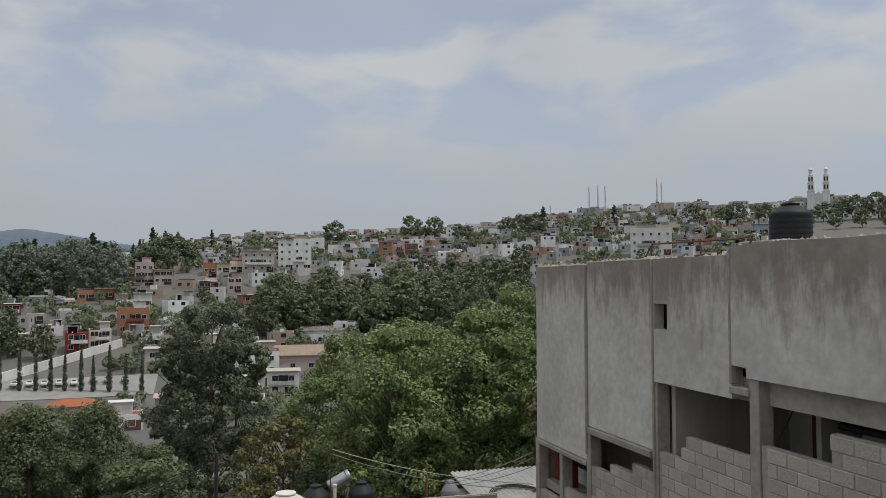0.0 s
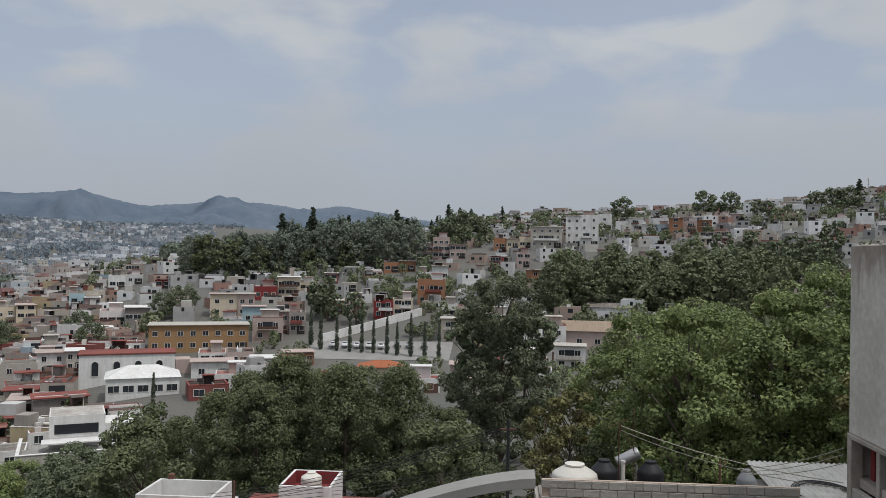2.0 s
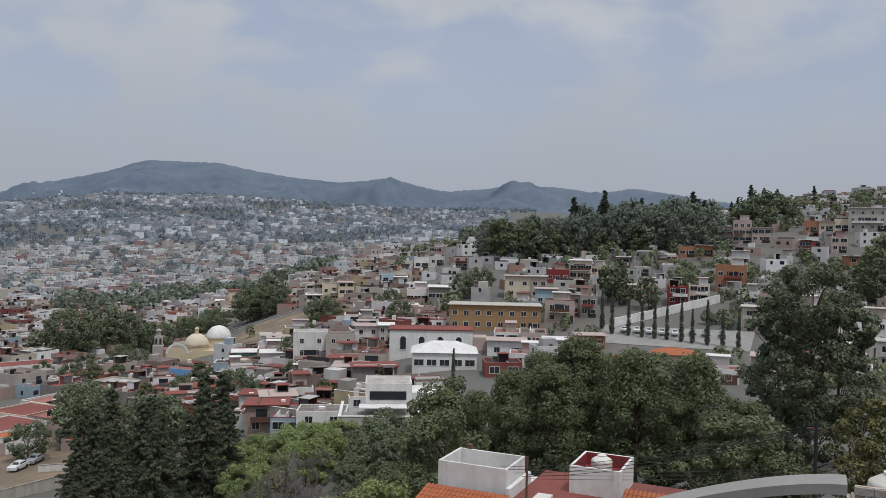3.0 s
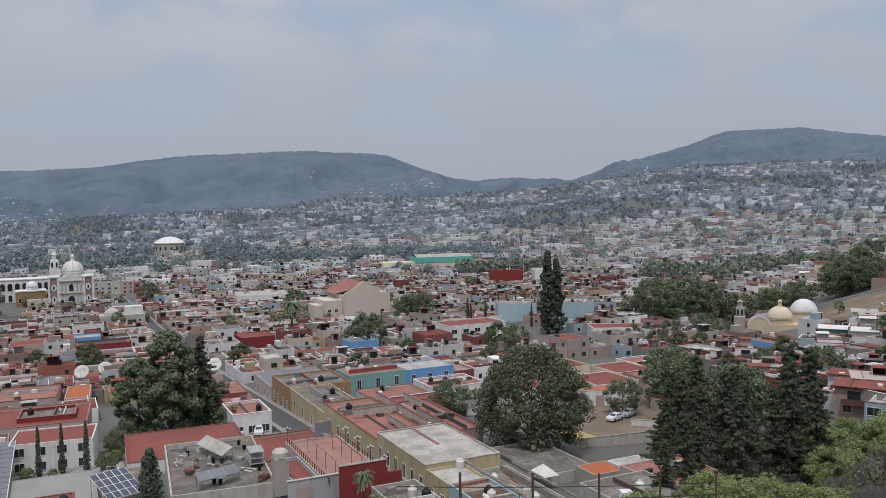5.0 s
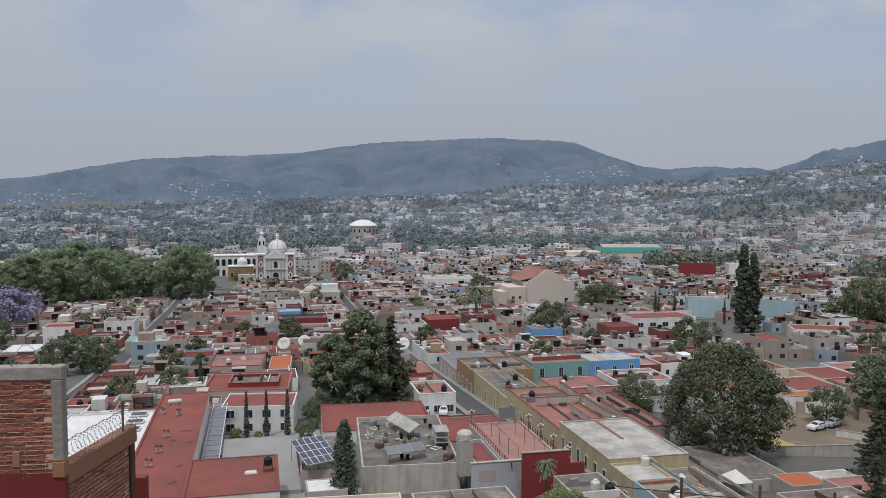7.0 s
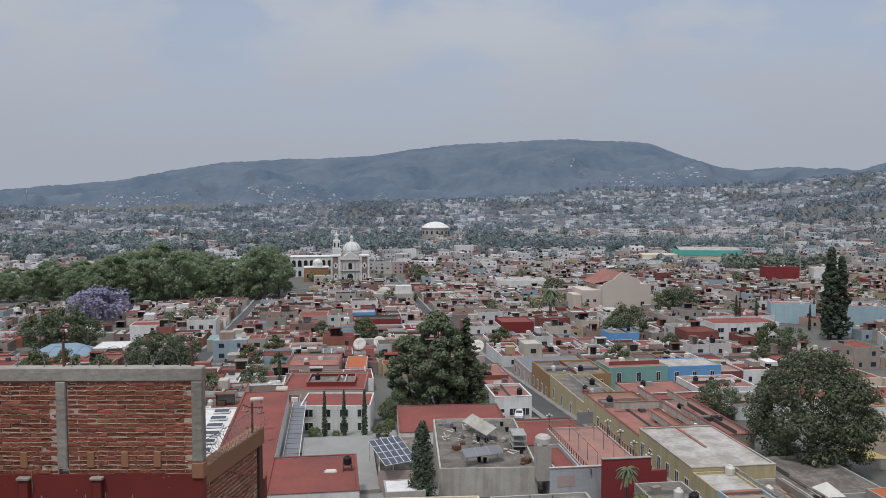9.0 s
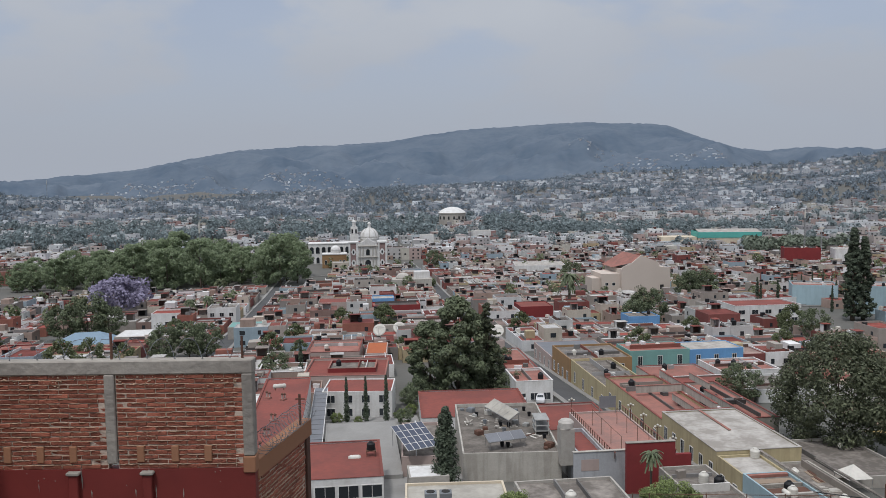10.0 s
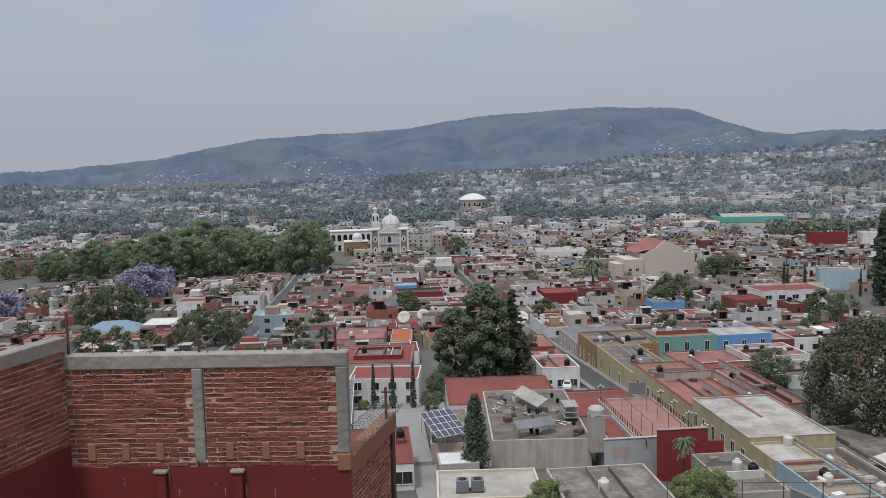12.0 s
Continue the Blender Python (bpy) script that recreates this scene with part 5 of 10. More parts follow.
def concrete_house():
    Y = -7.5
    top = thing("unfinished_house", "unfinished grey concrete house with open floors and stained walls", "house", (0, 0, 0))
    t = 0.15
    # far panel over a low opening
    p = Shape()
    p.soft_box(15.3, 18.06, Y - t, Y, 58.33, 62.40, 0.02)
    part("wall_panel", p, M["drip_concrete"], top)
    p = Shape()
    p.soft_box(12.66, 15.3, Y - t, Y + 0.015, 59.06, 62.44, 0.015)
    part("wall_panel", p, M["drip_concrete"], top)
    # panel with a small window hole
    p = Shape()
    xs, zs = (10.43, 12.18, 12.6, 12.66), (60.28, 61.2, 61.64, 62.42)
    p.v = [(x, y, z) for y in (Y - t, Y + 0.05) for z in zs for x in xs]
    solid = [(i, j) for i in range(3) for j in range(3) if (i, j) != (1, 1)]
    for i, j in solid:
        a = j * 4 + i
        p.f += [(a, a + 1, a + 5, a + 4)[::1], (a + 16, a + 20, a + 21, a + 17)]
    for a, b in ((5, 6), (6, 10), (10, 9), (9, 5), (1, 0), (2, 1), (3, 2), (7, 3), (11, 7), (15, 11), (14, 15), (13, 14), (12, 13), (8, 12), (4, 8), (0, 4)):
        p.f.append((a, b, b + 16, a + 16))
    part("wall_panel", p, M["drip_concrete"], top)
    # near panel with its taller top and the broken hole at its corner
    p = Shape()
    p.plate([(5.2, 60.62), (10.07, 60.62), (10.075, 60.765), (10.43, 60.78), (10.43, 62.55), (9.2, 62.575), (8.1, 62.55), (6.6, 62.57), (5.2, 62.56)], Y + 0.06, Y - t)
    part("wall_panel", p, M["drip_concrete"], top)
    p = Shape()
    p.soft_box(10.02, 10.45, Y - 0.1, Y + 0.085, 60.36, 60.47, 0.012)
    part("ledge", p, M["beam"], top)
    # pale repair strips and formwork seams
    for x0, x1, z0, z1 in ((15.27, 15.32, 58.5, 62.38), (12.62, 12.67, 57.0, 62.42), (10.41, 10.46, 60.5, 62.5)):
        p = Shape()
        p.soft_box(x0, x1, Y - 0.1, Y + 0.075, z0, z1, 0.01)
        part("joint_strip", p, M["beam"], top)
    # columns and lintels
    for x0, x1, z1 in ((17.86, 18.06, 58.33), (16.55, 16.7, 58.33), (15.16, 15.34, 59.0), (12.56, 12.74, 60.28), (9.84, 10.05, 60.62), (5.2, 5.4, 60.62)):
        p = Shape()
        p.soft_box(x0, x1, Y - 0.22, Y + 0.035, 50, z1, 0.012)
        part("column", p, M["beam"], top)
    p = Shape()
    p.soft_box(12.74, 15.2, Y - 0.2, Y + 0.09, 58.93, 59.058, 0.015)
    part("lintel", p, M["beam"], top)
    p = Shape()
    p.soft_box(15.34, 17.9, Y - 0.2, Y + 0.06, 58.23, 58.328, 0.015)
    part("lintel", p, M["beam"], top)
    # floors, roof, rear and side walls
    for z0, z1 in ((62.1, 62.25), (60.25, 60.6), (57.2, 57.4)):
        p = Shape()
        p.box(5.2, 18.0, -16, Y - t - 0.002, z0, z1)
        part("floor_slab", p, M["beam"], top)
    p = Shape()
    p.box(18.0, 18.06, -16, Y - t - 0.002, 50, 62.38).box(5.2, 18.0, -16.2, -16.0, 50, 62.4).box(5.2, 5.35, -16, Y - t - 0.002, 50, 62.4)
    part("wall", p, M["concrete"], top)
    p = Shape()
    p.box(5.35, 12.4, -10.2, -10.05, 57.4, 60.25).box(12.4, 12.52, -10.2, Y - 0.23, 57.4, 60.25).box(9.7, 9.8, -10.05, Y - 0.9, 57.4, 60.25)
    p.box(12.6, 18.0, -9.4, -9.3, 50, 60.25)
    part("inner_wall", p, M["concrete"], top)
    p = Shape()
    p.soft_box(11.0, 11.75, -10.05, -9.98, 57.4, 59.9, 0.01)
    part("door", p, M["rust"], top, "brown wooden door")
    block_wall(top, 5.5, 9.82, Y + 0.02, 56.5, ((8.48, 60.12), (9.82, 59.72)), 1)
    block_wall(top, 10.06, 12.55, Y + 0.02, 56.5, ((11.72, 59.5), (12.55, 59.1)), 2)
    block_wall(top, 12.76, 15.15, Y + 0.02, 55.5, ((13.5, 58.7), (14.35, 58.5), (15.15, 58.3)), 3, True)
    block_wall(top, 15.4, 17.85, Y + 0.02, 55.0, ((16.5, 57.55), (17.85, 57.2)), 4, True)
    for x in (16.85, 17.35, 17.62):
        p = Shape()
        p.soft_box(x, x + 0.17, Y - 0.5, Y - 0.34, 55, 58.25, 0.01)
        part("post", p, M["crimson"], top, "dark red steel post")
    p = Shape()
    p.box(15.5, 17.9, Y - 0.75, Y - 0.7, 57.4, 57.75)
    part("sheet_panel", p, M["white"], top, "white sheet panel behind the posts")
    # broken mortar lumps along the wall tops
    rng = random.Random(19)
    lump = Shape()
    for k in range(150):
        x = rng.uniform(5.3, 18.0)
        z = 62.56 if x < 10.43 else 62.42 if x < 12.66 else 62.44 if x < 15.3 else 62.40
        a, b, h = rng.uniform(0.03, 0.14), rng.uniform(0.03, 0.08), rng.uniform(0.015, 0.06)
        y = Y - rng.uniform(0.02, 0.12)
        ring_ = [(x + a * math.cos(g) * rng.uniform(0.7, 1.2), y + b * math.sin(g)) for g in [q * math.tau / 6 for q in range(6)]]
        lump.add([(px, py, z - 0.02) for px, py in ring_] + [(x + rng.uniform(-0.02, 0.02), y, z + h)], [(q, (q + 1) % 6, 6) for q in range(6)])
    ob = part("broken_edge", lump, M["beam"], top, "crumbled mortar along the wall top")
    ob["kind"] = "stuff"
    # the lower storeys down to the lane
    p = Shape()
    p.box(5.2, 18.0, -8.2, -7.9, 46, 57.2)
    part("wall", p, M["concrete"], top)


def things_in_concrete_house():
    t = tagged(part("counter", Shape().soft_box(8.2, 9.3, -9.6, -8.7, 57.4, 59.95, 0.03), M["block"]), "grey block counter inside the unfinished house", "counter")
    t = tagged(part("tarpaulin", Shape().soft_box(7.0, 9.4, -9.8, -8.4, 59.96, 60.05, 0.02), M["black_plastic"]), "dark sheet lying over the counter", "sheet")
    c = tagged(part("cupboard", Shape().soft_box(6.6, 7.4, -10.0, -9.82, 57.4, 60.2, 0.02), M["rust"]), "dark wooden cupboard against the inner wall", "cupboard")
    b = Shape()
    b.tube([(10.3, -8.5, 60.2), (10.9, -8.6, 59.5)], 0.012, 5)
    tagged(part("iron_rod", b, M["rust"]), "thin rusty rod leaning in the open floor", "rod")
    # planks, bars and rubbish along the roof edge
    rng = random.Random(8)
    for k in range(9):
        x, y = rng.uniform(10.8, 14.6), -7.9 - rng.uniform(0, 1.2)
        s = Shape()
        s.soft_box(-rng.uniform(0.4, 1.0), rng.uniform(0.3, 0.8), -0.06, 0.06, 0, 0.04 + 0.05 * rng.random(), 0.006)
        ob = tagged(part("plank", s, M["rust" if k % 3 else "white_plastic"]), "weathered board lying on the roof edge", "plank", "boards on the roof")
        ob.matrix_basis = pose(x, y, 62.44, 0, rng.uniform(-3, 3), rng.uniform(-25, 25))
    s = Shape()
    for a, b in (((14.4, -8.2, 62.26), (13.9, -8.2, 62.75)), ((13.9, -8.2, 62.75), (11.4, -8.3, 62.72)), ((11.4, -8.3, 62.72), (11.0, -8.3, 62.75)), ((11.0, -8.3, 62.75), (11.3, -8.3, 62.26)),
                 ((13.9, -8.2, 62.75), (13.95, -8.2, 62.26)), ((12.4, -8.25, 62.74), (12.3, -8.25, 62.26))):
        s.tube([a, b], 0.018, 5)
    tagged(part("rebar_rack", s, M["rust"]), "rusty bent iron rack on the roof", "scaffold")


def water_tank(name, label, at, r, h, material, ribs=5):
    """A moulded roof tank with ribs, a shoulder and a lid."""
    top = thing(name, label, "water tank", at, group="water tanks")
    prof = [(r * 0.97, 0)]
    for k in range(ribs):
        z = h * 0.72 * (k + 0.5) / ribs
        prof += [(r, z - h * 0.05), (r * 1.03, z), (r, z + h * 0.05)]
    prof += [(r, h * 0.72), (r * 0.9, h * 0.77), (r * 0.5, h * 0.91), (r * 0.42, h * 0.93), (r * 0.40, h * 0.95)]
    s = Shape().lathe(prof, n=20)
    part("body", s, M[material], top, smooth=True)
    part("lid", Shape().lathe([(r * 0.40, h * 0.945), (r * 0.44, h * 0.95), (r * 0.44, h * 0.985), (r * 0.3, h), (0.02, h * 1.01)], n=16), M[material], top)
    return top


concrete_house()
things_in_concrete_house()
tagged(part("plinth", Shape().soft_box(14.4, 15.9, -13.2, -11.6, 62.25, 62.93, 0.02), M["beam"]), "concrete plinth under the black roof tank", "plinth")
water_tank("water_tank", "black ribbed plastic water tank on a roof plinth", (15.12, -12.4, 62.93), 0.45, 0.84, "black_plastic")
s = Shape().lathe([(0.05, 0), (0.05, 0.3), (0.13, 0.32), (0.02, 0.45)], (14.0, -11.0, 62.25), 10)
tagged(part("vent_pipe", s, M["white_plastic"]), "white capped vent pipe on the roof", "vent")


# ---- the brick house with the maroon lower wall ----
def brick_meshes():
    out = []
    for k in range(5):
        rng = random.Random(40 + k)
        w = (0.243, 0.238, 0.246, 0.112, 0.108)[k]
        s = Shape()
        s.soft_box(-w / 2, w / 2, 0.002 * k, 0.11, 0, 0.047, 0.006)
        s.v = [(x + rng.uniform(-0.003, 0.003), y + rng.uniform(-0.003, 0.003), z + rng.uniform(-0.002, 0.002)) for x, y, z in s.v]
        me = s.mesh("brick")
        me.materials.append(M["brick"])
        out.append(me)
    return out


BRICKS = brick_meshes()


def brick_panel(parent, length, z0, z1, m, seed, skip=lambda x, z: False, joined=False):
    """Courses of rough bricks that face local -y, from x 0 to length, on a mortar bed."""
    rng = random.Random(seed)
    bed = Shape().box(0, length, 0.009, 0.12, z0, z1)
    ob = part("mortar", bed, M["mortar"], parent)
    ob.matrix_basis = m
    spots = []
    rows = int((z1 - z0) / 0.0605)
    for r in range(rows):
        z = z0 + 0.006 + r * (z1 - z0) / rows
        x = 0.012 - (0.125 if r % 2 else 0)
        while x < length - 0.05:
            if x < 0:
                w, which, cx = 0.105, 3 + r % 2, 0.062
            elif x + 0.24 > length:
                w, which, cx = 0.11, 3, min(x + 0.055, length - 0.06)
                if length - x > 0.17:  # a second half brick closes the course
                    spots.append((m @ pose(length - 0.058, rng.uniform(-0.010, 0.003), z), 4))
            else:
                w, which, cx = 0.24, rng.randrange(3), x + 0.12
            if not skip(cx, z):
                spots.append((m @ pose(cx, rng.uniform(-0.012, 0.003), z + rng.uniform(-0.004, 0.004), 0, rng.uniform(-1.2, 1.2), rng.uniform(-1.5, 1.5)), which))
            x += 0.25
    # mortar squeezed out of the joints: wavering beads that break off and swell
    beads = Shape()
    for r in range(1, rows + 1):
        z = z0 + r * (z1 - z0) / rows - 0.002
        x, run = 0.0, []
        while x < length:
            if rng.random() < 0.10 or x + 0.05 > length:
                if len(run) > 2:
                    beads.tube(run, [0.002] + [rng.uniform(0.003, 0.0078) for _ in run[2:]] + [0.002], 5)
                run = []
            elif not skip(x, z):
                run.append((x, rng.uniform(-0.010, -0.001), z + rng.uniform(-0.0045, 0.0045)))
            x += rng.uniform(0.022, 0.045)
        for k in range(int(length / 0.25)):
            x = 0.25 * (k + 1) + 0.002 - (0.125 if r % 2 == 0 else 0)
            if rng.random() < 0.5 and 0.02 < x < length - 0.02:
                beads.tube([(x, -0.002, z - 0.052), (x + rng.uniform(-0.006, 0.006), -0.006, z - 0.028), (x, -0.003, z - 0.004)], [0.002, rng.uniform(0.003, 0.0065), 0.003], 5)
    ob = part("pointing", beads, M["splash"], parent, "tan mortar squeezed out of the joints")
    ob.matrix_basis = m
    ob["kind"] = "stuff"
    if joined:
        join_pieces(parent, "brickwork", BRICKS, spots, M["brick_joined"])
    else:
        free_pieces(parent, "brick", BRICKS, spots, M["brick"])


def wire_coil(path, radius, turns, n=10):
    """A coil of razor wire drawn along a straight line."""
    a, b = Vector(path[0]), Vector(path[1])
    d = (b - a).normalized()
    u = d.cross(Vector((0, 0, 1))).normalized()
    w = u.cross(d)
    pts = []
    for k in range(turns * n + 1):
        f = k / (turns * n)
        g = math.tau * k / n
        rr = radius * (1 + 0.06 * math.sin(k * 1.7))
        pts.append(tuple(a.lerp(b, f) + u * rr * math.cos(g) + w * (rr * math.sin(g) + radius)))
    s = Shape()
    s.tube(pts, 0.0034, 4)
    for k in range(0, len(pts), 2):
        p = Vector(pts[k])
        s.box(p.x - 0.012, p.x + 0.012, p.y - 0.002, p.y + 0.002, p.z - 0.004, p.z + 0.004)
    return s


def brick_house():
    Y = 11.7
    top = thing("brick_house", "raw red brick house with grey concrete frame and maroon lower wall", "house", (0, 0, 0))
    z0, z1 = 58.50, 59.72
    tabs = (-6.93, -6.51, -6.09, -5.23, -4.79, -4.37)
    brick_panel(top, 1.60, z0, z1, pose(-7.25, Y, 0), 5)
    brick_panel(top, 1.61, z0, z1, pose(-5.52, Y, 0), 6)
    for x0, x1, zz0, zz1 in ((-5.655, -5.525, 58.57, z1), (-3.915, -3.775, 58.66, 59.72)):
        part("column", Shape().soft_box(x0, x1, Y - 0.03, Y + 0.14, zz0, zz1, 0.012), M["beam"], top)
    part("ring_beam", Shape().soft_box(-7.24, -3.77, Y - 0.025, Y + 0.16, z1, 59.90, 0.014), M["beam"], top)
    part("column_foot", Shape().soft_box(-3.925, -3.765, Y - 0.035, Y + 0.14, 58.44, 58.655, 0.012), M["orange"], top, "orange painted column foot")
    for x in tabs:
        part("tab", Shape().soft_box(x - 0.048, x + 0.048, Y - 0.022, Y + 0.05, 58.59, 58.80, 0.008), M["orange"], top, "orange painted brick stub")
    part("lower_wall", Shape().box(-7.3, -3.78, Y - 0.012, Y + 0.14, 46, 58.50), M["maroon"], top, "smooth maroon painted wall with drips")
    for x in (-6.08, -5.14):
        part("rib", Shape().soft_box(x - 0.06, x + 0.06, Y - 0.08, Y - 0.013, 46, 58.44, 0.01), M["maroon"], top)
        part("rib_cap", Shape().soft_box(x - 0.085, x + 0.085, Y - 0.1, Y - 0.013, 58.44, 58.485, 0.012), M["beam"], top)
    # mortar squeezed out of the joints and splashed below the beam
    rng = random.Random(3)
    lump = Shape()
    for k in range(170):
        x = rng.uniform(-7.15, -3.95)
        if abs(x + 5.59) < 0.1:
            continue
        z = z1 - 0.16 * rng.random() ** 2 if k < 120 else z0 + 0.004 + round(rng.uniform(0, 15)) * (z1 - z0) / 16 + rng.uniform(-0.006, 0.006)
        w, h = rng.uniform(0.008, 0.035), rng.uniform(0.004, 0.010) if k >= 120 else rng.uniform(0.008, 0.026)
        ring_ = [(x + w * math.cos(a) * rng.uniform(0.7, 1.1), z + h * math.sin(a) * rng.uniform(0.7, 1.2)) for a in [q * math.tau / 6 for q in range(6)]]
        lump.add([(px, Y + 0.012, pz) for px, pz in ring_] + [(x, Y - 0.02, z)], [(q, (q + 1) % 6, 6) for q in range(6)])
    splash = part("mortar_splash", lump, M["splash"], top, "pale mortar splashes on the bricks")
    splash["kind"] = "stuff"
    drip = Shape()
    for k in range(26):
        x, z = rng.uniform(-7.1, -3.95), 58.49 - 0.5 * rng.random() ** 2
        w, h = rng.uniform(0.004, 0.011), rng.uniform(0.006, 0.018) if k < 16 else rng.uniform(0.05, 0.2)
        drip.add([(x - w, Y - 0.013, z), (x, Y - 0.013, z + h * 0.3), (x + w, Y - 0.013, z - 0.1 * h), (x, Y - 0.013, z - h), (x, Y - 0.02, z - h * 0.15)],
                 ((0, 4, 1), (1, 4, 2), (2, 4, 3), (3, 4, 0)))
    part("mortar_drip", drip, M["beam"], top, "pale mortar drips on the maroon paint")["kind"] = "stuff"
    # the side wall that comes towards the eye
    length = 2.6
    m = Matrix.Translation((-7.19 - 0.242 * length, Y + 0.02 - 0.97 * length, 0)) @ Matrix.Rotation(math.atan2(0.97, 0.242), 4, "Z")
    brick_panel(top, length, 58.78, 59.95, m, 7, joined=True)
    ob = part("ring_beam", Shape().soft_box(0, length, -0.025, 0.16, 59.95, 60.13, 0.014), M["beam"], top)
    ob.matrix_basis = m
    ob = part("lower_wall", Shape().box(0, length - 0.03, -0.014, 0.14, 46, 58.78), M["maroon"], top)
    ob.matrix_basis = m
    # the low return wall that runs back, orange band over brick
    back = Matrix.Translation((-3.80, Y + 0.16, 0)) @ Matrix.Rotation(math.atan2(1.75, 0.36), 4, "Z")
    run = 1.78
    brick_panel(top, run - 0.14, 57.2, 58.30, back @ pose(0.0, 0.0, 0), 9, joined=True)
    ob = part("return_band", Shape().soft_box(-0.05, run + 0.05, -0.04, 0.16, 58.30, 58.56, 0.012), M["orange"], top, "orange painted concrete band")
    ob.matrix_basis = back
    ob = part("column", Shape().soft_box(run - 0.13, run, -0.03, 0.14, 54, 58.30, 0.01), M["rust"], top)
    ob.matrix_basis = back
    ob = part("return_wall", Shape().box(0, run - 0.14, 0.0, 0.14, 46, 57.2), M["maroon"], top)
    ob.matrix_basis = back
    # rear of the house, out of sight, so that it is closed
    part("wall", Shape().box(-12, -7.32, 11.9, 12.1, 46, 58.4).box(-12, -3.9, 16, 16.2, 46, 56.9), M["maroon"], top)


brick_house()
SWING = Matrix.Translation((-5.6, 11.7, 0)) @ Matrix.Rotation(radians(-7), 4, "Z") @ Matrix.Translation((5.6, -11.7, 0))
for ob in bpy.data.objects:
    if ob.name == "brick_house":
        ob.matrix_basis = SWING


def swung(ob, *tags):
    ob.matrix_basis = SWING
    return tagged(ob, *tags)


for x, zt in ((-7.18, 60.42), (-5.58, 60.24), (-3.92, 60.18)):
    swung(part("wire_post", Shape().tube([(x, 11.78, 59.9), (x, 11.78, zt)], 0.018, 6), M["rust"]), "thin rusty post on the wall top", "post", "wire posts")
swung(part("razor_wire", wire_coil(((-7.15, 11.8, 59.9), (-4.0, 11.8, 59.9)), 0.13, 9), M["tank_grey"]), "loose razor wire along the brick wall top", "razor wire")
swung(part("razor_wire", wire_coil(((-3.78, 11.95, 58.56), (-3.46, 13.55, 58.56)), 0.155, 16), M["tank_grey"]), "dense razor wire coil on the low return wall", "razor wire")
swung(part("wire_post", Shape().tube([(-3.5, 13.3, 58.5), (-3.5, 13.3, 59.02)], 0.02, 6).tube([(-3.56, 13.3, 58.95), (-3.42, 13.3, 58.95)], 0.012, 5), M["rust"]),
       "thin rusty post on the low wall", "post", "wire posts")
swung(part("razor_wire", wire_coil(((-8.4, 10.0, 60.13), (-7.3, 11.6, 60.13)), 0.14, 6), M["tank_grey"]), "loose razor wire on the side wall top", "razor wire")


# ---- the tiled house down the lane ----
def tile_slope(parent, x0, x1, y0, y1, z0, z1, name="tile_roof"):
    """A clay tile slope that rises from y0 to y1, in ribbed courses of half-round tiles."""
    s = Shape()
    n = int((x1 - x0) / 0.22)
    rows = max(2, int(abs(y1 - y0) / 0.38))
    for r in range(rows):
        f0, f1 = r / rows, (r + 1.12) / rows
        ya, yb = y0 + (y1 - y0) * f0, y0 + (y1 - y0) * f1
        za, zb = z0 + (z1 - z0) * f0 + 0.035, z0 + (z1 - z0) * f1
        for k in range(n):
            xa = x0 + (x1 - x0) * k / n
            w = (x1 - x0) / n
            prof = [(0, 0), (0.2, 0.055), (0.5, 0.085), (0.8, 0.055), (1, 0)]
            vs = [(xa + w * u, ya, za + h) for u, h in prof] + [(xa + w * u, yb, zb + h) for u, h in prof]
            s.add(vs, [(i, i + 1, i + 6, i + 5) for i in range(4)] + [(4, 3, 2, 1, 0)])
    s.box(x0, x1, min(y0, y1), max(y0, y1), min(z0, z1) - 0.25, min(z0, z1) - 0.02)
    return part(name, s, M["tile"], parent)


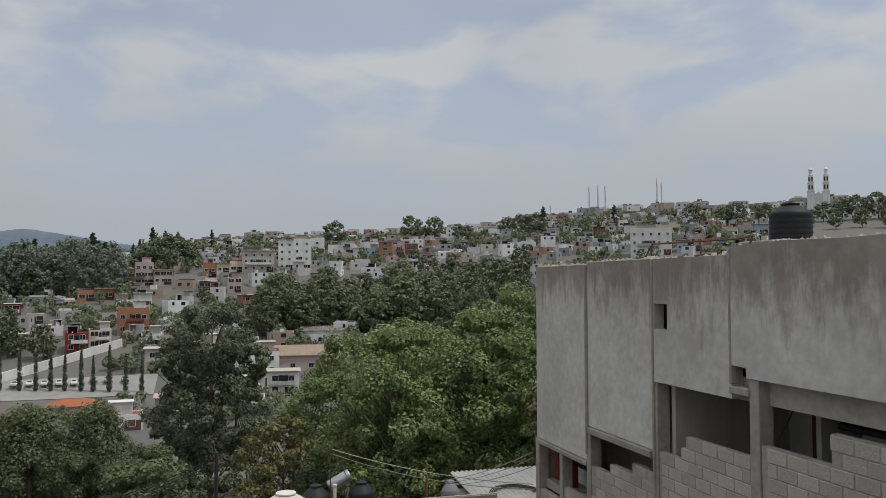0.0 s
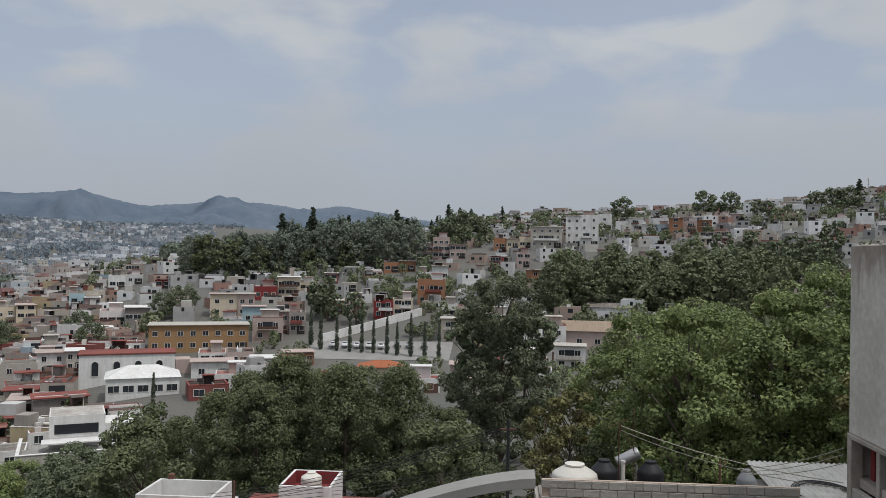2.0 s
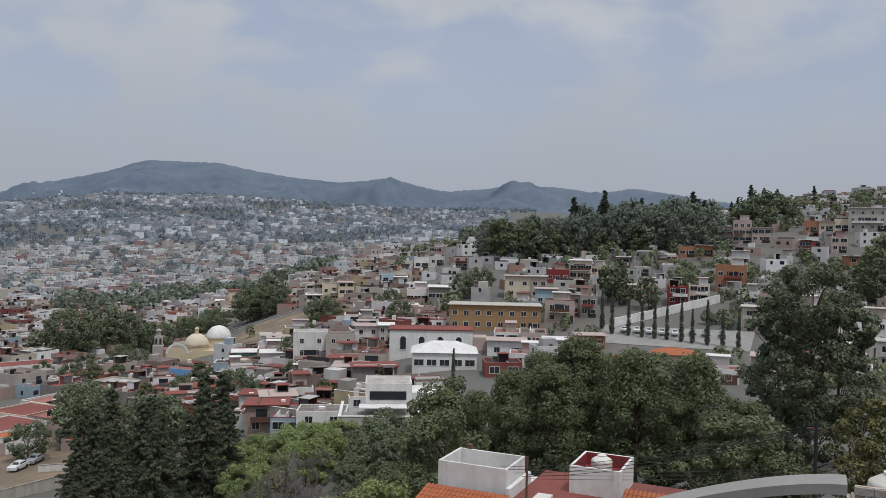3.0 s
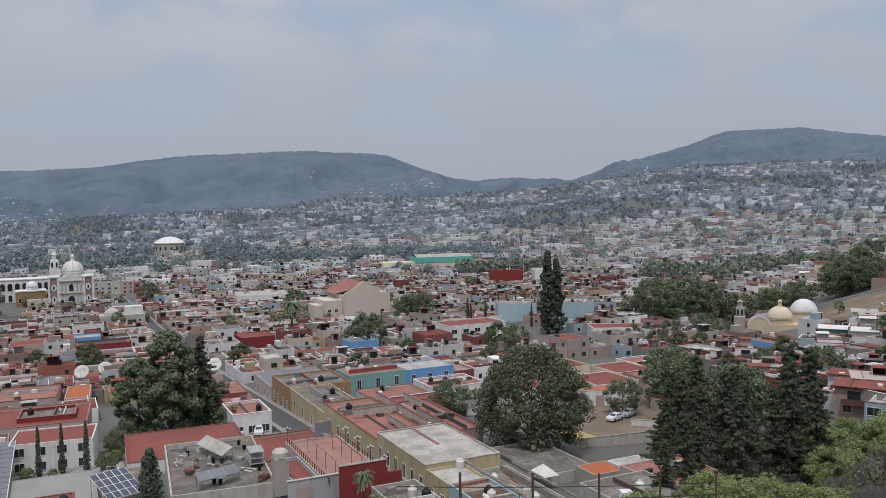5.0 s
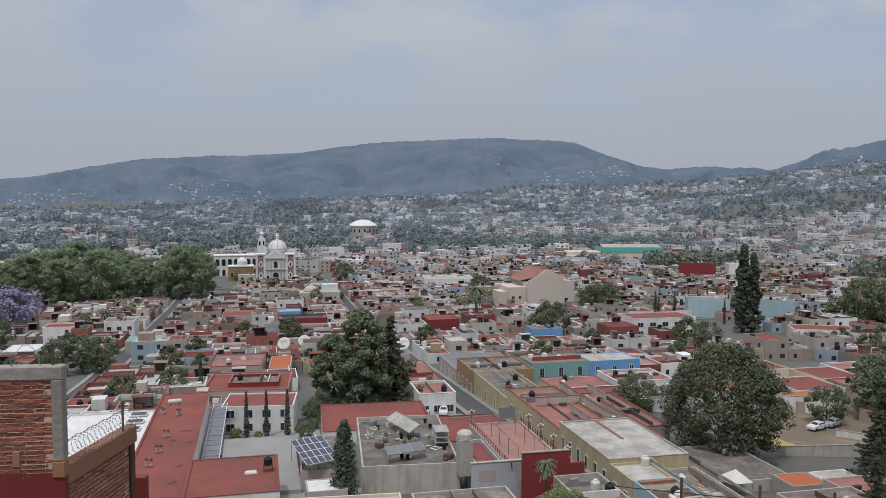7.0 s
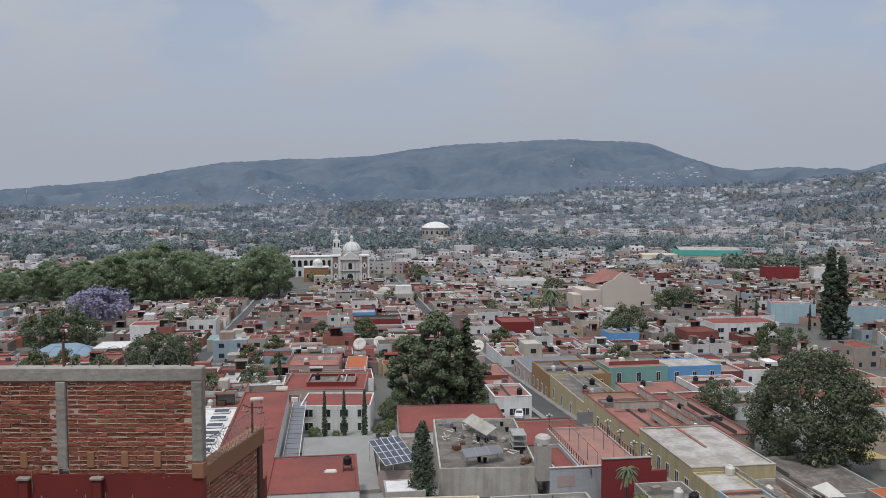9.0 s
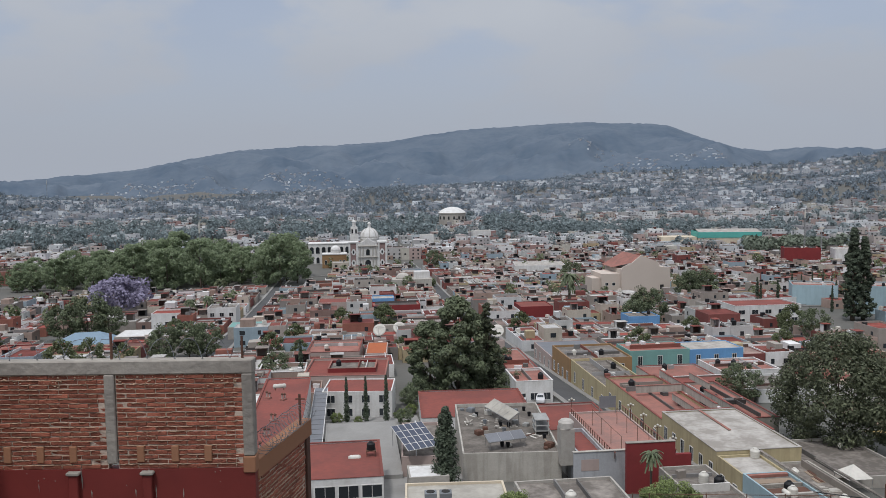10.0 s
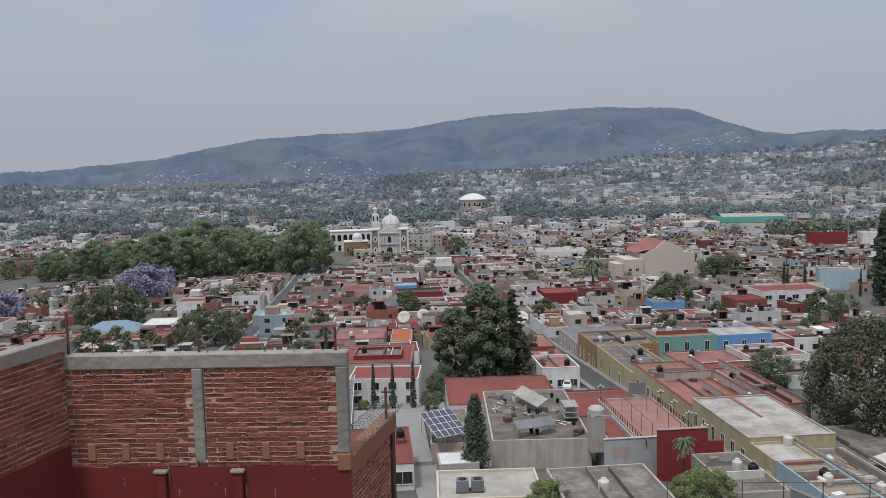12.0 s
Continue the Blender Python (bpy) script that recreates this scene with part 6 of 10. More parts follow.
def tiled_house():
    top = thing("tiled_house", "white house with orange clay tiles and two parapet boxes", "house", (0, 0, 0))
    part("wall", Shape().box(33.5, 44.0, 5.0, 17.8, 40, 48.3), M["white"], top)
    for x0, x1, y0, y1, floor, inner in ((38.2, 41.1, 13.9, 17.75, 48.9, "whiteroof"), (40.6, 43.8, 8.6, 11.3, 49.5, "crimson")):
        t = 0.14
        s = Shape()
        s.soft_box(x0, x1, y0, y0 + t, 44, 50.2, 0.015).soft_box(x0, x1, y1 - t, y1, 44, 50.2, 0.015)
        s.box(x0, x0 + t, y0 + t, y1 - t, 44, 50.19).box(x1 - t, x1, y0 + t, y1 - t, 44, 50.19)
        part("parapet_box", s, M["white"], top)
        part("box_floor", Shape().box(x0 + t, x1 - t, y0 + t, y1 - t, floor - 0.2, floor), M[inner], top)
        if inner == "crimson":
            f = Shape()
            e = 0.006
            f.box(x0 + t, x0 + t + e, y0 + t, y1 - t, floor, 50.18).box(x1 - t - e, x1 - t, y0 + t, y1 - t, floor, 50.18)
            f.box(x0 + t + e, x1 - t - e, y0 + t, y0 + t + e, floor, 50.18).box(x0 + t + e, x1 - t - e, y1 - t - e, y1 - t, floor, 50.18)
            part("lining", f, M["crimson"], top, "crimson painted inside of the parapet")
    part("coping", Shape().soft_box(37.9, 41.3, 13.6, 13.86, 48.3, 49.35, 0.03), M["white"], top)
    part("flat_roof", Shape().box(37.0, 44.0, 4.9, 13.6, 48.3, 48.75), M["redroof"], top, "red coated flat roof")
    ob = tile_slope(top, 0, 4.6, 0, 4.2, 0, 1.0)
    ob.matrix_basis = pose(33.6, 18.2, 47.95, 0, 0, -90)
    ob = tile_slope(top, 0, 5.2, 0, 3.4, 0, 0.9)
    ob.matrix_basis = pose(33.6, 12.6, 47.75, 0, 0, -90)
    ob = tile_slope(top, 0, 3.6, 0, 3.2, 0, 1.1)
    ob.matrix_basis = pose(37.4, 8.4, 48.2, 0, 0, -90)
    part("skylight", Shape().soft_box(38.4, 39.4, 11.8, 12.6, 48.76, 48.9, 0.02), M["white_plastic"], top, "pale translucent skylight")
    part("chimney", Shape().soft_box(41.0, 41.25, 17.0, 17.3, 48.9, 50.45, 0.015), M["rust"], top)


tiled_house()
water_tank("water_tank", "squat cream plastic tank in the crimson parapet box", (42.3, 10.0, 49.5), 0.55, 1.0, "white_plastic", 4)


# ---- the block-walled roof with the tanks ----
def tank_roof():
    top = thing("tank_roof_house", "flat-roofed block house crowded with water tanks", "house", (0, 0, 0))
    part("wall", Shape().box(19.32, 22.4, -7.0, -0.9, 46, 55.70), M["block"], top)
    part("roof", Shape().box(19.5, 22.35, -6.9, -1.0, 55.70, 55.76), M["greyroof"], top)
    part("mortar", Shape().box(19.34, 19.42, -6.95, -0.95, 55.70, 56.74), M["mortar"], top)
    rng = random.Random(12)
    spots = []
    for row in range(5):
        y = -0.92 - (0.2 if row % 2 else 0)
        while y > -6.9:
            spots.append((pose(19.3, y - 0.2 + rng.uniform(-0.006, 0.006), 55.74 + 0.2 * row, 0, 0, -90), 0))
            y -= 0.4
    free_pieces(top, "block", BLOCKS, spots, M["block"])


tank_roof()
water_tank("water_tank", "squat cream plastic roof tank", (20.9, -1.86, 55.76), 0.58, 1.0, "white_plastic", 4)
water_tank("water_tank", "black plastic roof tank beside a cream one", (21.3, -2.66, 55.76), 0.36, 1.03, "black_plastic", 4)
water_tank("water_tank", "black plastic roof tank near a boiler", (21.3, -3.86, 55.76), 0.34, 1.03, "black_plastic", 4)
boiler = thing("solar_boiler", "steel cylinder boiler on a tilted stand", "boiler", (21.6, -3.35, 55.76))
ob = part("cylinder", Shape().lathe([(0.0, 0), (0.15, 0.01), (0.16, 0.05), (0.16, 0.62), (0.15, 0.65), (0.0, 0.66)], n=16), M["steel"], boiler, smooth=True)
ob.matrix_basis = pose(0, 0.32, 0.86, 62, 0, 0)
for dx, dy in ((-0.15, 0.25), (0.15, 0.25), (-0.15, -0.2), (0.15, -0.2)):
    part("leg", Shape().tube([(dx, dy, 0), (dx * 0.6, dy, 0.85)], 0.016, 5), M["steel"], boiler)
tagged(part("gas_pipe", Shape().tube([(20.6, -3.05, 55.76), (20.6, -3.05, 56.88)], 0.045, 8).tube([(20.6, -3.05, 56.88), (20.6, -3.05, 56.93)], 0.06, 8), M["white_plastic"]), "upright pale vent pipe on the roof", "pipe")
tagged(part("antenna", Shape().tube([(21.5, -3.45, 55.76), (21.5, -3.45, 58.1)], 0.011, 5), M["rust"]), "thin upright iron rod antenna", "antenna")
tagged(part("antenna", Shape().tube([(21.4, -3.05, 55.76), (21.4, -3.05, 57.7)], 0.015, 5).tube([(21.4, -2.75, 57.6), (21.4, -3.3, 57.82)], 0.01, 5)
            .tube([(21.4, -3.05, 57.7), (21.45, -3.5, 56.9)], 0.008, 4), M["rust"]), "iron mast with a slanting bar", "antenna")

# the low vaulted concrete roof beside it
s = Shape()
prof = [(-0.85 + 5.2 * k / 12, 56.40 - 1.55 * (k / 12) ** 1.5) for k in range(13)]
outline = prof + [(y, z - 0.25) for y, z in prof[::-1]]
n = len(outline)
s.add([(20.6, y, z) for y, z in outline] + [(21.5, y, z) for y, z in outline], [(i, i + 1, n - 2 - i, n - 1 - i) for i in range(12)] +
      [(n + i + 1, n + i, 2 * n - 1 - i, 2 * n - 2 - i) for i in range(12)] + [(i, n + i, n + (i + 1) % n, (i + 1) % n) for i in range(n)])
vault = thing("vaulted_shed", "shed with a curved pale concrete roof", "shed", (0, 0, 0))
part("roof", s, M["pavement"], vault)
part("wall", Shape().box(20.7, 21.4, -0.6, 4.2, 46, 54.6), M["block"], vault)


# ---- poles and overhead wires of the lane ----
def sagging(s, a, b, sag, r=0.012, n=14):
    s.tube([(a[0] + (b[0] - a[0]) * k / n, a[1] + (b[1] - a[1]) * k / n, a[2] + (b[2] - a[2]) * k / n - sag * 4 * (k / n) * (1 - k / n)) for k in range(n + 1)], r, 4)


pole = thing("utility_pole", "dark slender utility pole in the lane", "pole", (25.6, -0.2, float(ground_height(25.6, -0.2))))
hgt = 56.9 - float(ground_height(25.6, -0.2))
part("shaft", Shape().tube([(0, 0, 0), (0, 0, hgt)], [0.09, 0.05], 9), M["wire"], pole)
part("bracket", Shape().soft_box(-0.04, 0.04, -0.25, 0.25, hgt - 0.35, hgt - 0.29, 0.01), M["rust"], pole)
for k in range(4):
    s = Shape()
    sagging(s, (25.6, -0.2 + 0.2 * k - 0.4, 56.65), (36.5, 12.5 + 0.35 * k, 50.5 + 0.12 * k), 0.35)
    tagged(part("overhead_wire", s, M["wire"]), "thin black overhead wire along the lane", "wire", "overhead wires")
for k in range(2):
    s = Shape()
    sagging(s, (21.4, -3.1, 57.65 - 0.12 * k), (18.1, -7.42, 57.22 - 0.12 * k), 0.16 + 0.05 * k, 0.011)
    tagged(part("overhead_wire", s, M["wire_pale"]), "thin pale sagging wire to the unfinished house", "wire", "overhead wires")
for k in range(3):
    s = Shape()
    sagging(s, (36.9, 12.4, 50.3 + 0.2 * k), (60, -9, 48.5 + 0.2 * k), 0.5, 0.012)
    tagged(part("overhead_wire", s, M["wire"]), "thin black overhead wire along the lane", "wire", "overhead wires")
for k, z in enumerate((57.98, 57.84, 57.65)):
    s = Shape()
    sagging(s, (20.55, -5.85 - 0.1 * k, 56.84 - 0.06 * k), (18.1, -7.42, z), 0.1, 0.009)
    tagged(part("overhead_wire", s, M["wire_pale"]), "thin pale sagging wire to the unfinished house", "wire", "overhead wires")
tagged(part("roof_post", Shape().tube([(20.7, -5.47, 55.76), (20.7, -5.47, 57.0)], 0.03, 6).tube([(20.7, -5.47, 56.85), (20.66, -5.62, 56.98)], 0.02, 5), M["rust"]), "short rusty iron post on the roof", "post")
water_tank("water_tank", "small grey plastic tank at the roof edge", (20.95, -6.2, 55.76), 0.24, 0.98, "tank_grey", 3)
# low parapet of red hollow brick across the tank roof
tagged(part("roof_wall", Shape().soft_box(20.2, 20.32, -6.8, -3.9, 55.76, 56.28, 0.01), M["salmon"]), "low tan brick wall across the roof", "wall")
# the shed with a sheet roof beyond the unfinished house
sh = thing("sheet_roofed_shed", "shed with a pale rippled sheet roof and coiled cable", "shed", (0, 0, 0))
part("wall", Shape().box(19.6, 23.6, -12.0, -7.2, 46, 55.8), M["block"], sh)
for k in range(34):
    y = -12.2 + 0.15 * k
    part("sheet_rib", Shape().add([(19.3, y, 55.84), (19.3, y + 0.075, 55.89), (19.3, y + 0.15, 55.84), (24.0, y, 56.2), (24.0, y + 0.075, 56.25), (24.0, y + 0.15, 56.2)],
                                  ((0, 1, 4, 3), (1, 2, 5, 4), (0, 2, 1), (3, 4, 5))), M["sheet"], sh)
coil = Shape()
for q in range(3):
    coil.tube([(21.4 + (0.75 + 0.05 * q) * math.cos(a), -8.3 + (0.7 + 0.04 * q) * math.sin(a), 56.07 + 0.077 * (0.75 * math.cos(a)) + 0.02 * q) for a in [i * math.tau / 24 for i in range(25)]], 0.018, 5)
tagged(part("cable_coil", coil, M["wire"]), "loose coil of black cable on the sheet roof", "cable")
mast = thing("utility_pole", "short rusty service mast beside the tiles", "pole", (36.9, 12.4, 48.3))
part("shaft", Shape().tube([(0, 0, -4), (0, 0, 3.1)], 0.06, 7), M["rust"], mast)

# the roof terrace on which the camera stands
own_house = thing("terrace_house", "plain rendered house whose roof is the viewpoint", "house", (0, 0, 0))
part("wall", Shape().box(-9, 3.2, -9, 3.0, 44, 60.3), M["concrete"], own_house)
part("roof", Shape().box(-8.9, 3.1, -8.9, 2.9, 60.3, 60.36), M["greyroof"], own_house)
# ---- houses on the slope across the ravine: label, x, y, width, depth, height, wall, roof, floors ----
SLOPE = (
    ("white apartment block with small dark windows", 192.1, 128.9, 9.5, 7.6, 10.4, "white", "whiteroof", 3),
    ("grey apartment block with wide glazing", 191.2, 118.3, 8.1, 7.0, 8.4, "block", "greyroof", 3),
    ("narrow white three-storey house", 200.5, 115.3, 6.9, 7.0, 7.5, "white", "whiteroof", 3),
    ("narrow grey house with white window frames", 200.6, 109.2, 4.1, 7.0, 7.0, "concrete", "greyroof", 3),
    ("steel-blue framed house with open floors", 286.1, 152.4, 10.5, 8.4, 10.0, "paleblue", "greyroof", 2),
    ("white two-storey house with dark windows", 260.9, 125.0, 15.4, 12.0, 8.8, "white", "pinkroof", 2),
    ("low white house with a flat canopy", 334.7, 160.1, 13.8, 11.1, 6.0, "white", "whiteroof", 1),
    ("low dull pink house row", 308.6, 196.9, 21.3, 12.0, 9.1, "salmon", "pinkroof", 1),
    ("long white building with a pinkish roof", 538.4, 487.4, 33.1, 12.0, 15.2, "white", "pinkroof", 1),
    ("cream two-storey house with a shaded porch", 398.2, 322.9, 22.6, 12.0, 14.5, "cream", "greyroof", 2),
    ("low green-fronted house", 206.0, 161.8, 9.3, 7.4, 5.3, "seagreen", "greyroof", 1),
    ("low white house with a tank", 197.9, 144.7, 9.4, 7.5, 5.0, "white", "greyroof", 1),
    ("dark red two-storey house with deep eaves", 306.9, 86.2, 17.3, 12.0, 8.8, "crimson", "redroof", 2),) + (
    ("cream two-storey house", 271.6, 94.9, 9.3, 7.4, 6.9, "cream", "pinkroof", 2),
    ("salmon two-storey house", 273.3, 87.6, 5.5, 7.0, 6.9, "salmon", "redroof", 2),
    ("long ochre villa with deep red eaves", 227.0, 86.5, 27.0, 10.0, 6.6, "ochre", "redroof", 2),
    ("pale pink house with arched windows", 241.9, 70.8, 9.0, 7.2, 6.3, "salmon", "pinkroof", 2),
    ("small pale blue house", 264.4, 82.2, 7.5, 7.0, 4.6, "paleblue", "greyroof", 1),
    ("pinkish house beside a green one", 252.1, 67.0, 10.6, 8.5, 7.9, "salmon", "redroof", 2),
    ("tan house with stepped roofs", 281.7, 55.3, 14.0, 11.2, 7.9, "ochre", "pinkroof", 2),
    ("crimson house with white windows", 274.8, 36.8, 13.2, 10.6, 7.0, "crimson", "redroof", 2),
    ("low orange-red house", 359.5, 45.5, 14.1, 11.3, 4.7, "orange", "redroof", 1),
    ("low white house with blue details", 337.1, 28.9, 13.1, 10.5, 6.2, "white", "greyroof", 1),
    ("tan house with stacked terraces", 296.7, 25.6, 10.1, 8.1, 8.1, "orange", "whiteroof", 2),
    ("white house with a row of dark windows", 275.5, 15.1, 12.3, 9.8, 6.7, "white", "greyroof", 2),
    ("small white tower house among pines", 511.2, 148.1, 7.4, 7.0, 6.3, "white", "whiteroof", 2),) + (
    ("low white and pink house", 214.1, 74.0, 14.5, 11.6, 5.5, "white", "pinkroof", 1),
    ("tall plain white apartment block", 404.6, -43.1, 9.2, 7.4, 14.5, "white", "whiteroof", 4),
    ("white apartment block with balconies", 405.1, -35.3, 7.2, 7.0, 14.1, "white", "greyroof", 4),
    ("white block behind the tall one", 478.1, -59.9, 8.4, 7.0, 8.1, "white", "whiteroof", 2),
    ("pale grey block of flats", 401.1, -21.8, 15.0, 12.0, 9.3, "concrete", "greyroof", 3),
    ("orange and salmon house row", 403.2, -5.5, 18.8, 12.0, 8.3, "orange", "pinkroof", 2),
    ("brownish house row with grey roofs", 386.2, 28.9, 23.6, 12.0, 12.6, "salmon", "greyroof", 2),
    ("white two-storey house on the ridge", 465.3, -72.2, 15.2, 12.0, 8.4, "white", "whiteroof", 2),
    ("white terrace house on the ridge", 446.2, -83.3, 14.8, 11.8, 6.8, "white", "greyroof", 2),
    ("pale yellow-green house", 419.5, -67.3, 11.8, 9.5, 5.7, "straw", "greyroof", 1),
    ("long brick-red house", 431.4, -98.4, 21.4, 12.0, 10.8, "orange", "greyroof", 2),
    ("small grey house with a white roof", 294.9, -40.7, 14.7, 11.8, 4.0, "concrete", "whiteroof", 1),
    ("white and lilac three-storey house", 225.3, -12.1, 11.6, 9.3, 8.8, "white", "pinkroof", 3),) + (
    ("long brick house with a pale roof", 488.1, -123.5, 36.2, 12.0, 7.0, "salmon", "whiteroof", 1),
    ("cream house on the ridge slope", 390.3, -100.5, 13.9, 11.1, 6.4, "cream", "pinkroof", 2),
    ("grey and pink house on the ridge slope", 364.2, -110.2, 21.5, 12.0, 6.8, "concrete", "pinkroof", 2),
    ("white house below the ridge trees", 520.8, -191.6, 24.2, 12.0, 8.1, "white", "whiteroof", 2),
    ("white two-storey ridge house", 408.6, -161.2, 13.9, 11.1, 10.0, "white", "greyroof", 2),
    ("grey ridge house", 440.4, -190.1, 14.5, 11.6, 8.6, "concrete", "greyroof", 2),
    ("white ridge house", 441.1, -243.9, 11.3, 9.0, 8.9, "white", "whiteroof", 2),
    ("white three-storey house with balconies", 339.4, -199.7, 18.7, 12.0, 11.8, "white", "greyroof", 3),
    ("cream ridge house", 421.2, -263.1, 20.8, 12.0, 6.9, "cream", "greyroof", 2),
    ("white house with a red roof edge", 364.0, -270.3, 22.3, 12.0, 8.2, "white", "redroof", 2),
    ("pale blue ridge house", 335.7, -218.2, 11.7, 9.3, 7.4, "paleblue", "greyroof", 2),
    ("low grey ridge house row", 438.5, -219.3, 26.7, 12.0, 6.7, "concrete", "greyroof", 1),)
SLOPE_SPOTS = []
prow = random.Random(61)
for label, x, y, w, d, h, wall, roof, floors in SLOPE:
    label = label + " on the slope" if len(label.split()) < 5 else label
    turn = -math.degrees(math.atan2(x, y))
    pieces = max(1, round(w / 7.0)) if floors < 3 and "villa" not in label else 1
    if pieces > 1:  # a row of smaller houses, stepped in height and depth
        c, s = math.cos(radians(turn)), math.sin(radians(turn))
        for k in range(pieces):
            u, v = -w / 2 + w * (k + 0.5) / pieces, prow.uniform(-2.5, 2.5)
            px, py, ww, hh = x + u * c - v * s, y + u * s + v * c, w / pieces - 0.1, h * prow.choice((0.45, 0.55, 0.75))
            tone = wall if k == 0 else prow.choice((wall, wall, "wall", "salmon", "cream"))
            fl = max(1, round(hh / 3.2))
            ob = house(label, px - ww / 2, px + ww / 2, py - d / 2, py + d / 2, hh, tone, roof if k % 2 == 0 else "roof", turn=turn,
                  rows=[(0, 0.8 + 3.0 * f, max(1, int(ww / 2.5)), prow.choice(((1.4, 1.3), (2.2, 1.4)))) for f in range(fl)])
            dress(ob, ww, d, hh, fl, prow)
            roof_bits(lambda a, b: (px + a * c - b * s, py + a * s + b * c), float(ground_height(px, py)) + hh, ww, d, radians(turn), prow)
        SLOPE_SPOTS.append((x, y, max(w, d) * 0.62))
        continue
    size = (1.4, 1.3) if floors < 3 else (1.0, 1.2)
    step = h / floors
    rows = [(0, 0.8 + step * f, max(2, int(w / 3.2)), size) for f in range(floors)] + [(3, 0.8, 2, (1.0, 1.2)), (1, 0.8 + step * (floors - 1), 2, (1.0, 1.2))]
    ob = house(label, x - w / 2, x + w / 2, y - d / 2, y + d / 2, h, wall, roof, rows=rows, coping="redroof" if roof in ("redroof", "pinkroof") else None, turn=turn)
    dress(ob, w, d, h, floors, prow)
    SLOPE_SPOTS.append((x, y, max(w, d) * 0.62))

# groves and open ground on the slope: bearing from, to, radius from, to
WOODS = ((93, 109, 278, 338), (100, 116, 215, 262), (68, 82, 385, 520), (104, 112, 300, 360), (112, 128, 215, 300), (76, 84, 255, 285))


def wooded(x, y):
    b, r = math.degrees(math.atan2(x, y)), math.hypot(x, y)
    return any(a < b < c and d < r < e for a, c, d, e in WOODS)


def fill_slope():
    rng = random.Random(31)
    cells = list(SLOPE_SPOTS)
    count = 0
    for _ in range(3200):
        b = rng.uniform(61, 128)
        r = math.sqrt(rng.uniform(165 ** 2, 640 ** 2))
        if b < 72 and r < 230 or r < 215 and b > 84:
            continue
        x, y = r * math.sin(math.radians(b)), r * math.cos(math.radians(b))
        if wooded(x, y) or 76 < b < 100 and 165 < r < 262 or 76 < b < 86 and r < 286:
            continue
        w, d = rng.uniform(4.8, 8), rng.uniform(5, 7)
        rad = max(w, d) * 0.66
        if any((x - a) ** 2 + (y - c) ** 2 < (rad + e) ** 2 for a, c, e in cells):
            continue
        cells.append((x, y, rad))
        floors = rng.choices((1, 2), (0.78, 0.22))[0]
        h = 2.6 * floors + rng.uniform(0, 0.5)
        turn = -b + rng.uniform(-25, 25)
        if count < 35 and r < 400:
            count += 1
            rows = [(0, 0.9 + 2.9 * f, max(2, int(w / 2.6)), rng.choice(((1.4, 1.3), (2.2, 1.4)))) for f in range(floors)] + [(rng.choice((1, 3)), 0.9, 2, (1.0, 1.2))]
            ob = house("small rendered hillside house with a flat roof", x - w / 2, x + w / 2, y - d / 2, y + d / 2, h, ("wall", "salmon", "orange", "wall", "cream", "crimson")[count % 6], "roof", parapet=rng.choice((0.15, 0.4)), rows=rows,
                  turn=turn, group="hillside houses")
            ROOFS.append((x, y, float(ground_height(x, y)) + h, w * 0.6, d * 0.6))
            dress(ob, w, d, h, floors, rng)
            c, s = math.cos(radians(turn)), math.sin(radians(turn))
            roof_bits(lambda a, e: (x + a * c - e * s, y + a * s + e * c), float(ground_height(x, y)) + h, w, d, radians(turn), rng)
        else:
            store_house(x, y, float(ground_height(x, y)), w, d, h, math.radians(turn), rng)


fill_slope()
scatter(random.Random(41), 3900, 60, 145, 640, 1000, 15, (8, 13), lambda x, y, r: -math.atan2(x, y) + r.uniform(-0.5, 0.5), far=False)
flush_store("ridge_houses", "ridge_wall", "ridge_roof", "small pale houses crowding the ridge")


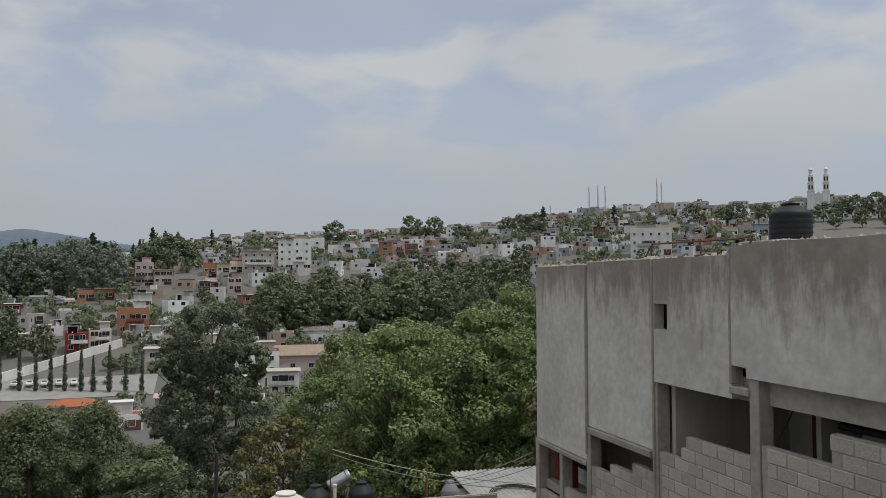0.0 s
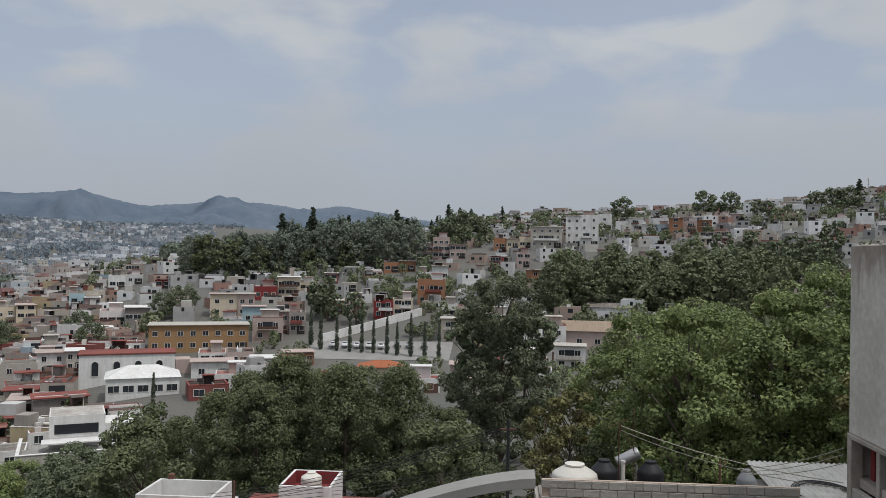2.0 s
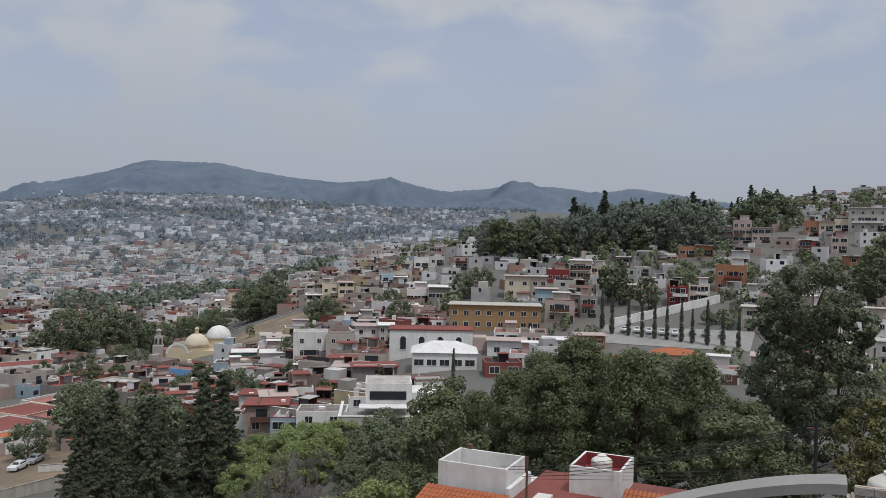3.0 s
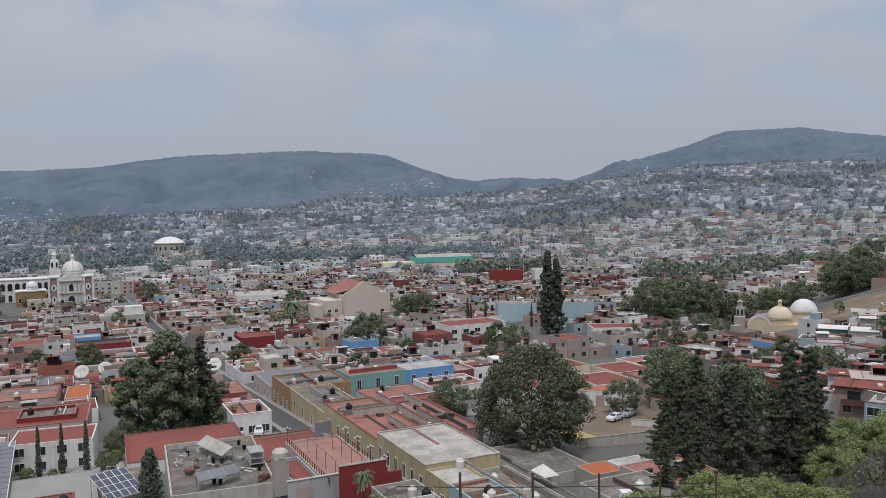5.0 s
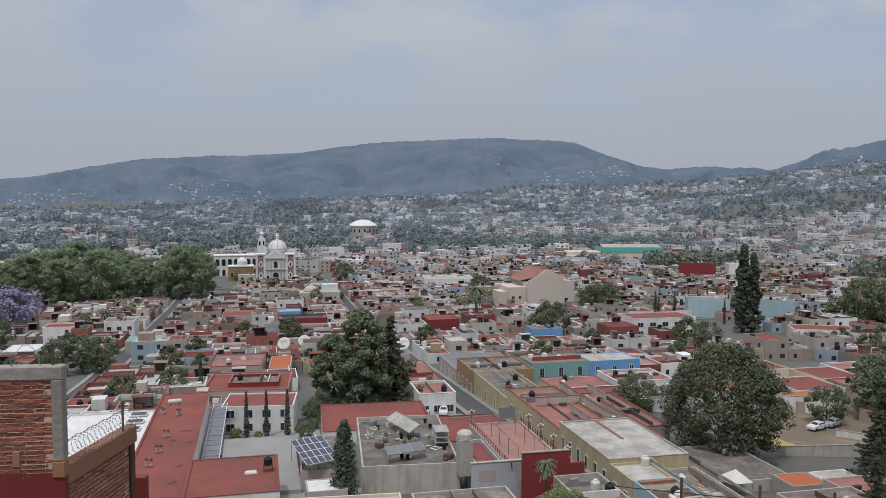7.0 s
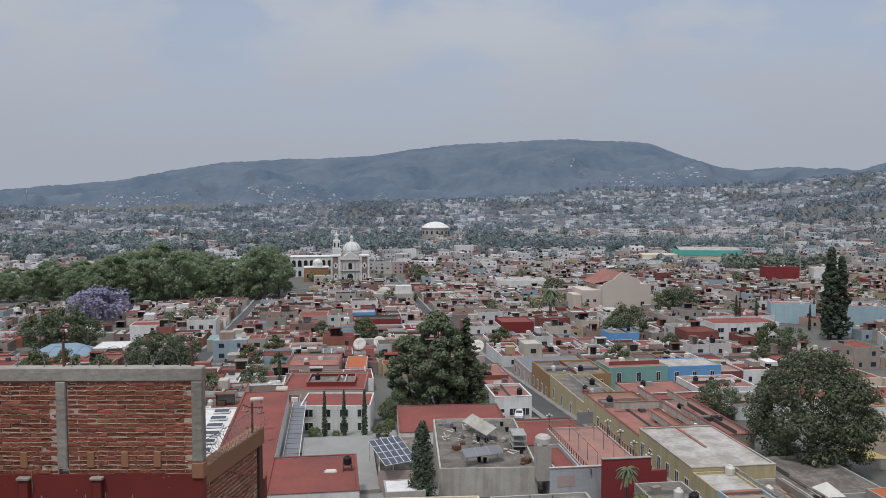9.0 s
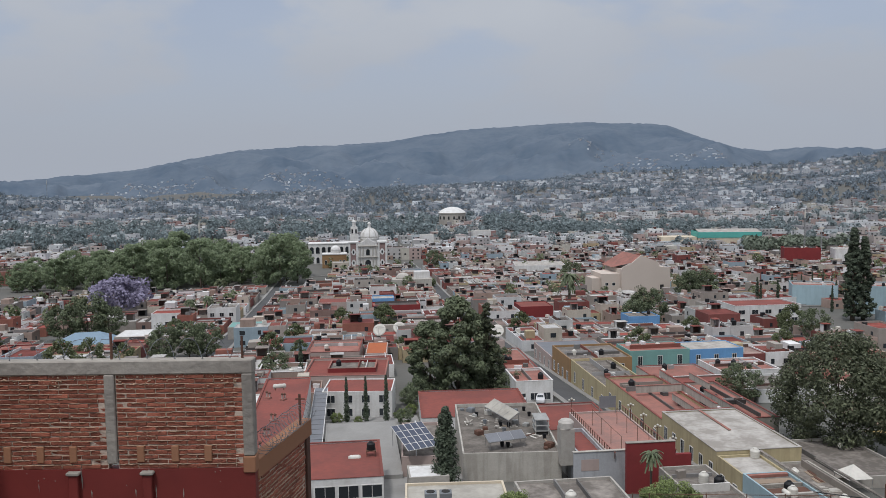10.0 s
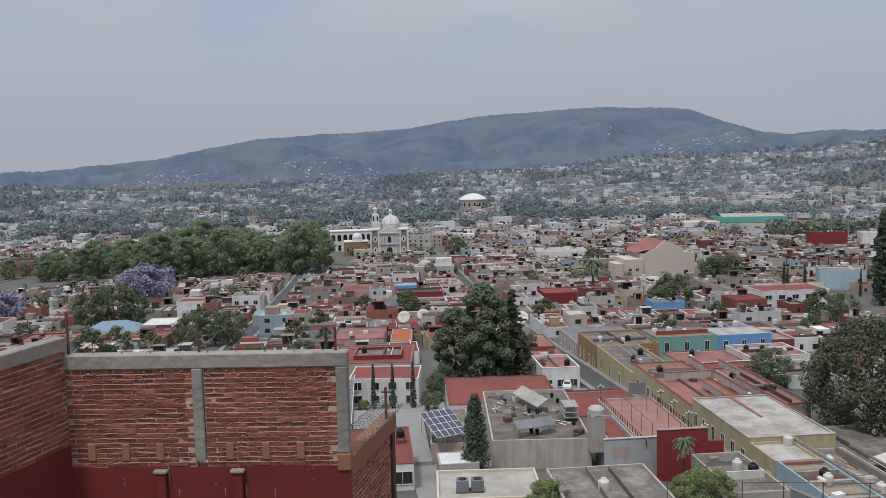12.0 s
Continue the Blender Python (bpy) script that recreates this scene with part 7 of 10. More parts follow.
# ---- sheds, walls and low roofs below the slope grove ----
def pitched_shed(label, x, y, turn, w, d, front, back, wall, roof, rise=None, category="house"):
    """A long building under one sloping sheet; with rise, under a ridge."""
    z = float(ground_height(x, y))
    top = thing("long_building" if rise is None else "tiled_house", label, category, (x, y, z), turn)
    a, b = w / 2, d / 2
    s = Shape()
    s.add([(-a, -b, -4), (a, -b, -4), (a, b, -4), (-a, b, -4), (-a, -b, front), (a, -b, front), (a, b, back), (-a, b, back)],
          ((0, 1, 5, 4), (1, 2, 6, 5), (2, 3, 7, 6), (3, 0, 4, 7), (4, 5, 6, 7)))
    part("wall", s, M[wall], top)
    r, e = Shape(), 0.5
    if rise is None:
        n = max(3, int(w / 1.1))
        for k in range(n):
            x0, x1 = -a - e + (w + 2 * e) * k / n, -a - e + (w + 2 * e) * (k + 1) / n - 0.04
            r = Shape().add([(x0, -b - e, front + 0.02), (x1, -b - e, front + 0.02), (x1, b + e, back + 0.02), (x0, b + e, back + 0.02),
                   (x0, -b - e, front + 0.14), (x1, -b - e, front + 0.14), (x1, b + e, back + 0.14), (x0, b + e, back + 0.14)],
                  ((4, 5, 6, 7), (0, 1, 5, 4), (1, 2, 6, 5), (2, 3, 7, 6), (3, 0, 4, 7)))
            part("roof_sheet", r, M[roof], top)
    else:
        h = front + rise
        r.add([(-a - e, -b - e, front), (a + e, -b - e, front), (a + e, b + e, front), (-a - e, b + e, front), (-a + b, 0, h), (a - b, 0, h),
               (-a - e, -b - e, front - 0.15), (a + e, -b - e, front - 0.15), (a + e, b + e, front - 0.15), (-a - e, b + e, front - 0.15)],
              ((0, 1, 5, 4), (1, 2, 5), (2, 3, 4, 5), (3, 0, 4), (6, 7, 1, 0), (7, 8, 2, 1), (8, 9, 3, 2), (9, 6, 0, 3)))
        part("roof", r, M[roof], top)
    for k in range(max(2, int(w / 5))):
        add_window(top, (1.4, 1.3), -a + w * (k + 0.5) / max(2, int(w / 5)), -b - 0.005, 0.9, 0)
    SLOPE_SPOTS.append((x, y, w * 0.4))
    return top


pitched_shed("grey house under a dull blue hipped roof", -82.5, 255, 8, 17, 10, 2.2, 2.2, "block", "bluesheet", 2.9)
pitched_shed("long building under a dusty tan sheet roof", 238.5, -23, -95.5, 36, 9, 4.3, 6.6, "salmon", "tanroof")
pitched_shed("small white shed with a grey sheet roof", 272, -36, -97.6, 14, 7, 3.6, 4.8, "white", "greyroof")
pitched_shed("low house with a bright orange tiled roof", 203.4, 30, -82, 11, 7, 2.0, 2.0, "cream", "tile", 1.3)
pitched_shed("low hut with a faded orange roof", 190, 40, -78, 8, 5, 2.2, 2.2, "salmon", "tile", 0.9)
for hx, hy, hw, hd, hh, hwall, hroof in ((214, -8, 8, 7, 4.0, "white", "pinkroof"), (212, -18, 8, 7, 5.6, "white", "greyroof"), (203, -3, 9, 7, 3.6, "concrete", "redroof"), (196, 8, 8, 7, 3.2, "salmon", "greyroof"),
                                     (190, -8, 8, 6, 3.4, "white", "pinkroof"), (178, 4, 8, 7, 3.2, "concrete", "greyroof"), (181, 18, 9, 6, 3.0, "white", "redroof"), (206, 60, 9, 7, 3.2, "white", "pinkroof"),
                                     (198, 72, 10, 7, 3.4, "white", "whiteroof"), (196, 52, 8, 6, 3.0, "salmon", "redroof"), (186, 62, 9, 7, 3.0, "white", "pinkroof"), (180, 44, 8, 7, 3.0, "concrete", "greyroof"),
                                     (246, 14, 8, 8, 5.6, "wall", "roof"), (240, 4, 8, 7, 3.4, "wall", "roof")):
    hturn = -math.degrees(math.atan2(hx, hy))
    hob = house("low rendered house below the cypress row", hx - hw / 2, hx + hw / 2, hy - hd / 2, hy + hd / 2, hh, hwall, hroof, parapet=0.3,
                rows=[(0, 0.9 + 2.8 * f, 2, (1.4, 1.3)) for f in range(1 if hh < 5 else 2)], turn=hturn, group="hillside houses")
    dress(hob, hw, hd, hh, 1 if hh < 5 else 2, prow)
    SLOPE_SPOTS.append((hx, hy, hw * 0.6))


# ---- low houses between the town and the foot of the slope ----
def fill_foot():
    rng = random.Random(71)
    taken = [(x, y, r) for x, y, r in SLOPE_SPOTS] + [(192, 91, 12), (197, 98, 10), (172, 78, 11), (178, 82, 9), (126, 70, 11), (116, 66, 9), (160, 66, 8), (146, 58, 8)]
    count = 0
    for _ in range(5200):
        x, y = rng.uniform(108, 235), rng.uniform(58, 175)
        b = math.degrees(math.atan2(x, y))
        if not 46 < b < 71 or count >= 85 or math.hypot(x, y) < (132 if b < 61.5 else 150):
            continue
        w, d = rng.uniform(6, 10), rng.uniform(5.5, 8.5)
        rad = max(w, d) * 0.47
        if any((x - a) ** 2 + (y - c) ** 2 < (rad + e * 0.9) ** 2 for a, c, e in taken) or not clear(x - w / 2, x + w / 2, y - d / 2, y + d / 2):
            continue
        taken.append((x, y, rad))
        SLOPE_SPOTS.append((x, y, rad))
        h = rng.choice((2.6, 2.8, 3.0, 5.2)) if b < 62 else rng.choice((2.5, 2.8))
        turn = -b + rng.uniform(-12, 12)
        ob = house("low rendered house on the rising ground", x - w / 2, x + w / 2, y - d / 2, y + d / 2, h, rng.choice(("wall", "white", "wall")), rng.choice(("roof", "pinkroof", "greyroof", "roof")),
                   parapet=rng.choice((0.2, 0.4)), rows=[(0, 0.9, 2, rng.choice(((1.4, 1.3), (2.2, 1.4))))], coping=rng.choice(("white", None, "redroof")), turn=turn, group="hillside houses")
        if h > 4:
            dress(ob, w, d, h, 2, rng)
        count += 1
        c, s = math.cos(radians(turn)), math.sin(radians(turn))
        z = float(ground_height(x, y)) + h
        for _k in range(2):
            roof_bits(lambda a, e: (x + a * c - e * s, y + a * s + e * c), z, w, d, radians(turn), rng)
        ROOFS.append((x, y, z, w * 0.6, d * 0.6))


fill_foot()
flush_store("roof_sheds", "town_wall", "town_roof", "small sheds and clutter on the lower roofs")

# the paved car park behind the cypress row
lot = Shape()
for i in range(8):
    for j in range(10):
        q = [(221 + 20 * (i + a) / 8, 14 + 42 * (j + b) / 10) for a, b in ((0, 0), (1, 0), (1, 1), (0, 1))]
        lot.add([(x, y, float(ground_height(x, y)) + 0.12) for x, y in q], ((0, 1, 2, 3),))
tagged(part("pavement_car_park", lot, M["pavement"]), "pale concrete car park behind the cypress row", "pavement", kind="structure")

# the bare tan bank beside the domed chapel
bank = Shape()
for i in range(14):
    for j in range(14):
        q = [(252 + 66 * (i + a) / 14, 172 + 66 * (j + b) / 14) for a, b in ((0, 0), (1, 0), (1, 1), (0, 1))]
        if (q[0][0] - 283) ** 2 + (q[0][1] - 203) ** 2 < 31 ** 2:
            bank.add([(x, y, float(ground_height(x, y)) + 0.1 + 0.6 * noise.noise(Vector((x * 0.2, y * 0.2, 1.0))) ** 2) for x, y in q], ((0, 1, 2, 3),))
tagged(part("ground_bank", bank, M["bank"], smooth=True), "bare tan earth bank with dry scrub", "ground", kind="structure")
# ---- trees of the ravine, the slope and the town ----
def plant(proto, spots, rng, lo=0.88, hi=1.14):
    """Copies of a tree, turned and scaled, on the ground."""
    first = True
    for x, y, *k in spots:
        s = (k[0] if k else 1.0) * rng.uniform(lo, hi)
        m = Matrix.Translation((x, y, float(ground_height(x, y)) - 0.1)) @ Matrix.Rotation(rng.uniform(0, math.tau), 4, "Z")
        if first:
            ob, first = proto, False
            ob.matrix_basis = m
        else:
            ob = copy_thing(proto, m)
        ob.scale = (s, s, s * rng.uniform(0.93, 1.08))


def ring(b, r):
    return r * math.sin(math.radians(b)), r * math.cos(math.radians(b))


trng = random.Random(4)
ash = tree("ash_tree", "broad bright green ash tree with a dense crown", 1, 17, 10.5, 2.5, "round", 130, 36000, 0.125, "leaf", "ravine trees")
plant(ash, [(*ring(103, 58), 0.98), (*ring(109, 60), 1.04), (*ring(99.5, 66), 0.90), (*ring(114, 58), 1.06), (*ring(106, 72), 1.02), (*ring(112, 70), 1.06), (*ring(118, 62), 1.02), (*ring(101.5, 80), 0.9), (*ring(104.5, 66), 0.93)], trng, 0.96, 1.04)
dull = tree("pepper_tree", "dull olive-green tree with a loose crown", 2, 14, 10.5, 2.0, "billow", 170, 36000, 0.105, "leaf_dull", "ravine trees", 0.25)
plant(dull, [ring(79, 70), (*ring(75, 74), 1.02), (*ring(70.5, 74), 0.84), (*ring(83, 72), 0.84), (*ring(72.5, 84), 0.95), (*ring(86.6, 74), 0.68), (*ring(80.5, 84), 0.88), (*ring(68, 84), 0.76), (*ring(77, 82), 0.98), (*ring(73, 68), 0.86), (*ring(84.8, 66), 0.66)], trng, 0.88, 1.02)
plant(tree("pepper_tree", "smaller dull green tree on the ravine side", 12, 9, 9, 1.0, "round", 36, 10000, 0.165, "leaf_dull", "ravine trees"),
      [(*ring(65.5, 66), 0.95), (*ring(62.5, 64), 0.6), (*ring(66, 94), 0.9), (*ring(96.5, 60), 0.7), ring(86, 60), ring(66, 78), (*ring(89.5, 58), 0.6)], trng)
plant(tree("ravine_shrub", "dark glossy shrub tree on the ravine side", 43, 6.5, 7.5, 0.6, "round", 60, 11000, 0.16, "leaf_dark", "ravine trees"),
      [(89, 50), (84, 46.5, 0.9), (94, 52, 0.8), (80, 42, 0.9), (88, 42, 0.9), (77, 46, 0.75), (96, 46, 0.9), (101, 55, 0.8)], trng)
dry = tree("dry_tree", "thin yellowing tree with sparse leaves", 6, 12, 7, 2, "tall", 50, 3600, 0.17, "leaf_dry", "ravine trees")
plant(dry, [ring(94.8, 58), (*ring(96, 68), 0.9), (*ring(93.3, 56), 0.7), ring(114, 50), (*ring(93, 64), 0.45)], trng)
euc = tree("eucalyptus_tree", "tall dark eucalyptus with a broken crown", 7, 25.5, 14, 2, "tall", 200, 42000, 0.145, "leaf_oak", "", 0.5)
plant(euc, [ring(90, 100), ], trng, 1.0, 1.01)
plant(tree("eucalyptus_tree", "tall dark eucalyptus behind the shrubs", 17, 19, 11, 3, "tall", 90, 9000, 0.25, "leaf_dark", "", 0.4), [ring(88.3, 108), ring(91.7, 110)], trng)
shrub = tree("shrub", "rounded green shrub on the hillside", 8, 4.5, 6, 0.4, "round", 60, 11000, 0.10, "leaf", "hillside shrubs")
plant(shrub, [ring(56, 62), ring(53, 66), ring(50, 72), ring(47, 70), ring(58, 56), ring(43, 78), ring(40, 74), ring(61, 60), ring(52, 80), ring(50, 88), ring(48, 95), ring(46, 88), ring(54, 72), ring(44, 96), (*ring(60.5, 66), 0.7), (12.9, 75.5, 0.62), (26.8, 76, 0.62), (29.6, 77.5, 0.7), (28.3, 80, 0.5), (-5.5, 139.5, 0.3), (-1.8, 138, 0.26), (5.6, 141, 0.34), (7.6, 144, 0.42), (97, 78), (104, 76, 0.9), (110, 84), (88, 70, 1.2), (94, 74, 1.1), (100, 70, 1.3), (104, 64, 1.1), (96, 63, 1.2), (90, 61, 1.1), (101, 82, 1.2), (108, 70, 1.0), (112, 78, 0.9), (84, 64, 1.1)], trng, 0.9, 1.3)


def bare_tree(name, label, seed, height, group):
    """A leafless tree: limbs that fork six times into fine twigs."""
    rng = random.Random(seed)
    base = tagged(new(name), label, "tree", group)
    base.empty_display_size = 0.3
    wood, twigs = Shape(), Shape()
    ends = [(Vector((0, 0, -0.8)), Vector((0, 0, 1)), height * 0.3, height * 0.022, 0)]
    while ends:
        p, d, length, r, level = ends.pop()
        q = p + d * length * 0.55 + Vector([rng.uniform(-0.06, 0.06) * length for _ in range(3)])
        e = p + d * length
        (wood if level < 3 else twigs).tube([p, q, e], [r, r * 0.85, r * 0.62], 6 if level < 2 else 3)
        if level < 6:
            for _ in range(4 if level == 0 else 3 if level < 5 else 4):
                turn_ = Vector([rng.gauss(0, 0.55) for _ in range(3)])
                ends.append((p.lerp(e, rng.uniform(0.55, 1.0)) if level else e, (d + turn_ + Vector((0, 0, 0.12))).normalized(), length * rng.uniform(0.58, 0.82), max(r * 0.6, 0.014), level + 1))
    part("trunk", wood, M["bark"], base, smooth=True)
    part("twig_spray", twigs, M["twig"], base)
    return base


bare = bare_tree("leafless_tree", "grey leafless tree with fine twigs", 9, 9, "hillside shrubs")
plant(bare, [(80, 57.5, 1.25), (76.5, 58.5, 1.0), (83.5, 54.5, 1.05), ring(57.5, 64), ring(56.2, 68), (*ring(58.8, 66), 0.85), ring(55, 72), (*ring(56.5, 76), 0.8), ring(53.5, 80)], trng)

dark = tree("oak_tree", "large dark green tree with a broad crown", 8, 19.5, 21, 1.2, "round", 230, 40000, 0.22, "leaf_oak", "dark garden trees")
plant(dark, [(68.5, 110.8), ], trng, 0.83, 0.85)
plant(tree("oak_tree", "dark green tree in a group beside red roofs", 13, 18, 11, 1, "round", 90, 13000, 0.33, "leaf_dark", "dark garden trees"),
      [(13.5, 167, 0.9), (18.5, 161, 0.92), (23, 166, 0.88), (27, 168, 0.5)], trng)
plant(tree("garden_tree", "dark green rounded garden tree", 14, 9, 9, 1.5, "round", 60, 5600, 0.21, "leaf_dark", "garden trees", 0.0, True),
      [(104, 132, 0.72), (117, 133, 1.3), (138, 160), (134, 224, 0.9), (-54, 227, 1.15), (-43, 229, 1.0), (-48, 231, 0.95), (-96, 274, 1.2), (-89, 276, 1.4), (-82, 275, 1.15), (92, 259, 1.1), (97, 262, 1.4), (149, 350, 1.25), (157, 353, 1.3), (153, 357, 1.3), (31, 182, 0.7), (-20, 185, 0.7),
       (52, 520, 1.6), (120, 438, 1.2), (214, 262, 1.7), (221, 258, 1.9), (228, 254, 2.0), (235, 258, 1.9), (242, 252, 1.8), (249, 250, 1.7), (240, 264, 1.9), (255, 246, 1.6)] + [(322, 240, 1.7), (332, 246, 1.8), (340, 254, 1.6), (328, 256, 1.7), (318, 250, 1.5), (290, 248, 1.3), (300, 256, 1.4), (310, 264, 1.3), (296, 268, 1.3), (286, 258, 1.2), (306, 276, 1.2), (246, 160, 1.2), (252, 165, 1.1), (268, 108, 1.0), (262, 112, 0.9), (200, 208, 1.1), (190, 214, 1.0),
       (176, 205, 0.8), (160, 130, 0.9), (165, 150, 0.9), (150, 120, 1.2), (112, 144, 0.4), (122, 137, 1.2), (106, 148, 0.4), (126, 140, 1.1), (10, 158, 0.45)] + [(29, 158, 0.55), (9, 150, 0.4), (-12, 172, 0.4), (8, 153, 0.4), (-6, 150, 0.35), (6, 136, 0.35), (100, 142, 0.4), (110, 108, 1.2), (119, 113, 1.1), (125, 120, 1.2), (72, 147, 0.8), (-29, 176, 0.7), (-27, 172, 0.5), (200, 140, 0.9), (225, 118, 0.9), (240, 130)], trng)
pine = tree("pine_tree", "tall dark conifer with layered boughs", 4, 17, 10.5, 0.8, "cone", 480, 22000, 0.17, "leaf_pine", "conifers", 0.3)
plant(pine, [(79, 91, 0.75), (87, 87, 0.9), (95, 93, 0.9), (101, 84, 0.95), (86, 98, 0.8), (108, 94, 0.95), (92, 80, 0.95), (116, 101, 0.9), (74, 85, 0.6), (25, 164, 1.0), (93, 103, 0.85), (83, 80, 0.8), (102, 100, 0.95), (90, 74, 0.75), (101, 108, 0.8), (71, 78, 0.7), (77, 75, 0.72), (65, 75, 0.6), (80, 86, 0.8), (86, 82, 0.75), (83, 92, 0.85), (91, 88, 0.8), (98, 88, 0.8), (75, 80, 0.65)], trng)
plant(tree("araucaria_tree", "very tall narrow dark conifer", 15, 30, 8.6, 1.5, "spire", 260, 10000, 0.42, "leaf_cypress"), [(171, 262, 1.08), (176, 263.5, 1.0)], trng, 1.0, 1.01)
cyp = tree("cypress", "slender dark green columnar cypress", 16, 10.5, 2.1, 0.2, "column", 100, 3000, 0.15, "leaf_cypress", "cypresses", 0.0, True)
plant(cyp, [(-14.2, 182), (-0.5, 138.5, 0.8), (3.0, 138, 0.75), (-3.8, 139, 0.8), (148, 285, 1.35), (150.5, 287, 1.1), (155, 283, 1.25), (191, 303, 1.0), (178, 285, 0.95), (212, 372, 0.9), (217, 372, 0.8), (222, 371, 0.9), (227, 370, 0.9), (231, 369, 0.85),
            (230, 47), (229, 43), (228.5, 39.5), (228, 36), (227, 32), (226, 29), (225, 25), (224, 21), (223, 17), (231, 52, 1.2), (236, 56, 1.1), (150, 66, 0.9)], trng, 0.92, 1.1)
plant(tree("cypress", "plump dark green cypress in a courtyard", 36, 10.5, 5.4, 0.2, "column", 110, 7000, 0.17, "leaf_cypress", "cypresses"), [(8.4, 96.5)], trng, 1.0, 1.01)
plant(palm("palm_tree", "date palm with a full round crown", 10), [(81, 303, 1.35), (-64, 318, 0.9), (-58, 322, 0.8)], trng)
plant(palm("palm_tree", "fan palm on a slim trunk beside a crimson wall", 6.4, 0.45), [(31.0, 87.5), ], trng, 0.95, 0.96)
plant(tree("jacaranda_tree", "jacaranda in full violet blossom", 18, 11, 19, 3, "round", 70, 3500, 0.55, "blossom"), [(-99, 351, 1.3), (-132, 290, 0.85)], trng)
# taller towards the middle of the park
PARK = [(-210 + 15.6 * (k % 12) + trng.uniform(-6, 6), 484 - 3.4 * (k % 12) + 17 * (k // 12) + trng.uniform(-6, 6),
         (0.40, 0.52, 0.62, 0.74, 0.62, 0.82, 1.0, 1.04, 0.96, 0.82, 0.84, 0.92)[k % 12] * trng.uniform(0.86, 1.08)) for k in range(60)]
park = tree("park_tree", "tall green park tree with a heavy crown", 5, 26, 21, 3, "round", 60, 5200, 0.62, "leaf_park", "park trees", 0.0, True)
plant(park, PARK[0::3] + PARK[1::3], trng, 0.9, 1.1)
plant(tree("park_tree", "bright green park tree with an open crown", 25, 24, 19, 3, "round", 50, 4600, 0.62, "leaf_park", "park trees", 0.0, True),
      PARK[2::3], trng, 0.95, 1.2)

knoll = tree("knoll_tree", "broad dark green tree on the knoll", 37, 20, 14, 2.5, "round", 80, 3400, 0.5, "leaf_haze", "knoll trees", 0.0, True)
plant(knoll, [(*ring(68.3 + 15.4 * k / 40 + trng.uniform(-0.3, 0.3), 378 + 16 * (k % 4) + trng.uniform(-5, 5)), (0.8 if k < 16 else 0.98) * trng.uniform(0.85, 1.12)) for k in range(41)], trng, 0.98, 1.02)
plant(tree("knoll_tree", "paler olive-green tree on the knoll", 38, 16, 12, 2.5, "round", 60, 2200, 0.55, "leaf_dull", "knoll trees", 0.0, True),
      [(*ring(b, r), h) for b, r, h in ((69.6, 372, 1.1), (71.4, 374, 0.9), (73.2, 371, 0.8), (76.5, 372, 0.7), (79.0, 374, 0.7))], trng)
mid = tree("slope_tree", "dull green tree among the hillside houses", 19, 9, 8, 1.2, "round", 36, 800, 0.55, "leaf_dull", "slope trees", 0.0, True)
spots = []
for a, c, d, e in WOODS:
    area = (e * e - d * d) / 2 * math.radians(c - a)
    for k in range(int(area / 240)):
        spots.append((*ring(trng.uniform(a, c), math.sqrt(trng.uniform(d * d, e * e))), trng.uniform(0.75, 1.25)))
spots = [q for q in spots if all((q[0] - a) ** 2 + (q[1] - b) ** 2 > (r * 0.9) ** 2 for a, b, r in SLOPE_SPOTS)]
third = len(spots) // 2
plant(mid, spots[:third], trng)
plant(tree("grove_tree", "dark green tree of a hillside grove", 20, 13, 9, 1.5, "round", 40, 900, 0.6, "leaf_dark", "slope trees", 0.0, True), spots[third:], trng)
plant(tree("slope_pine", "dark conifer on the knoll", 23, 17, 8, 1.5, "cone", 200, 1700, 0.5, "leaf_cypress", "slope trees", 0.0, True),
      [(*ring(trng.uniform(73, 84), trng.uniform(395, 440)), trng.uniform(1.1, 1.45)) for _ in range(13)] + [(*ring(b, r), h / 17) for b, r, h in ((90, 520, 15), (85.4, 515, 15), (86.2, 520, 17), (87, 515, 16), (87.8, 520, 15), (113.1, 520, 19), (104.2, 525, 17), (118, 522, 15), (81.9, 515, 20), (86, 480, 15), (87, 470, 14), (85, 475, 13))], trng)
plant(tree("ridge_tree", "broad dark tree standing on the ridge line", 33, 14, 12, 2.0, "round", 50, 1100, 0.62, "leaf_dark", "ridge trees", 0.0, True),
      [(*ring(b, r), h / 14) for b, r, h in ((98.3, 520, 17), (103.8, 520, 17), (105.4, 522, 16), (107.1, 520, 10), (107.8, 522, 9), (110.6, 520, 13), (111.6, 520, 14), (112.5, 520, 14), (101.2, 515, 9), (123.3, 520, 14),
       (125.2, 520, 12), (126.1, 520, 12), (127.8, 520, 12), (129.2, 520, 12), (131.3, 518, 12), (132.4, 520, 12), (133.3, 520, 13.5), (134.4, 520, 14), (135.5, 515, 13), (132, 470, 9), (133.5, 475, 9), (135, 470, 10), (130.5, 490, 9),
       (86.0, 450, 15), (86.9, 440, 17), (87.9, 450, 16),) + ((85.4, 440, 12), (88.6, 455, 13), (87.3, 430, 12), (120.5, 520, 9), (116, 520, 8), (95, 515, 8), (93, 518, 9))], trng, 0.95, 1.05)
plant(tree("grove_tree", "tall dark green tree of the slope grove", 34, 15, 11, 1.5, "round", 60, 1500, 0.55, "leaf_slope", "slope grove", 0.0, True),
      [(*ring(93.6 + 0.62 * k % 15 + trng.uniform(-0.4, 0.4), 284 + 13 * (k % 4) + trng.uniform(-4, 4)), trng.uniform(0.8, 1.12)) for k in range(44)], trng)
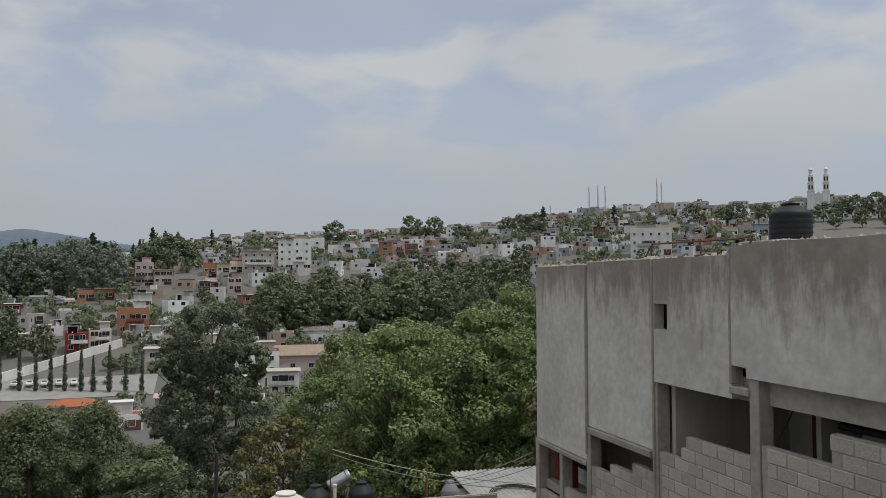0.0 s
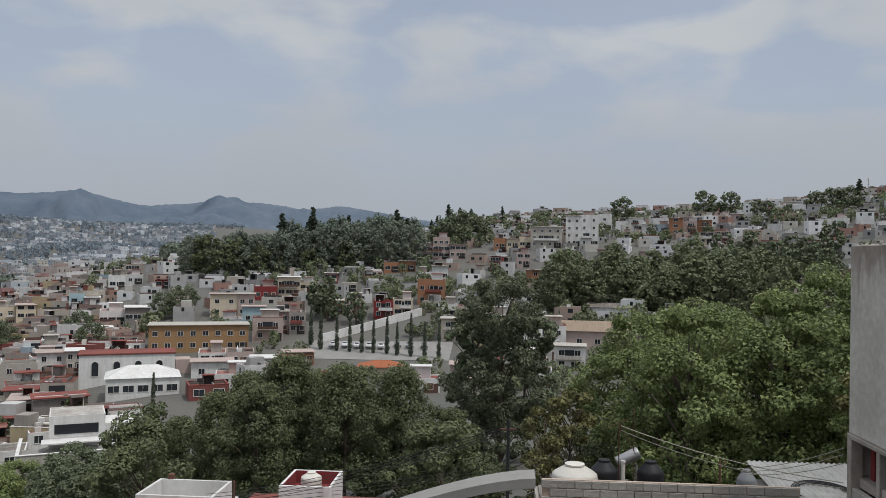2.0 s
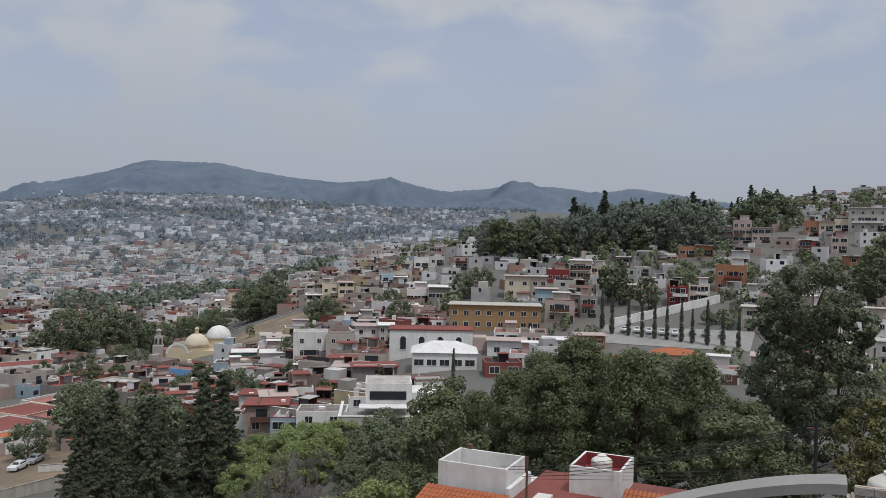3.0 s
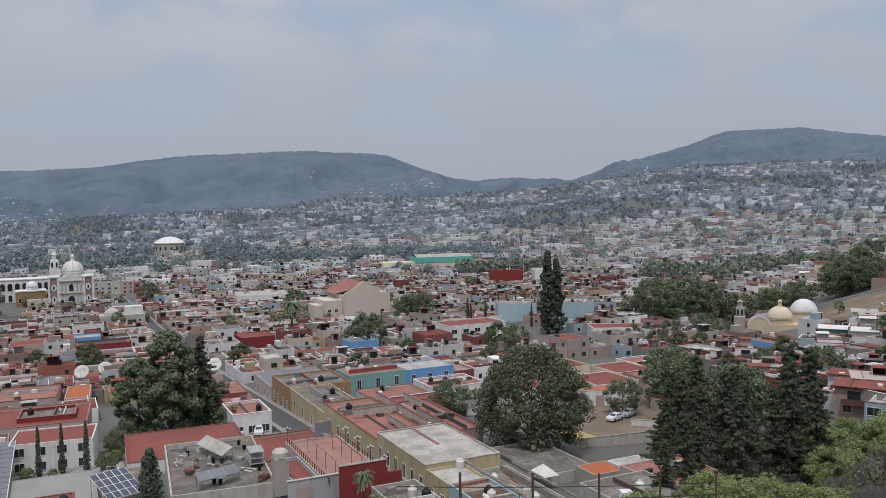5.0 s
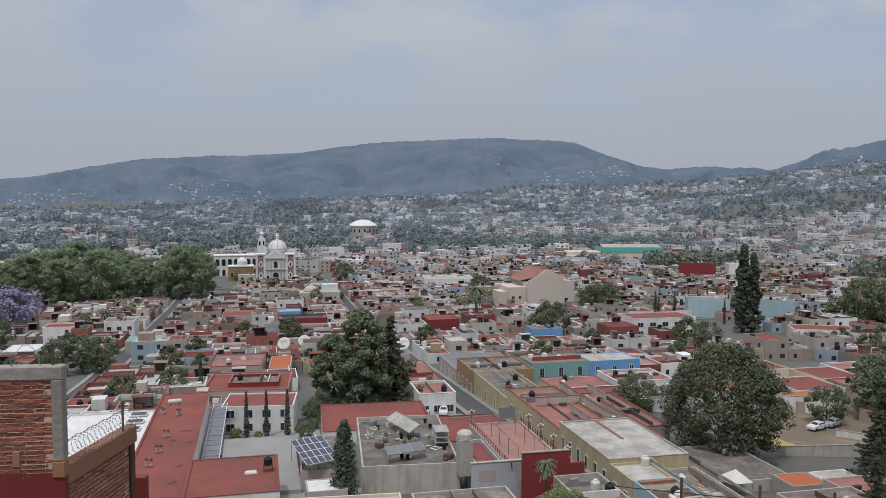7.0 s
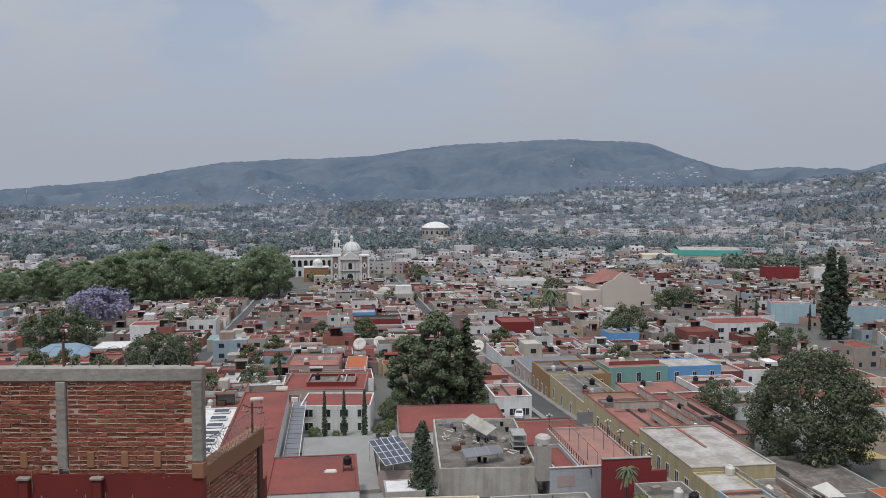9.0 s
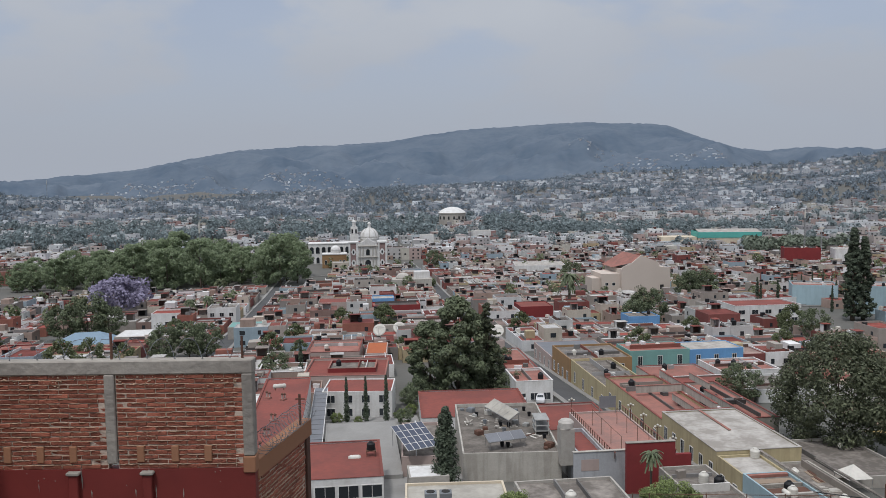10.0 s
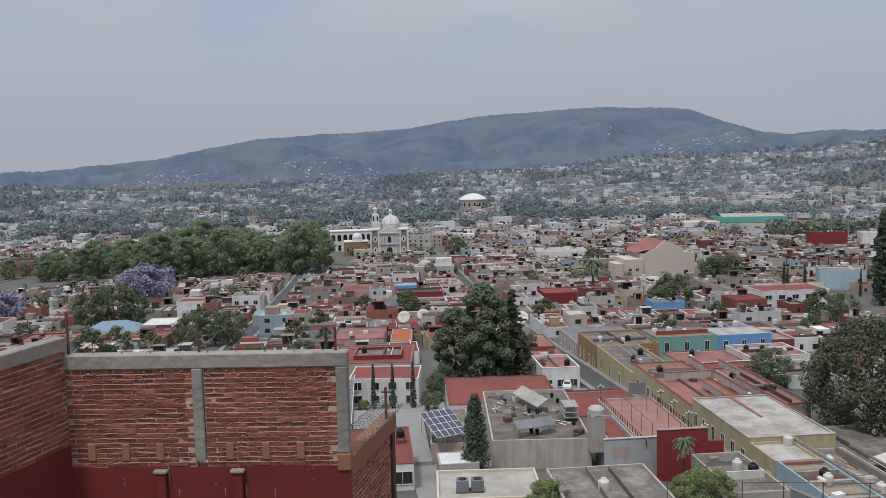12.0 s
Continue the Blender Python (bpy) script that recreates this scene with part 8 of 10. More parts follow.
plant(tree("garden_tree", "green tree in a town courtyard", 21, 7, 6.5, 1.2, "round", 40, 2600, 0.22, "leaf_dull", "garden trees", 0.0, True), [(x, y, trng.uniform(0.6, 1.2)) for x, y in GARDENS[:45]], trng)


SLOPE_SPOTS += [(192, 91, 15), (184, 86, 13), (172, 78, 12), (200, 100, 10), (124, 67, 12), (232, 38, 16), (226, 22, 14), (250, 45, 14), (262, 35, 12), (238, 54, 12), (214, 40, 12)]


def far_woods(name, label, sowing, per, leaf_size, material, seed, gaps=False):
    """Distant trees by the thousand, each a small tuft of leaf sprays. sowing: count, bearings, radii, heights."""
    rng = np.random.default_rng(seed)
    where = []
    for n, b0, b1, r0, r1, h0, h1 in sowing:
        b = np.radians(rng.uniform(b0, b1, n))
        r = np.sqrt(rng.uniform(r0 * r0, r1 * r1, n))
        where.append(np.stack((r * np.sin(b), r * np.cos(b), rng.uniform(h0, h1, n)), -1))
    q = np.concatenate(where)
    clump = np.array([noise.noise(Vector((a * 0.012, c * 0.012, 3.0))) for a, c, _ in q])
    if gaps:  # only where no houses stand
        clump = np.array([-1.0 if noise.noise(Vector((a * 0.006, c * 0.006, 5.0))) > -0.06 else 1.0 for a, c, _ in q])
    q = q[clump > -0.12 - 0.3 * (np.hypot(q[:, 0], q[:, 1]) > 1250)]
    keep = np.ones(len(q), bool)
    for x, y, r in SLOPE_SPOTS:
        keep &= (q[:, 0] - x) ** 2 + (q[:, 1] - y) ** 2 > (r + 1) ** 2
    q = q[keep]
    n = len(q)
    h = q[:, 2]
    base = np.stack((q[:, 0], q[:, 1], ground_height(q[:, 0], q[:, 1])), -1)
    hub = rng.normal(size=(n, 7, 3)) * 0.55
    pick = hub[np.arange(n)[:, None], rng.integers(0, 7, (n, per))]
    d = pick + 0.55 * rng.normal(size=(n, per, 3))
    d /= np.maximum(np.linalg.norm(d, axis=2, keepdims=True), 0.75)
    p = base[:, None] + np.stack((np.zeros_like(h), np.zeros_like(h), h * 0.55), -1)[:, None] + d * (h[:, None, None] * (0.38, 0.38, 0.44))
    nrm = d + 0.5 * rng.normal(size=d.shape)
    nrm /= np.linalg.norm(nrm, axis=2, keepdims=True)
    u = np.cross(nrm, rng.normal(size=d.shape))
    u /= np.linalg.norm(u, axis=2, keepdims=True)
    w = np.cross(nrm, u)
    s = h[:, None, None] * leaf_size * rng.uniform(0.6, 1.4, (n, per, 1))
    v = np.stack((p - u * s, p + u * s * 0.6 - w * s, p + u * s * 0.6 + w * s), 2).reshape(-1, 3)
    ob = new(name, bulk(name, v, np.arange(len(v)).reshape(-1, 3), M[material]))
    tagged(ob, label, "trees", kind="stuff")
    st = np.concatenate((base - (0, 0, 1.0), np.stack((h * 0.05, h * 0.05, h * 0.6), -1), np.zeros((n, 1))), 1)
    v, f = boxes(st[:, :3], st[:, 3:6], st[:, 6])
    trunks = new("trunks", bulk("trunks", v, f, M["bark"]))
    trunks.parent = ob
    trunks["kind"] = "stuff"


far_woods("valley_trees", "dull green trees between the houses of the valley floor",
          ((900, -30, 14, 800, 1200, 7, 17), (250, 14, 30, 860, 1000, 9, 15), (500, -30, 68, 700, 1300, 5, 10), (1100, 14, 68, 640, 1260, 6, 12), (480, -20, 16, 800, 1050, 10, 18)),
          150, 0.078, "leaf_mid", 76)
# the blue-grey of these far trees is haze put into the leaf colour
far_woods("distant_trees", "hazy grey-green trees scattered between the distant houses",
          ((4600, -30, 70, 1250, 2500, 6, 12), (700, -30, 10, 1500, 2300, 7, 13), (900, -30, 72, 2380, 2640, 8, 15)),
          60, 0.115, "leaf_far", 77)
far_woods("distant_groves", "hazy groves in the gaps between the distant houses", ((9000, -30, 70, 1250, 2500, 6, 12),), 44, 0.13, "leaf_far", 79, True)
far_woods("slope_woods", "small dull green trees between the hillside houses",
          [(190, 84, 145, 560, 800, 5, 9), (2300, 62, 130, 240, 640, 2.5, 7.5), (300, -30, 60, 330, 640, 4, 8), (60, 68, 75, 480, 700, 8, 13), (900, 72, 98, 170, 340, 1.6, 4.6)] +
          [(int((e * e - d * d) / 2 * math.radians(c - a) / 100), a, c, d, e, 6, 10) for a, c, d, e in WOODS],
          100, 0.095, "leaf_slope", 78)
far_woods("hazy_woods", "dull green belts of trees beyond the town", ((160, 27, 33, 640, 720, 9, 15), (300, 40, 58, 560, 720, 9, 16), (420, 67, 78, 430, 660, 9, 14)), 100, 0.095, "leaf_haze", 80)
# ---- churches, halls and other landmarks ----
def dome_shape(r, rise, at, n=20, ribs=0):
    s = Shape()
    s.lathe([(r * math.cos(a), rise * math.sin(a)) for a in [i * math.pi / 2 / 9 for i in range(10)]], at, n)
    return s


def lantern(parent, at, r, h, material):
    s = Shape()
    s.lathe([(r, 0), (r * 1.15, 0.1 * h), (r * 0.8, 0.14 * h), (r * 0.8, 0.6 * h), (r * 1.1, 0.63 * h), (r * 0.7, 0.8 * h), (0.05, 0.92 * h), (0.05, h)], at, 10)
    part("lantern", s, M[material], parent)


def arch_window(parent, x, y, z, w, h, frame="white", side=0, pane="glass"):
    """A round-headed window: raised frame and dark pane, facing -y."""
    n = 10
    def outline(a, b, c):
        pts = [(-a, 0 - c), (a, 0 - c)]
        return pts + [(a * math.cos(t * math.pi / n), b + a * math.sin(t * math.pi / n)) for t in range(n + 1)]
    m = pose(x, y, z, 0, 0, 90 * side)
    ob = part("window", Shape().plate(outline(w / 2 + 0.18, h - w / 2, 0.18), -0.10, 0.05), M[frame], parent)
    ob.matrix_basis = m
    part("pane", Shape().plate(outline(w / 2, h - w / 2, 0.0), -0.13, -0.101), M[pane], ob)


def main_church():
    x, y = 9.5, 562
    z = float(ground_height(x, y))
    c = thing("parish_church", "white and brick-red parish church with a pale dome", "church", (x, y, z))
    part("nave", Shape().box(-9, 9, 2, 46, -3, 15), M["white"], c)
    # flanking tower bases of dark red brick, dulled in colour as haze
    for sx in (-1, 1):
        part("tower_base", Shape().box(min(sx * 7.2, sx * 14), max(sx * 7.2, sx * 14), -1, 9, -3, 19), M["churchbrick"], c, "dark red brick tower base")
        for zz in (4.5, 12.5):
            s = Shape().plate([(sx * 10.6 + 1.5 * math.cos(k * math.tau / 8) * (1.0 if k % 2 else 1.25), zz + 2.5 * math.sin(k * math.tau / 8)) for k in range(8)], -1.22, -1.0)
            part("window_surround", s, M["white"], c)
            s = Shape().plate([(sx * 10.6 + 0.6 * math.cos(k * math.tau / 8), zz + 1.3 * math.sin(k * math.tau / 8)) for k in range(8)], -1.28, -1.221)
            part("pane", s, M["glass"], c)
        for px in (8.0, 13.6):
            part("corner_pilaster", Shape().box(sx * px - 0.7, sx * px + 0.7, -1.5, -1.02, -3, 19.0), M["white"], c)
        part("tower_cornice", Shape().soft_box(min(sx * 6.9, sx * 14.4), max(sx * 6.9, sx * 14.4), -1.6, 9.4, 19, 20.2, 0.2), M["white"], c)
    # white stucco front with columns, niche and gable
    part("front", Shape().plate([(-7.2, -3), (7.2, -3), (7.2, 17), (5.2, 19.5), (3.0, 20.5), (0, 23), (-3.0, 20.5), (-5.2, 19.5), (-7.2, 17)], -1.6, 2), M["white"], c)
    for px in (-6.0, -3.6, 3.6, 6.0):
        for z0, z1 in ((-1, 8.2), (9.2, 16.4)):
            part("column", Shape().lathe([(0.5, z0), (0.42, z0 + 0.5), (0.38, z1 - 0.5), (0.55, z1)], (px, -1.9, 0), 10), M["stone"], c)
    for zz in (8.3, 16.5):
        part("cornice", Shape().soft_box(-7.4, 7.4, -2.5, -1.6, zz, zz + 0.8, 0.15), M["stone"], c)
    arch_window(c, 0, -1.65, -1, 4.2, 7.5, "stone")
    arch_window(c, 0, -1.65, 10, 2.6, 4.6, "stone")
    part("drum", Shape().lathe([(7.4, 14), (7.4, 20), (7.8, 20.3), (7.8, 21)], (2, 30, 0), 16), M["white"], c)
    part("dome", dome_shape(7.2, 7.8, (2, 30, 21), 24), M["white"], c, "pale tiled dome", smooth=True)
    for k in range(8):
        a = k * math.tau / 8
        pts = [(2 + 7.25 * math.cos(t) * math.cos(a), 30 + 7.25 * math.cos(t) * math.sin(a), 21 + 7.85 * math.sin(t)) for t in [i * 0.22 for i in range(7)]]
        part("rib", Shape().tube(pts, 0.22, 5), M["stone"], c)
    lantern(c, (2, 30, 28.4), 1.4, 5.5, "white")
    part("bell_tower", Shape().soft_box(-13, -6.5, 22, 28.5, -3, 24, 0.2).soft_box(-12.4, -7.1, 22.6, 27.9, 24, 30, 0.3), M["white"], c)
    for px in (-11.2, -8.3):
        arch_window(c, px, 22.55, 25, 1.2, 3.4, "white")
    lantern(c, (-9.75, 25.2, 30), 1.7, 6.0, "white")
    c.scale = (0.93, 0.93, 0.93)


main_church()


def annex():
    x, y = -13, 572
    c = thing("chapel_annex", "yellow chapel annex with a small white dome", "chapel", (x, y, float(ground_height(x, y))))
    part("wall", Shape().box(-11, 9, 0, 14, -3, 11), M["ochre"], c)
    part("cornice", Shape().soft_box(-11.3, 9.3, -0.3, 14.3, 11, 11.9, 0.15), M["white"], c)
    part("drum", Shape().lathe([(4.2, 11.9), (4.2, 14)], (0, 7, 0), 12), M["white"], c)
    part("dome", dome_shape(4.2, 4.4, (0, 7, 14)), M["white"], c, smooth=True)
    for px in (-8, -4, 4, 7):
        arch_window(c, px, -0.05, 3, 1.6, 3.6)
    c.scale = (0.85, 0.85, 0.85)


annex()


def arcade():
    x, y = -17, 612
    c = thing("arcaded_palace", "white building with an upper arcade", "building", (x, y, float(ground_height(x, y))))
    part("wall", Shape().box(-19, 22, 0, 16, -3, 17), M["white"], c)
    part("cornice", Shape().soft_box(-19.4, 22.4, -0.4, 16.4, 17, 18, 0.2), M["white"], c)
    for k in range(8):
        arch_window(c, -16.2 + 5.0 * k, -0.05, 9.2, 3.2, 5.6, "white")
        arch_window(c, -16.2 + 5.0 * k, -0.05, 1.0, 2.6, 5.0, "white")
    c.scale = (0.88, 0.88, 0.88)


arcade()


def ribbed_hall():
    x, y = 27, 410
    c = thing("domed_hall", "low grey hall with a small ribbed dome", "building", (x, y, float(ground_height(x, y))))
    part("wall", Shape().box(-12, 16, 0, 16, -3, 7), M["concrete"], c)
    part("dome", dome_shape(5.2, 4.2, (-4, 8, 7), 16), M["stone"], c, smooth=True)
    part("upper_room", Shape().box(4, 15, 4, 12, 7, 12), M["white"], c)
    for k in range(5):
        add_window(c, (1.4, 1.3), -9 + 5.4 * k, -0.01, 2.5, 0)
    c.scale = (0.72, 0.72, 0.72)


ribbed_hall()


def arena():
    x, y = 131, 1050
    c = thing("domed_arena", "round hall under a shallow white dome", "arena", (x, y, float(ground_height(x, y)) + 7.5))
    part("drum", Shape().lathe([(17.5, -22), (17.5, 9), (18.2, 9.3), (18.2, 10.5)], (0, 0, 0), 32), M["block"], c)
    part("dome", Shape().lathe([(18.2, 10.5)] + [(26.0 * math.sin(a), 10.5 + 26.0 * (math.cos(a) - math.cos(0.775))) for a in [0.775 - 0.775 * k / 9 for k in range(9)]] + [(0.05, 10.5 + 26.0 * (1 - math.cos(0.775)))], n=36), M["white"], c, "white shallow dome", smooth=True)
    for k in range(16):
        a = k * math.tau / 16
        ob = part("window", Shape().box(-1, 1, -0.2, 0.2, 2, 6), M["glass"], c)
        ob.matrix_basis = pose(17.5 * math.cos(a), 17.5 * math.sin(a), 0, 0, 0, math.degrees(a) + 90)


arena()


def theatre():
    x, y = 136, 366
    c = thing("theatre", "large windowless cream theatre with a stepped gable", "theatre", (x, y, float(ground_height(x, y))))
    part("wall", Shape().plate([(-12, -3), (11.5, -3), (11.5, 12.6), (6.2, 13.4), (5.4, 15.6), (-3.0, 18.8), (-7.2, 15.4), (-12, 13.4)], 0, 0.8)
         .box(-12, 11.5, 0.8, 26, -3, 12.4), M["theatre"], c)
    part("roof", Shape().add([(-14, 9.0, 12.6), (-3, 0.8, 18.7), (-3, 25, 18.7), (-14, 25, 12.6), (5.3, 0.8, 15.6), (5.3, 25, 15.6), (-7.2, 0.8, 15.4)],
                             ((0, 6, 1, 2, 3), (1, 4, 5, 2))), M["pinkroof"], c)
    part("side_wing", Shape().box(-21, -12.1, 3, 20, -3, 10.2).box(-25, -21.1, 5, 16, -3, 8.0), M["theatre"], c)
    part("base_band", Shape().box(-12, 11.5, -0.12, -0.005, -3, 2.0), M["salmon"], c)
    part("small_vent", Shape().soft_box(6.5, 8.2, -0.25, -0.01, 2.8, 4.8, 0.05), M["dark"], c)
    for k in range(2):
        add_window(c, (1.4, 1.3), -18.5 + 3.4 * k, 2.98, 4.6, 0)


theatre()


def teal_hall():
    x, y = 331, 682
    c = thing("market_hall", "long market hall with teal sheet walls and a pale roof", "hall", (x, y, float(ground_height(x, y))), -12)
    part("wall", Shape().box(-26, 28, 0, 30, -3, 9.0), M["cream"], c)
    part("cladding", Shape().soft_box(-26.4, 28.4, -0.4, 30.4, 9.0, 14.0, 0.1), M["teal"], c)
    part("roof", Shape().add([(-26, 0, 14.05), (28, 0, 14.05), (28, 15, 16.2), (-26, 15, 16.2), (28, 30, 14.05), (-26, 30, 14.05)], ((0, 1, 2, 3), (3, 2, 4, 5))), M["whiteroof"], c)
    part("side_hall", Shape().box(-58, -26.6, 4, 26, -3, 9.5), M["cream"], c)


teal_hall()


def domed_chapel():
    c = thing("hill_chapel", "cream chapel with two pale domes and a bell tower", "church", (244, 216, float(ground_height(244, 216)) - 3.2), -49)
    part("wall", Shape().box(-11, 9, -4, 6, -3, 6.5).box(2, 15, 4, 14, -3, 8.2), M["chapelcream"], c)
    part("front", Shape().plate([(-12, -3), (-3, -3), (-3, 5.8)] + [(-7.5 + 4.5 * math.cos(t), 5.8 + 4.2 * math.sin(t)) for t in [i * math.pi / 8 for i in range(1, 8)]] + [(-12, 5.8)], -5.2, -4.2), M["chapelcream"], c)
    part("side_wall", Shape().box(-16.5, -11.1, -3.0, 5.5, -3, 7.2), M["pinkroof"], c, "faded red side wall")
    part("front_band", Shape().plate([(-7.5 + 4.6 * math.cos(t), 5.8 + 4.4 * math.sin(t)) for t in [i * math.pi / 10 for i in range(11)]] +
                                     [(-7.5 + 3.6 * math.cos(t), 5.8 + 3.4 * math.sin(t)) for t in [math.pi - i * math.pi / 10 for i in range(11)]], -5.35, -5.201), M["white"], c)
    arch_window(c, -7.5, -5.25, -1, 2.2, 5.0)
    part("drum", Shape().lathe([(5.0, 6.5), (5.0, 8.0), (5.3, 8.3)], (0, 1, 0), 20), M["chapelcream"], c)
    part("dome", dome_shape(5.0, 5.0, (0, 1, 8.3), 24), M["cream"], c, "cream dome", smooth=True)
    lantern(c, (0, 1, 13.1), 0.9, 3.2, "chapelcream")
    part("drum", Shape().lathe([(5.2, 8.2), (5.2, 10.0), (5.5, 10.3)], (9, 9, 0), 20), M["chapelcream"], c)
    part("dome", dome_shape(5.3, 5.4, (9, 9, 10.2), 24), M["white"], c, "white dome", smooth=True)
    part("bell_tower", Shape().soft_box(-17.2, -13, -3.4, 1, -3, 9, 0.15).soft_box(-16.6, -13.4, -1.6, 1.6, 9, 12.5, 0.15), M["block"], c, "brown stone bell tower")
    for px in (-15.8, -14.2):
        arch_window(c, px, -1.62, 9.5, 0.8, 2.2, "block", pane="dark")
    lantern(c, (-15, 0, 12.5), 1.2, 3.4, "block")
    c.scale = (0.93, 0.93, 0.93)


domed_chapel()


def basilica():
    x, y = 463, -403
    c = thing("hilltop_basilica", "white twin-towered basilica on the hilltop", "church", (x, y, float(ground_height(x, y)) + 3), -131)
    part("front", Shape().plate([(-3, -4), (3, -4), (3, 8), (0, 11), (-3, 8)], -1, 2), M["white"], c)
    part("nave", Shape().box(-4, 4, 2, 24, -4, 9), M["white"], c)
    for sx in (-4.8, 4.8):
        part("tower", Shape().soft_box(sx - 2.4, sx + 2.4, -2.4, 2.4, -4, 11, 0.2).soft_box(sx - 2.0, sx + 2.0, -2.0, 2.0, 11.3, 17, 0.2).soft_box(sx - 1.6, sx + 1.6, -1.6, 1.6, 17.3, 22, 0.2)
             .soft_box(sx - 2.6, sx + 2.6, -2.6, 2.6, 11, 11.4, 0.1).soft_box(sx - 2.2, sx + 2.2, -2.2, 2.2, 17, 17.4, 0.1), M["white"], c)
        lantern(c, (sx, 0, 22), 1.5, 6.5, "white")
        for zz in (12.5, 18.2):
            for dx in (-0.9, 0.9):
                arch_window(c, sx + dx, -2.05 if zz < 15 else -1.65, zz, 0.8, 3.0, "stone", pane="dark")
    part("dome", dome_shape(3.2, 3.4, (0, 20, 9)), M["ochre"], c, smooth=True)


basilica()


def arch_hall():
    c = thing("school_hall", "long white hall with dark arched windows", "hall", (192, 91, float(ground_height(192, 91))), -64.5)
    part("wall", Shape().box(-11, 11, 0, 9, -3, 6.4), M["white"], c)
    part("roof", Shape().soft_box(-11.3, 11.3, -0.3, 9.3, 6.4, 6.8, 0.08), M["redroof"], c)
    for k in range(4):
        arch_window(c, -7.4 + 4.9 * k, -0.03, 1.4, 1.5, 3.4, "white")
    part("orange_porch", Shape().soft_box(11.2, 15, 2, 8, -3, 4.6, 0.05), M["salmon"], c)


arch_hall()


def white_hall():
    c = thing("white_roofed_hall", "white hall with a shallow hipped white roof", "hall", (172, 78, float(ground_height(172, 78))), -65)
    part("wall", Shape().box(-7.6, 7.6, 0, 11, -3, 4.2), M["white"], c)
    part("roof", Shape().add([(-8, -0.4, 4.2), (8, -0.4, 4.2), (8, 11.4, 4.2), (-8, 11.4, 4.2), (-3, 5.5, 6.4), (3, 5.5, 6.4)], ((0, 1, 5, 4), (1, 2, 5), (2, 3, 4, 5), (3, 0, 4), (3, 2, 1, 0))), M["white"], c)
    for k in range(5):
        add_window(c, (2.2, 1.4), -6 + 3 * k, -0.01, 1.2, 0)


white_hall()


def modern_house():
    c = thing("modern_house", "plain white modern house with a walled forecourt", "house", (124, 67, float(ground_height(124, 67))), -61)
    part("wall", Shape().soft_box(-4, 4.2, 0, 8, -4, 6.8, 0.03).soft_box(4.2, 9, 2, 9, -4, 4.8, 0.03), M["white"], c)
    part("roof", Shape().box(-3.8, 4.0, 0.2, 7.8, 6.81, 6.84), M["whiteroof"], c)
    part("glazing", Shape().soft_box(-3.2, 3.2, -0.12, -0.005, 3.9, 5.4, 0.02), M["glass"], c)
    part("upper_window", Shape().soft_box(-3.0, -1.6, 1.9, 1.995, 5.6, 6.4, 0.02), M["glass"], c)
    part("canopy", Shape().soft_box(-5, 3.5, -3.4, -0.2, 3.0, 3.25, 0.03), M["white"], c)
    s = Shape()
    s.box(-8, -7.7, -12, 0, -7, 3.6).box(5, 5.3, -12, 0, -7, 3.6).box(-7.7, 5, -12, -11.7, -7, 3.6)
    part("yard_wall", s, M["concrete"], c)
    part("yard_floor", Shape().box(-7.7, 5, -11.7, -0.02, 1.6, 1.8), M["pavement"], c)
    part("yard_coping", Shape().soft_box(-8.1, -7.6, -12.1, 0, 3.6, 3.72, 0.02).soft_box(4.9, 5.4, -12.1, 0, 3.6, 3.72, 0.02).soft_box(-7.6, 4.9, -12.1, -11.6, 3.6, 3.72, 0.02), M["white"], c)


modern_house()


def mast(x, y, h, label="slender lattice radio mast on the ridge"):
    z = float(ground_height(x, y))
    c = thing("radio_mast", label, "mast", (x, y, z), group="radio masts")
    s = Shape()
    for k in range(3):
        a = k * math.tau / 3
        s.tube([(0.7 * math.cos(a), 0.7 * math.sin(a), -1), (0.25 * math.cos(a), 0.25 * math.sin(a), h)], 0.14, 4)
    n = int(h / 1.6)
    for i in range(n):
        f = 1 - 0.64 * i / n
        for k in range(3):
            a, b = k * math.tau / 3, (k + 1) * math.tau / 3
            s.tube([(0.7 * f * math.cos(a), 0.7 * f * math.sin(a), i * h / n), (0.7 * f * math.cos(b), 0.7 * f * math.sin(b), (i + 1) * h / n)], 0.07, 3)
    part("lattice", s, M["steel"], c)
    part("antenna_head", Shape().lathe([(0.5, h * 0.86), (0.5, h * 0.98), (0.1, h * 1.06)], (0, 0, 0), 6), M["white_plastic"], c)


for b, r, h in ((116.3, 640, 27), (116.9, 645, 28), (117.4, 640, 27), (121.2, 640, 26), (120.9, 642, 29), (113.6, 640, 15)):
    mast(*ring(b, r), h)
for b, r, h in ((-16, 1150, 40), (-8.5, 980, 32), (30.5, 640, 34), (31.5, 650, 22), (-19.5, 2300, 60), (-14, 2300, 40), (-10.5, 470, 36)):
    mast(*ring(b, r), h, "tall thin steel mast above the town")


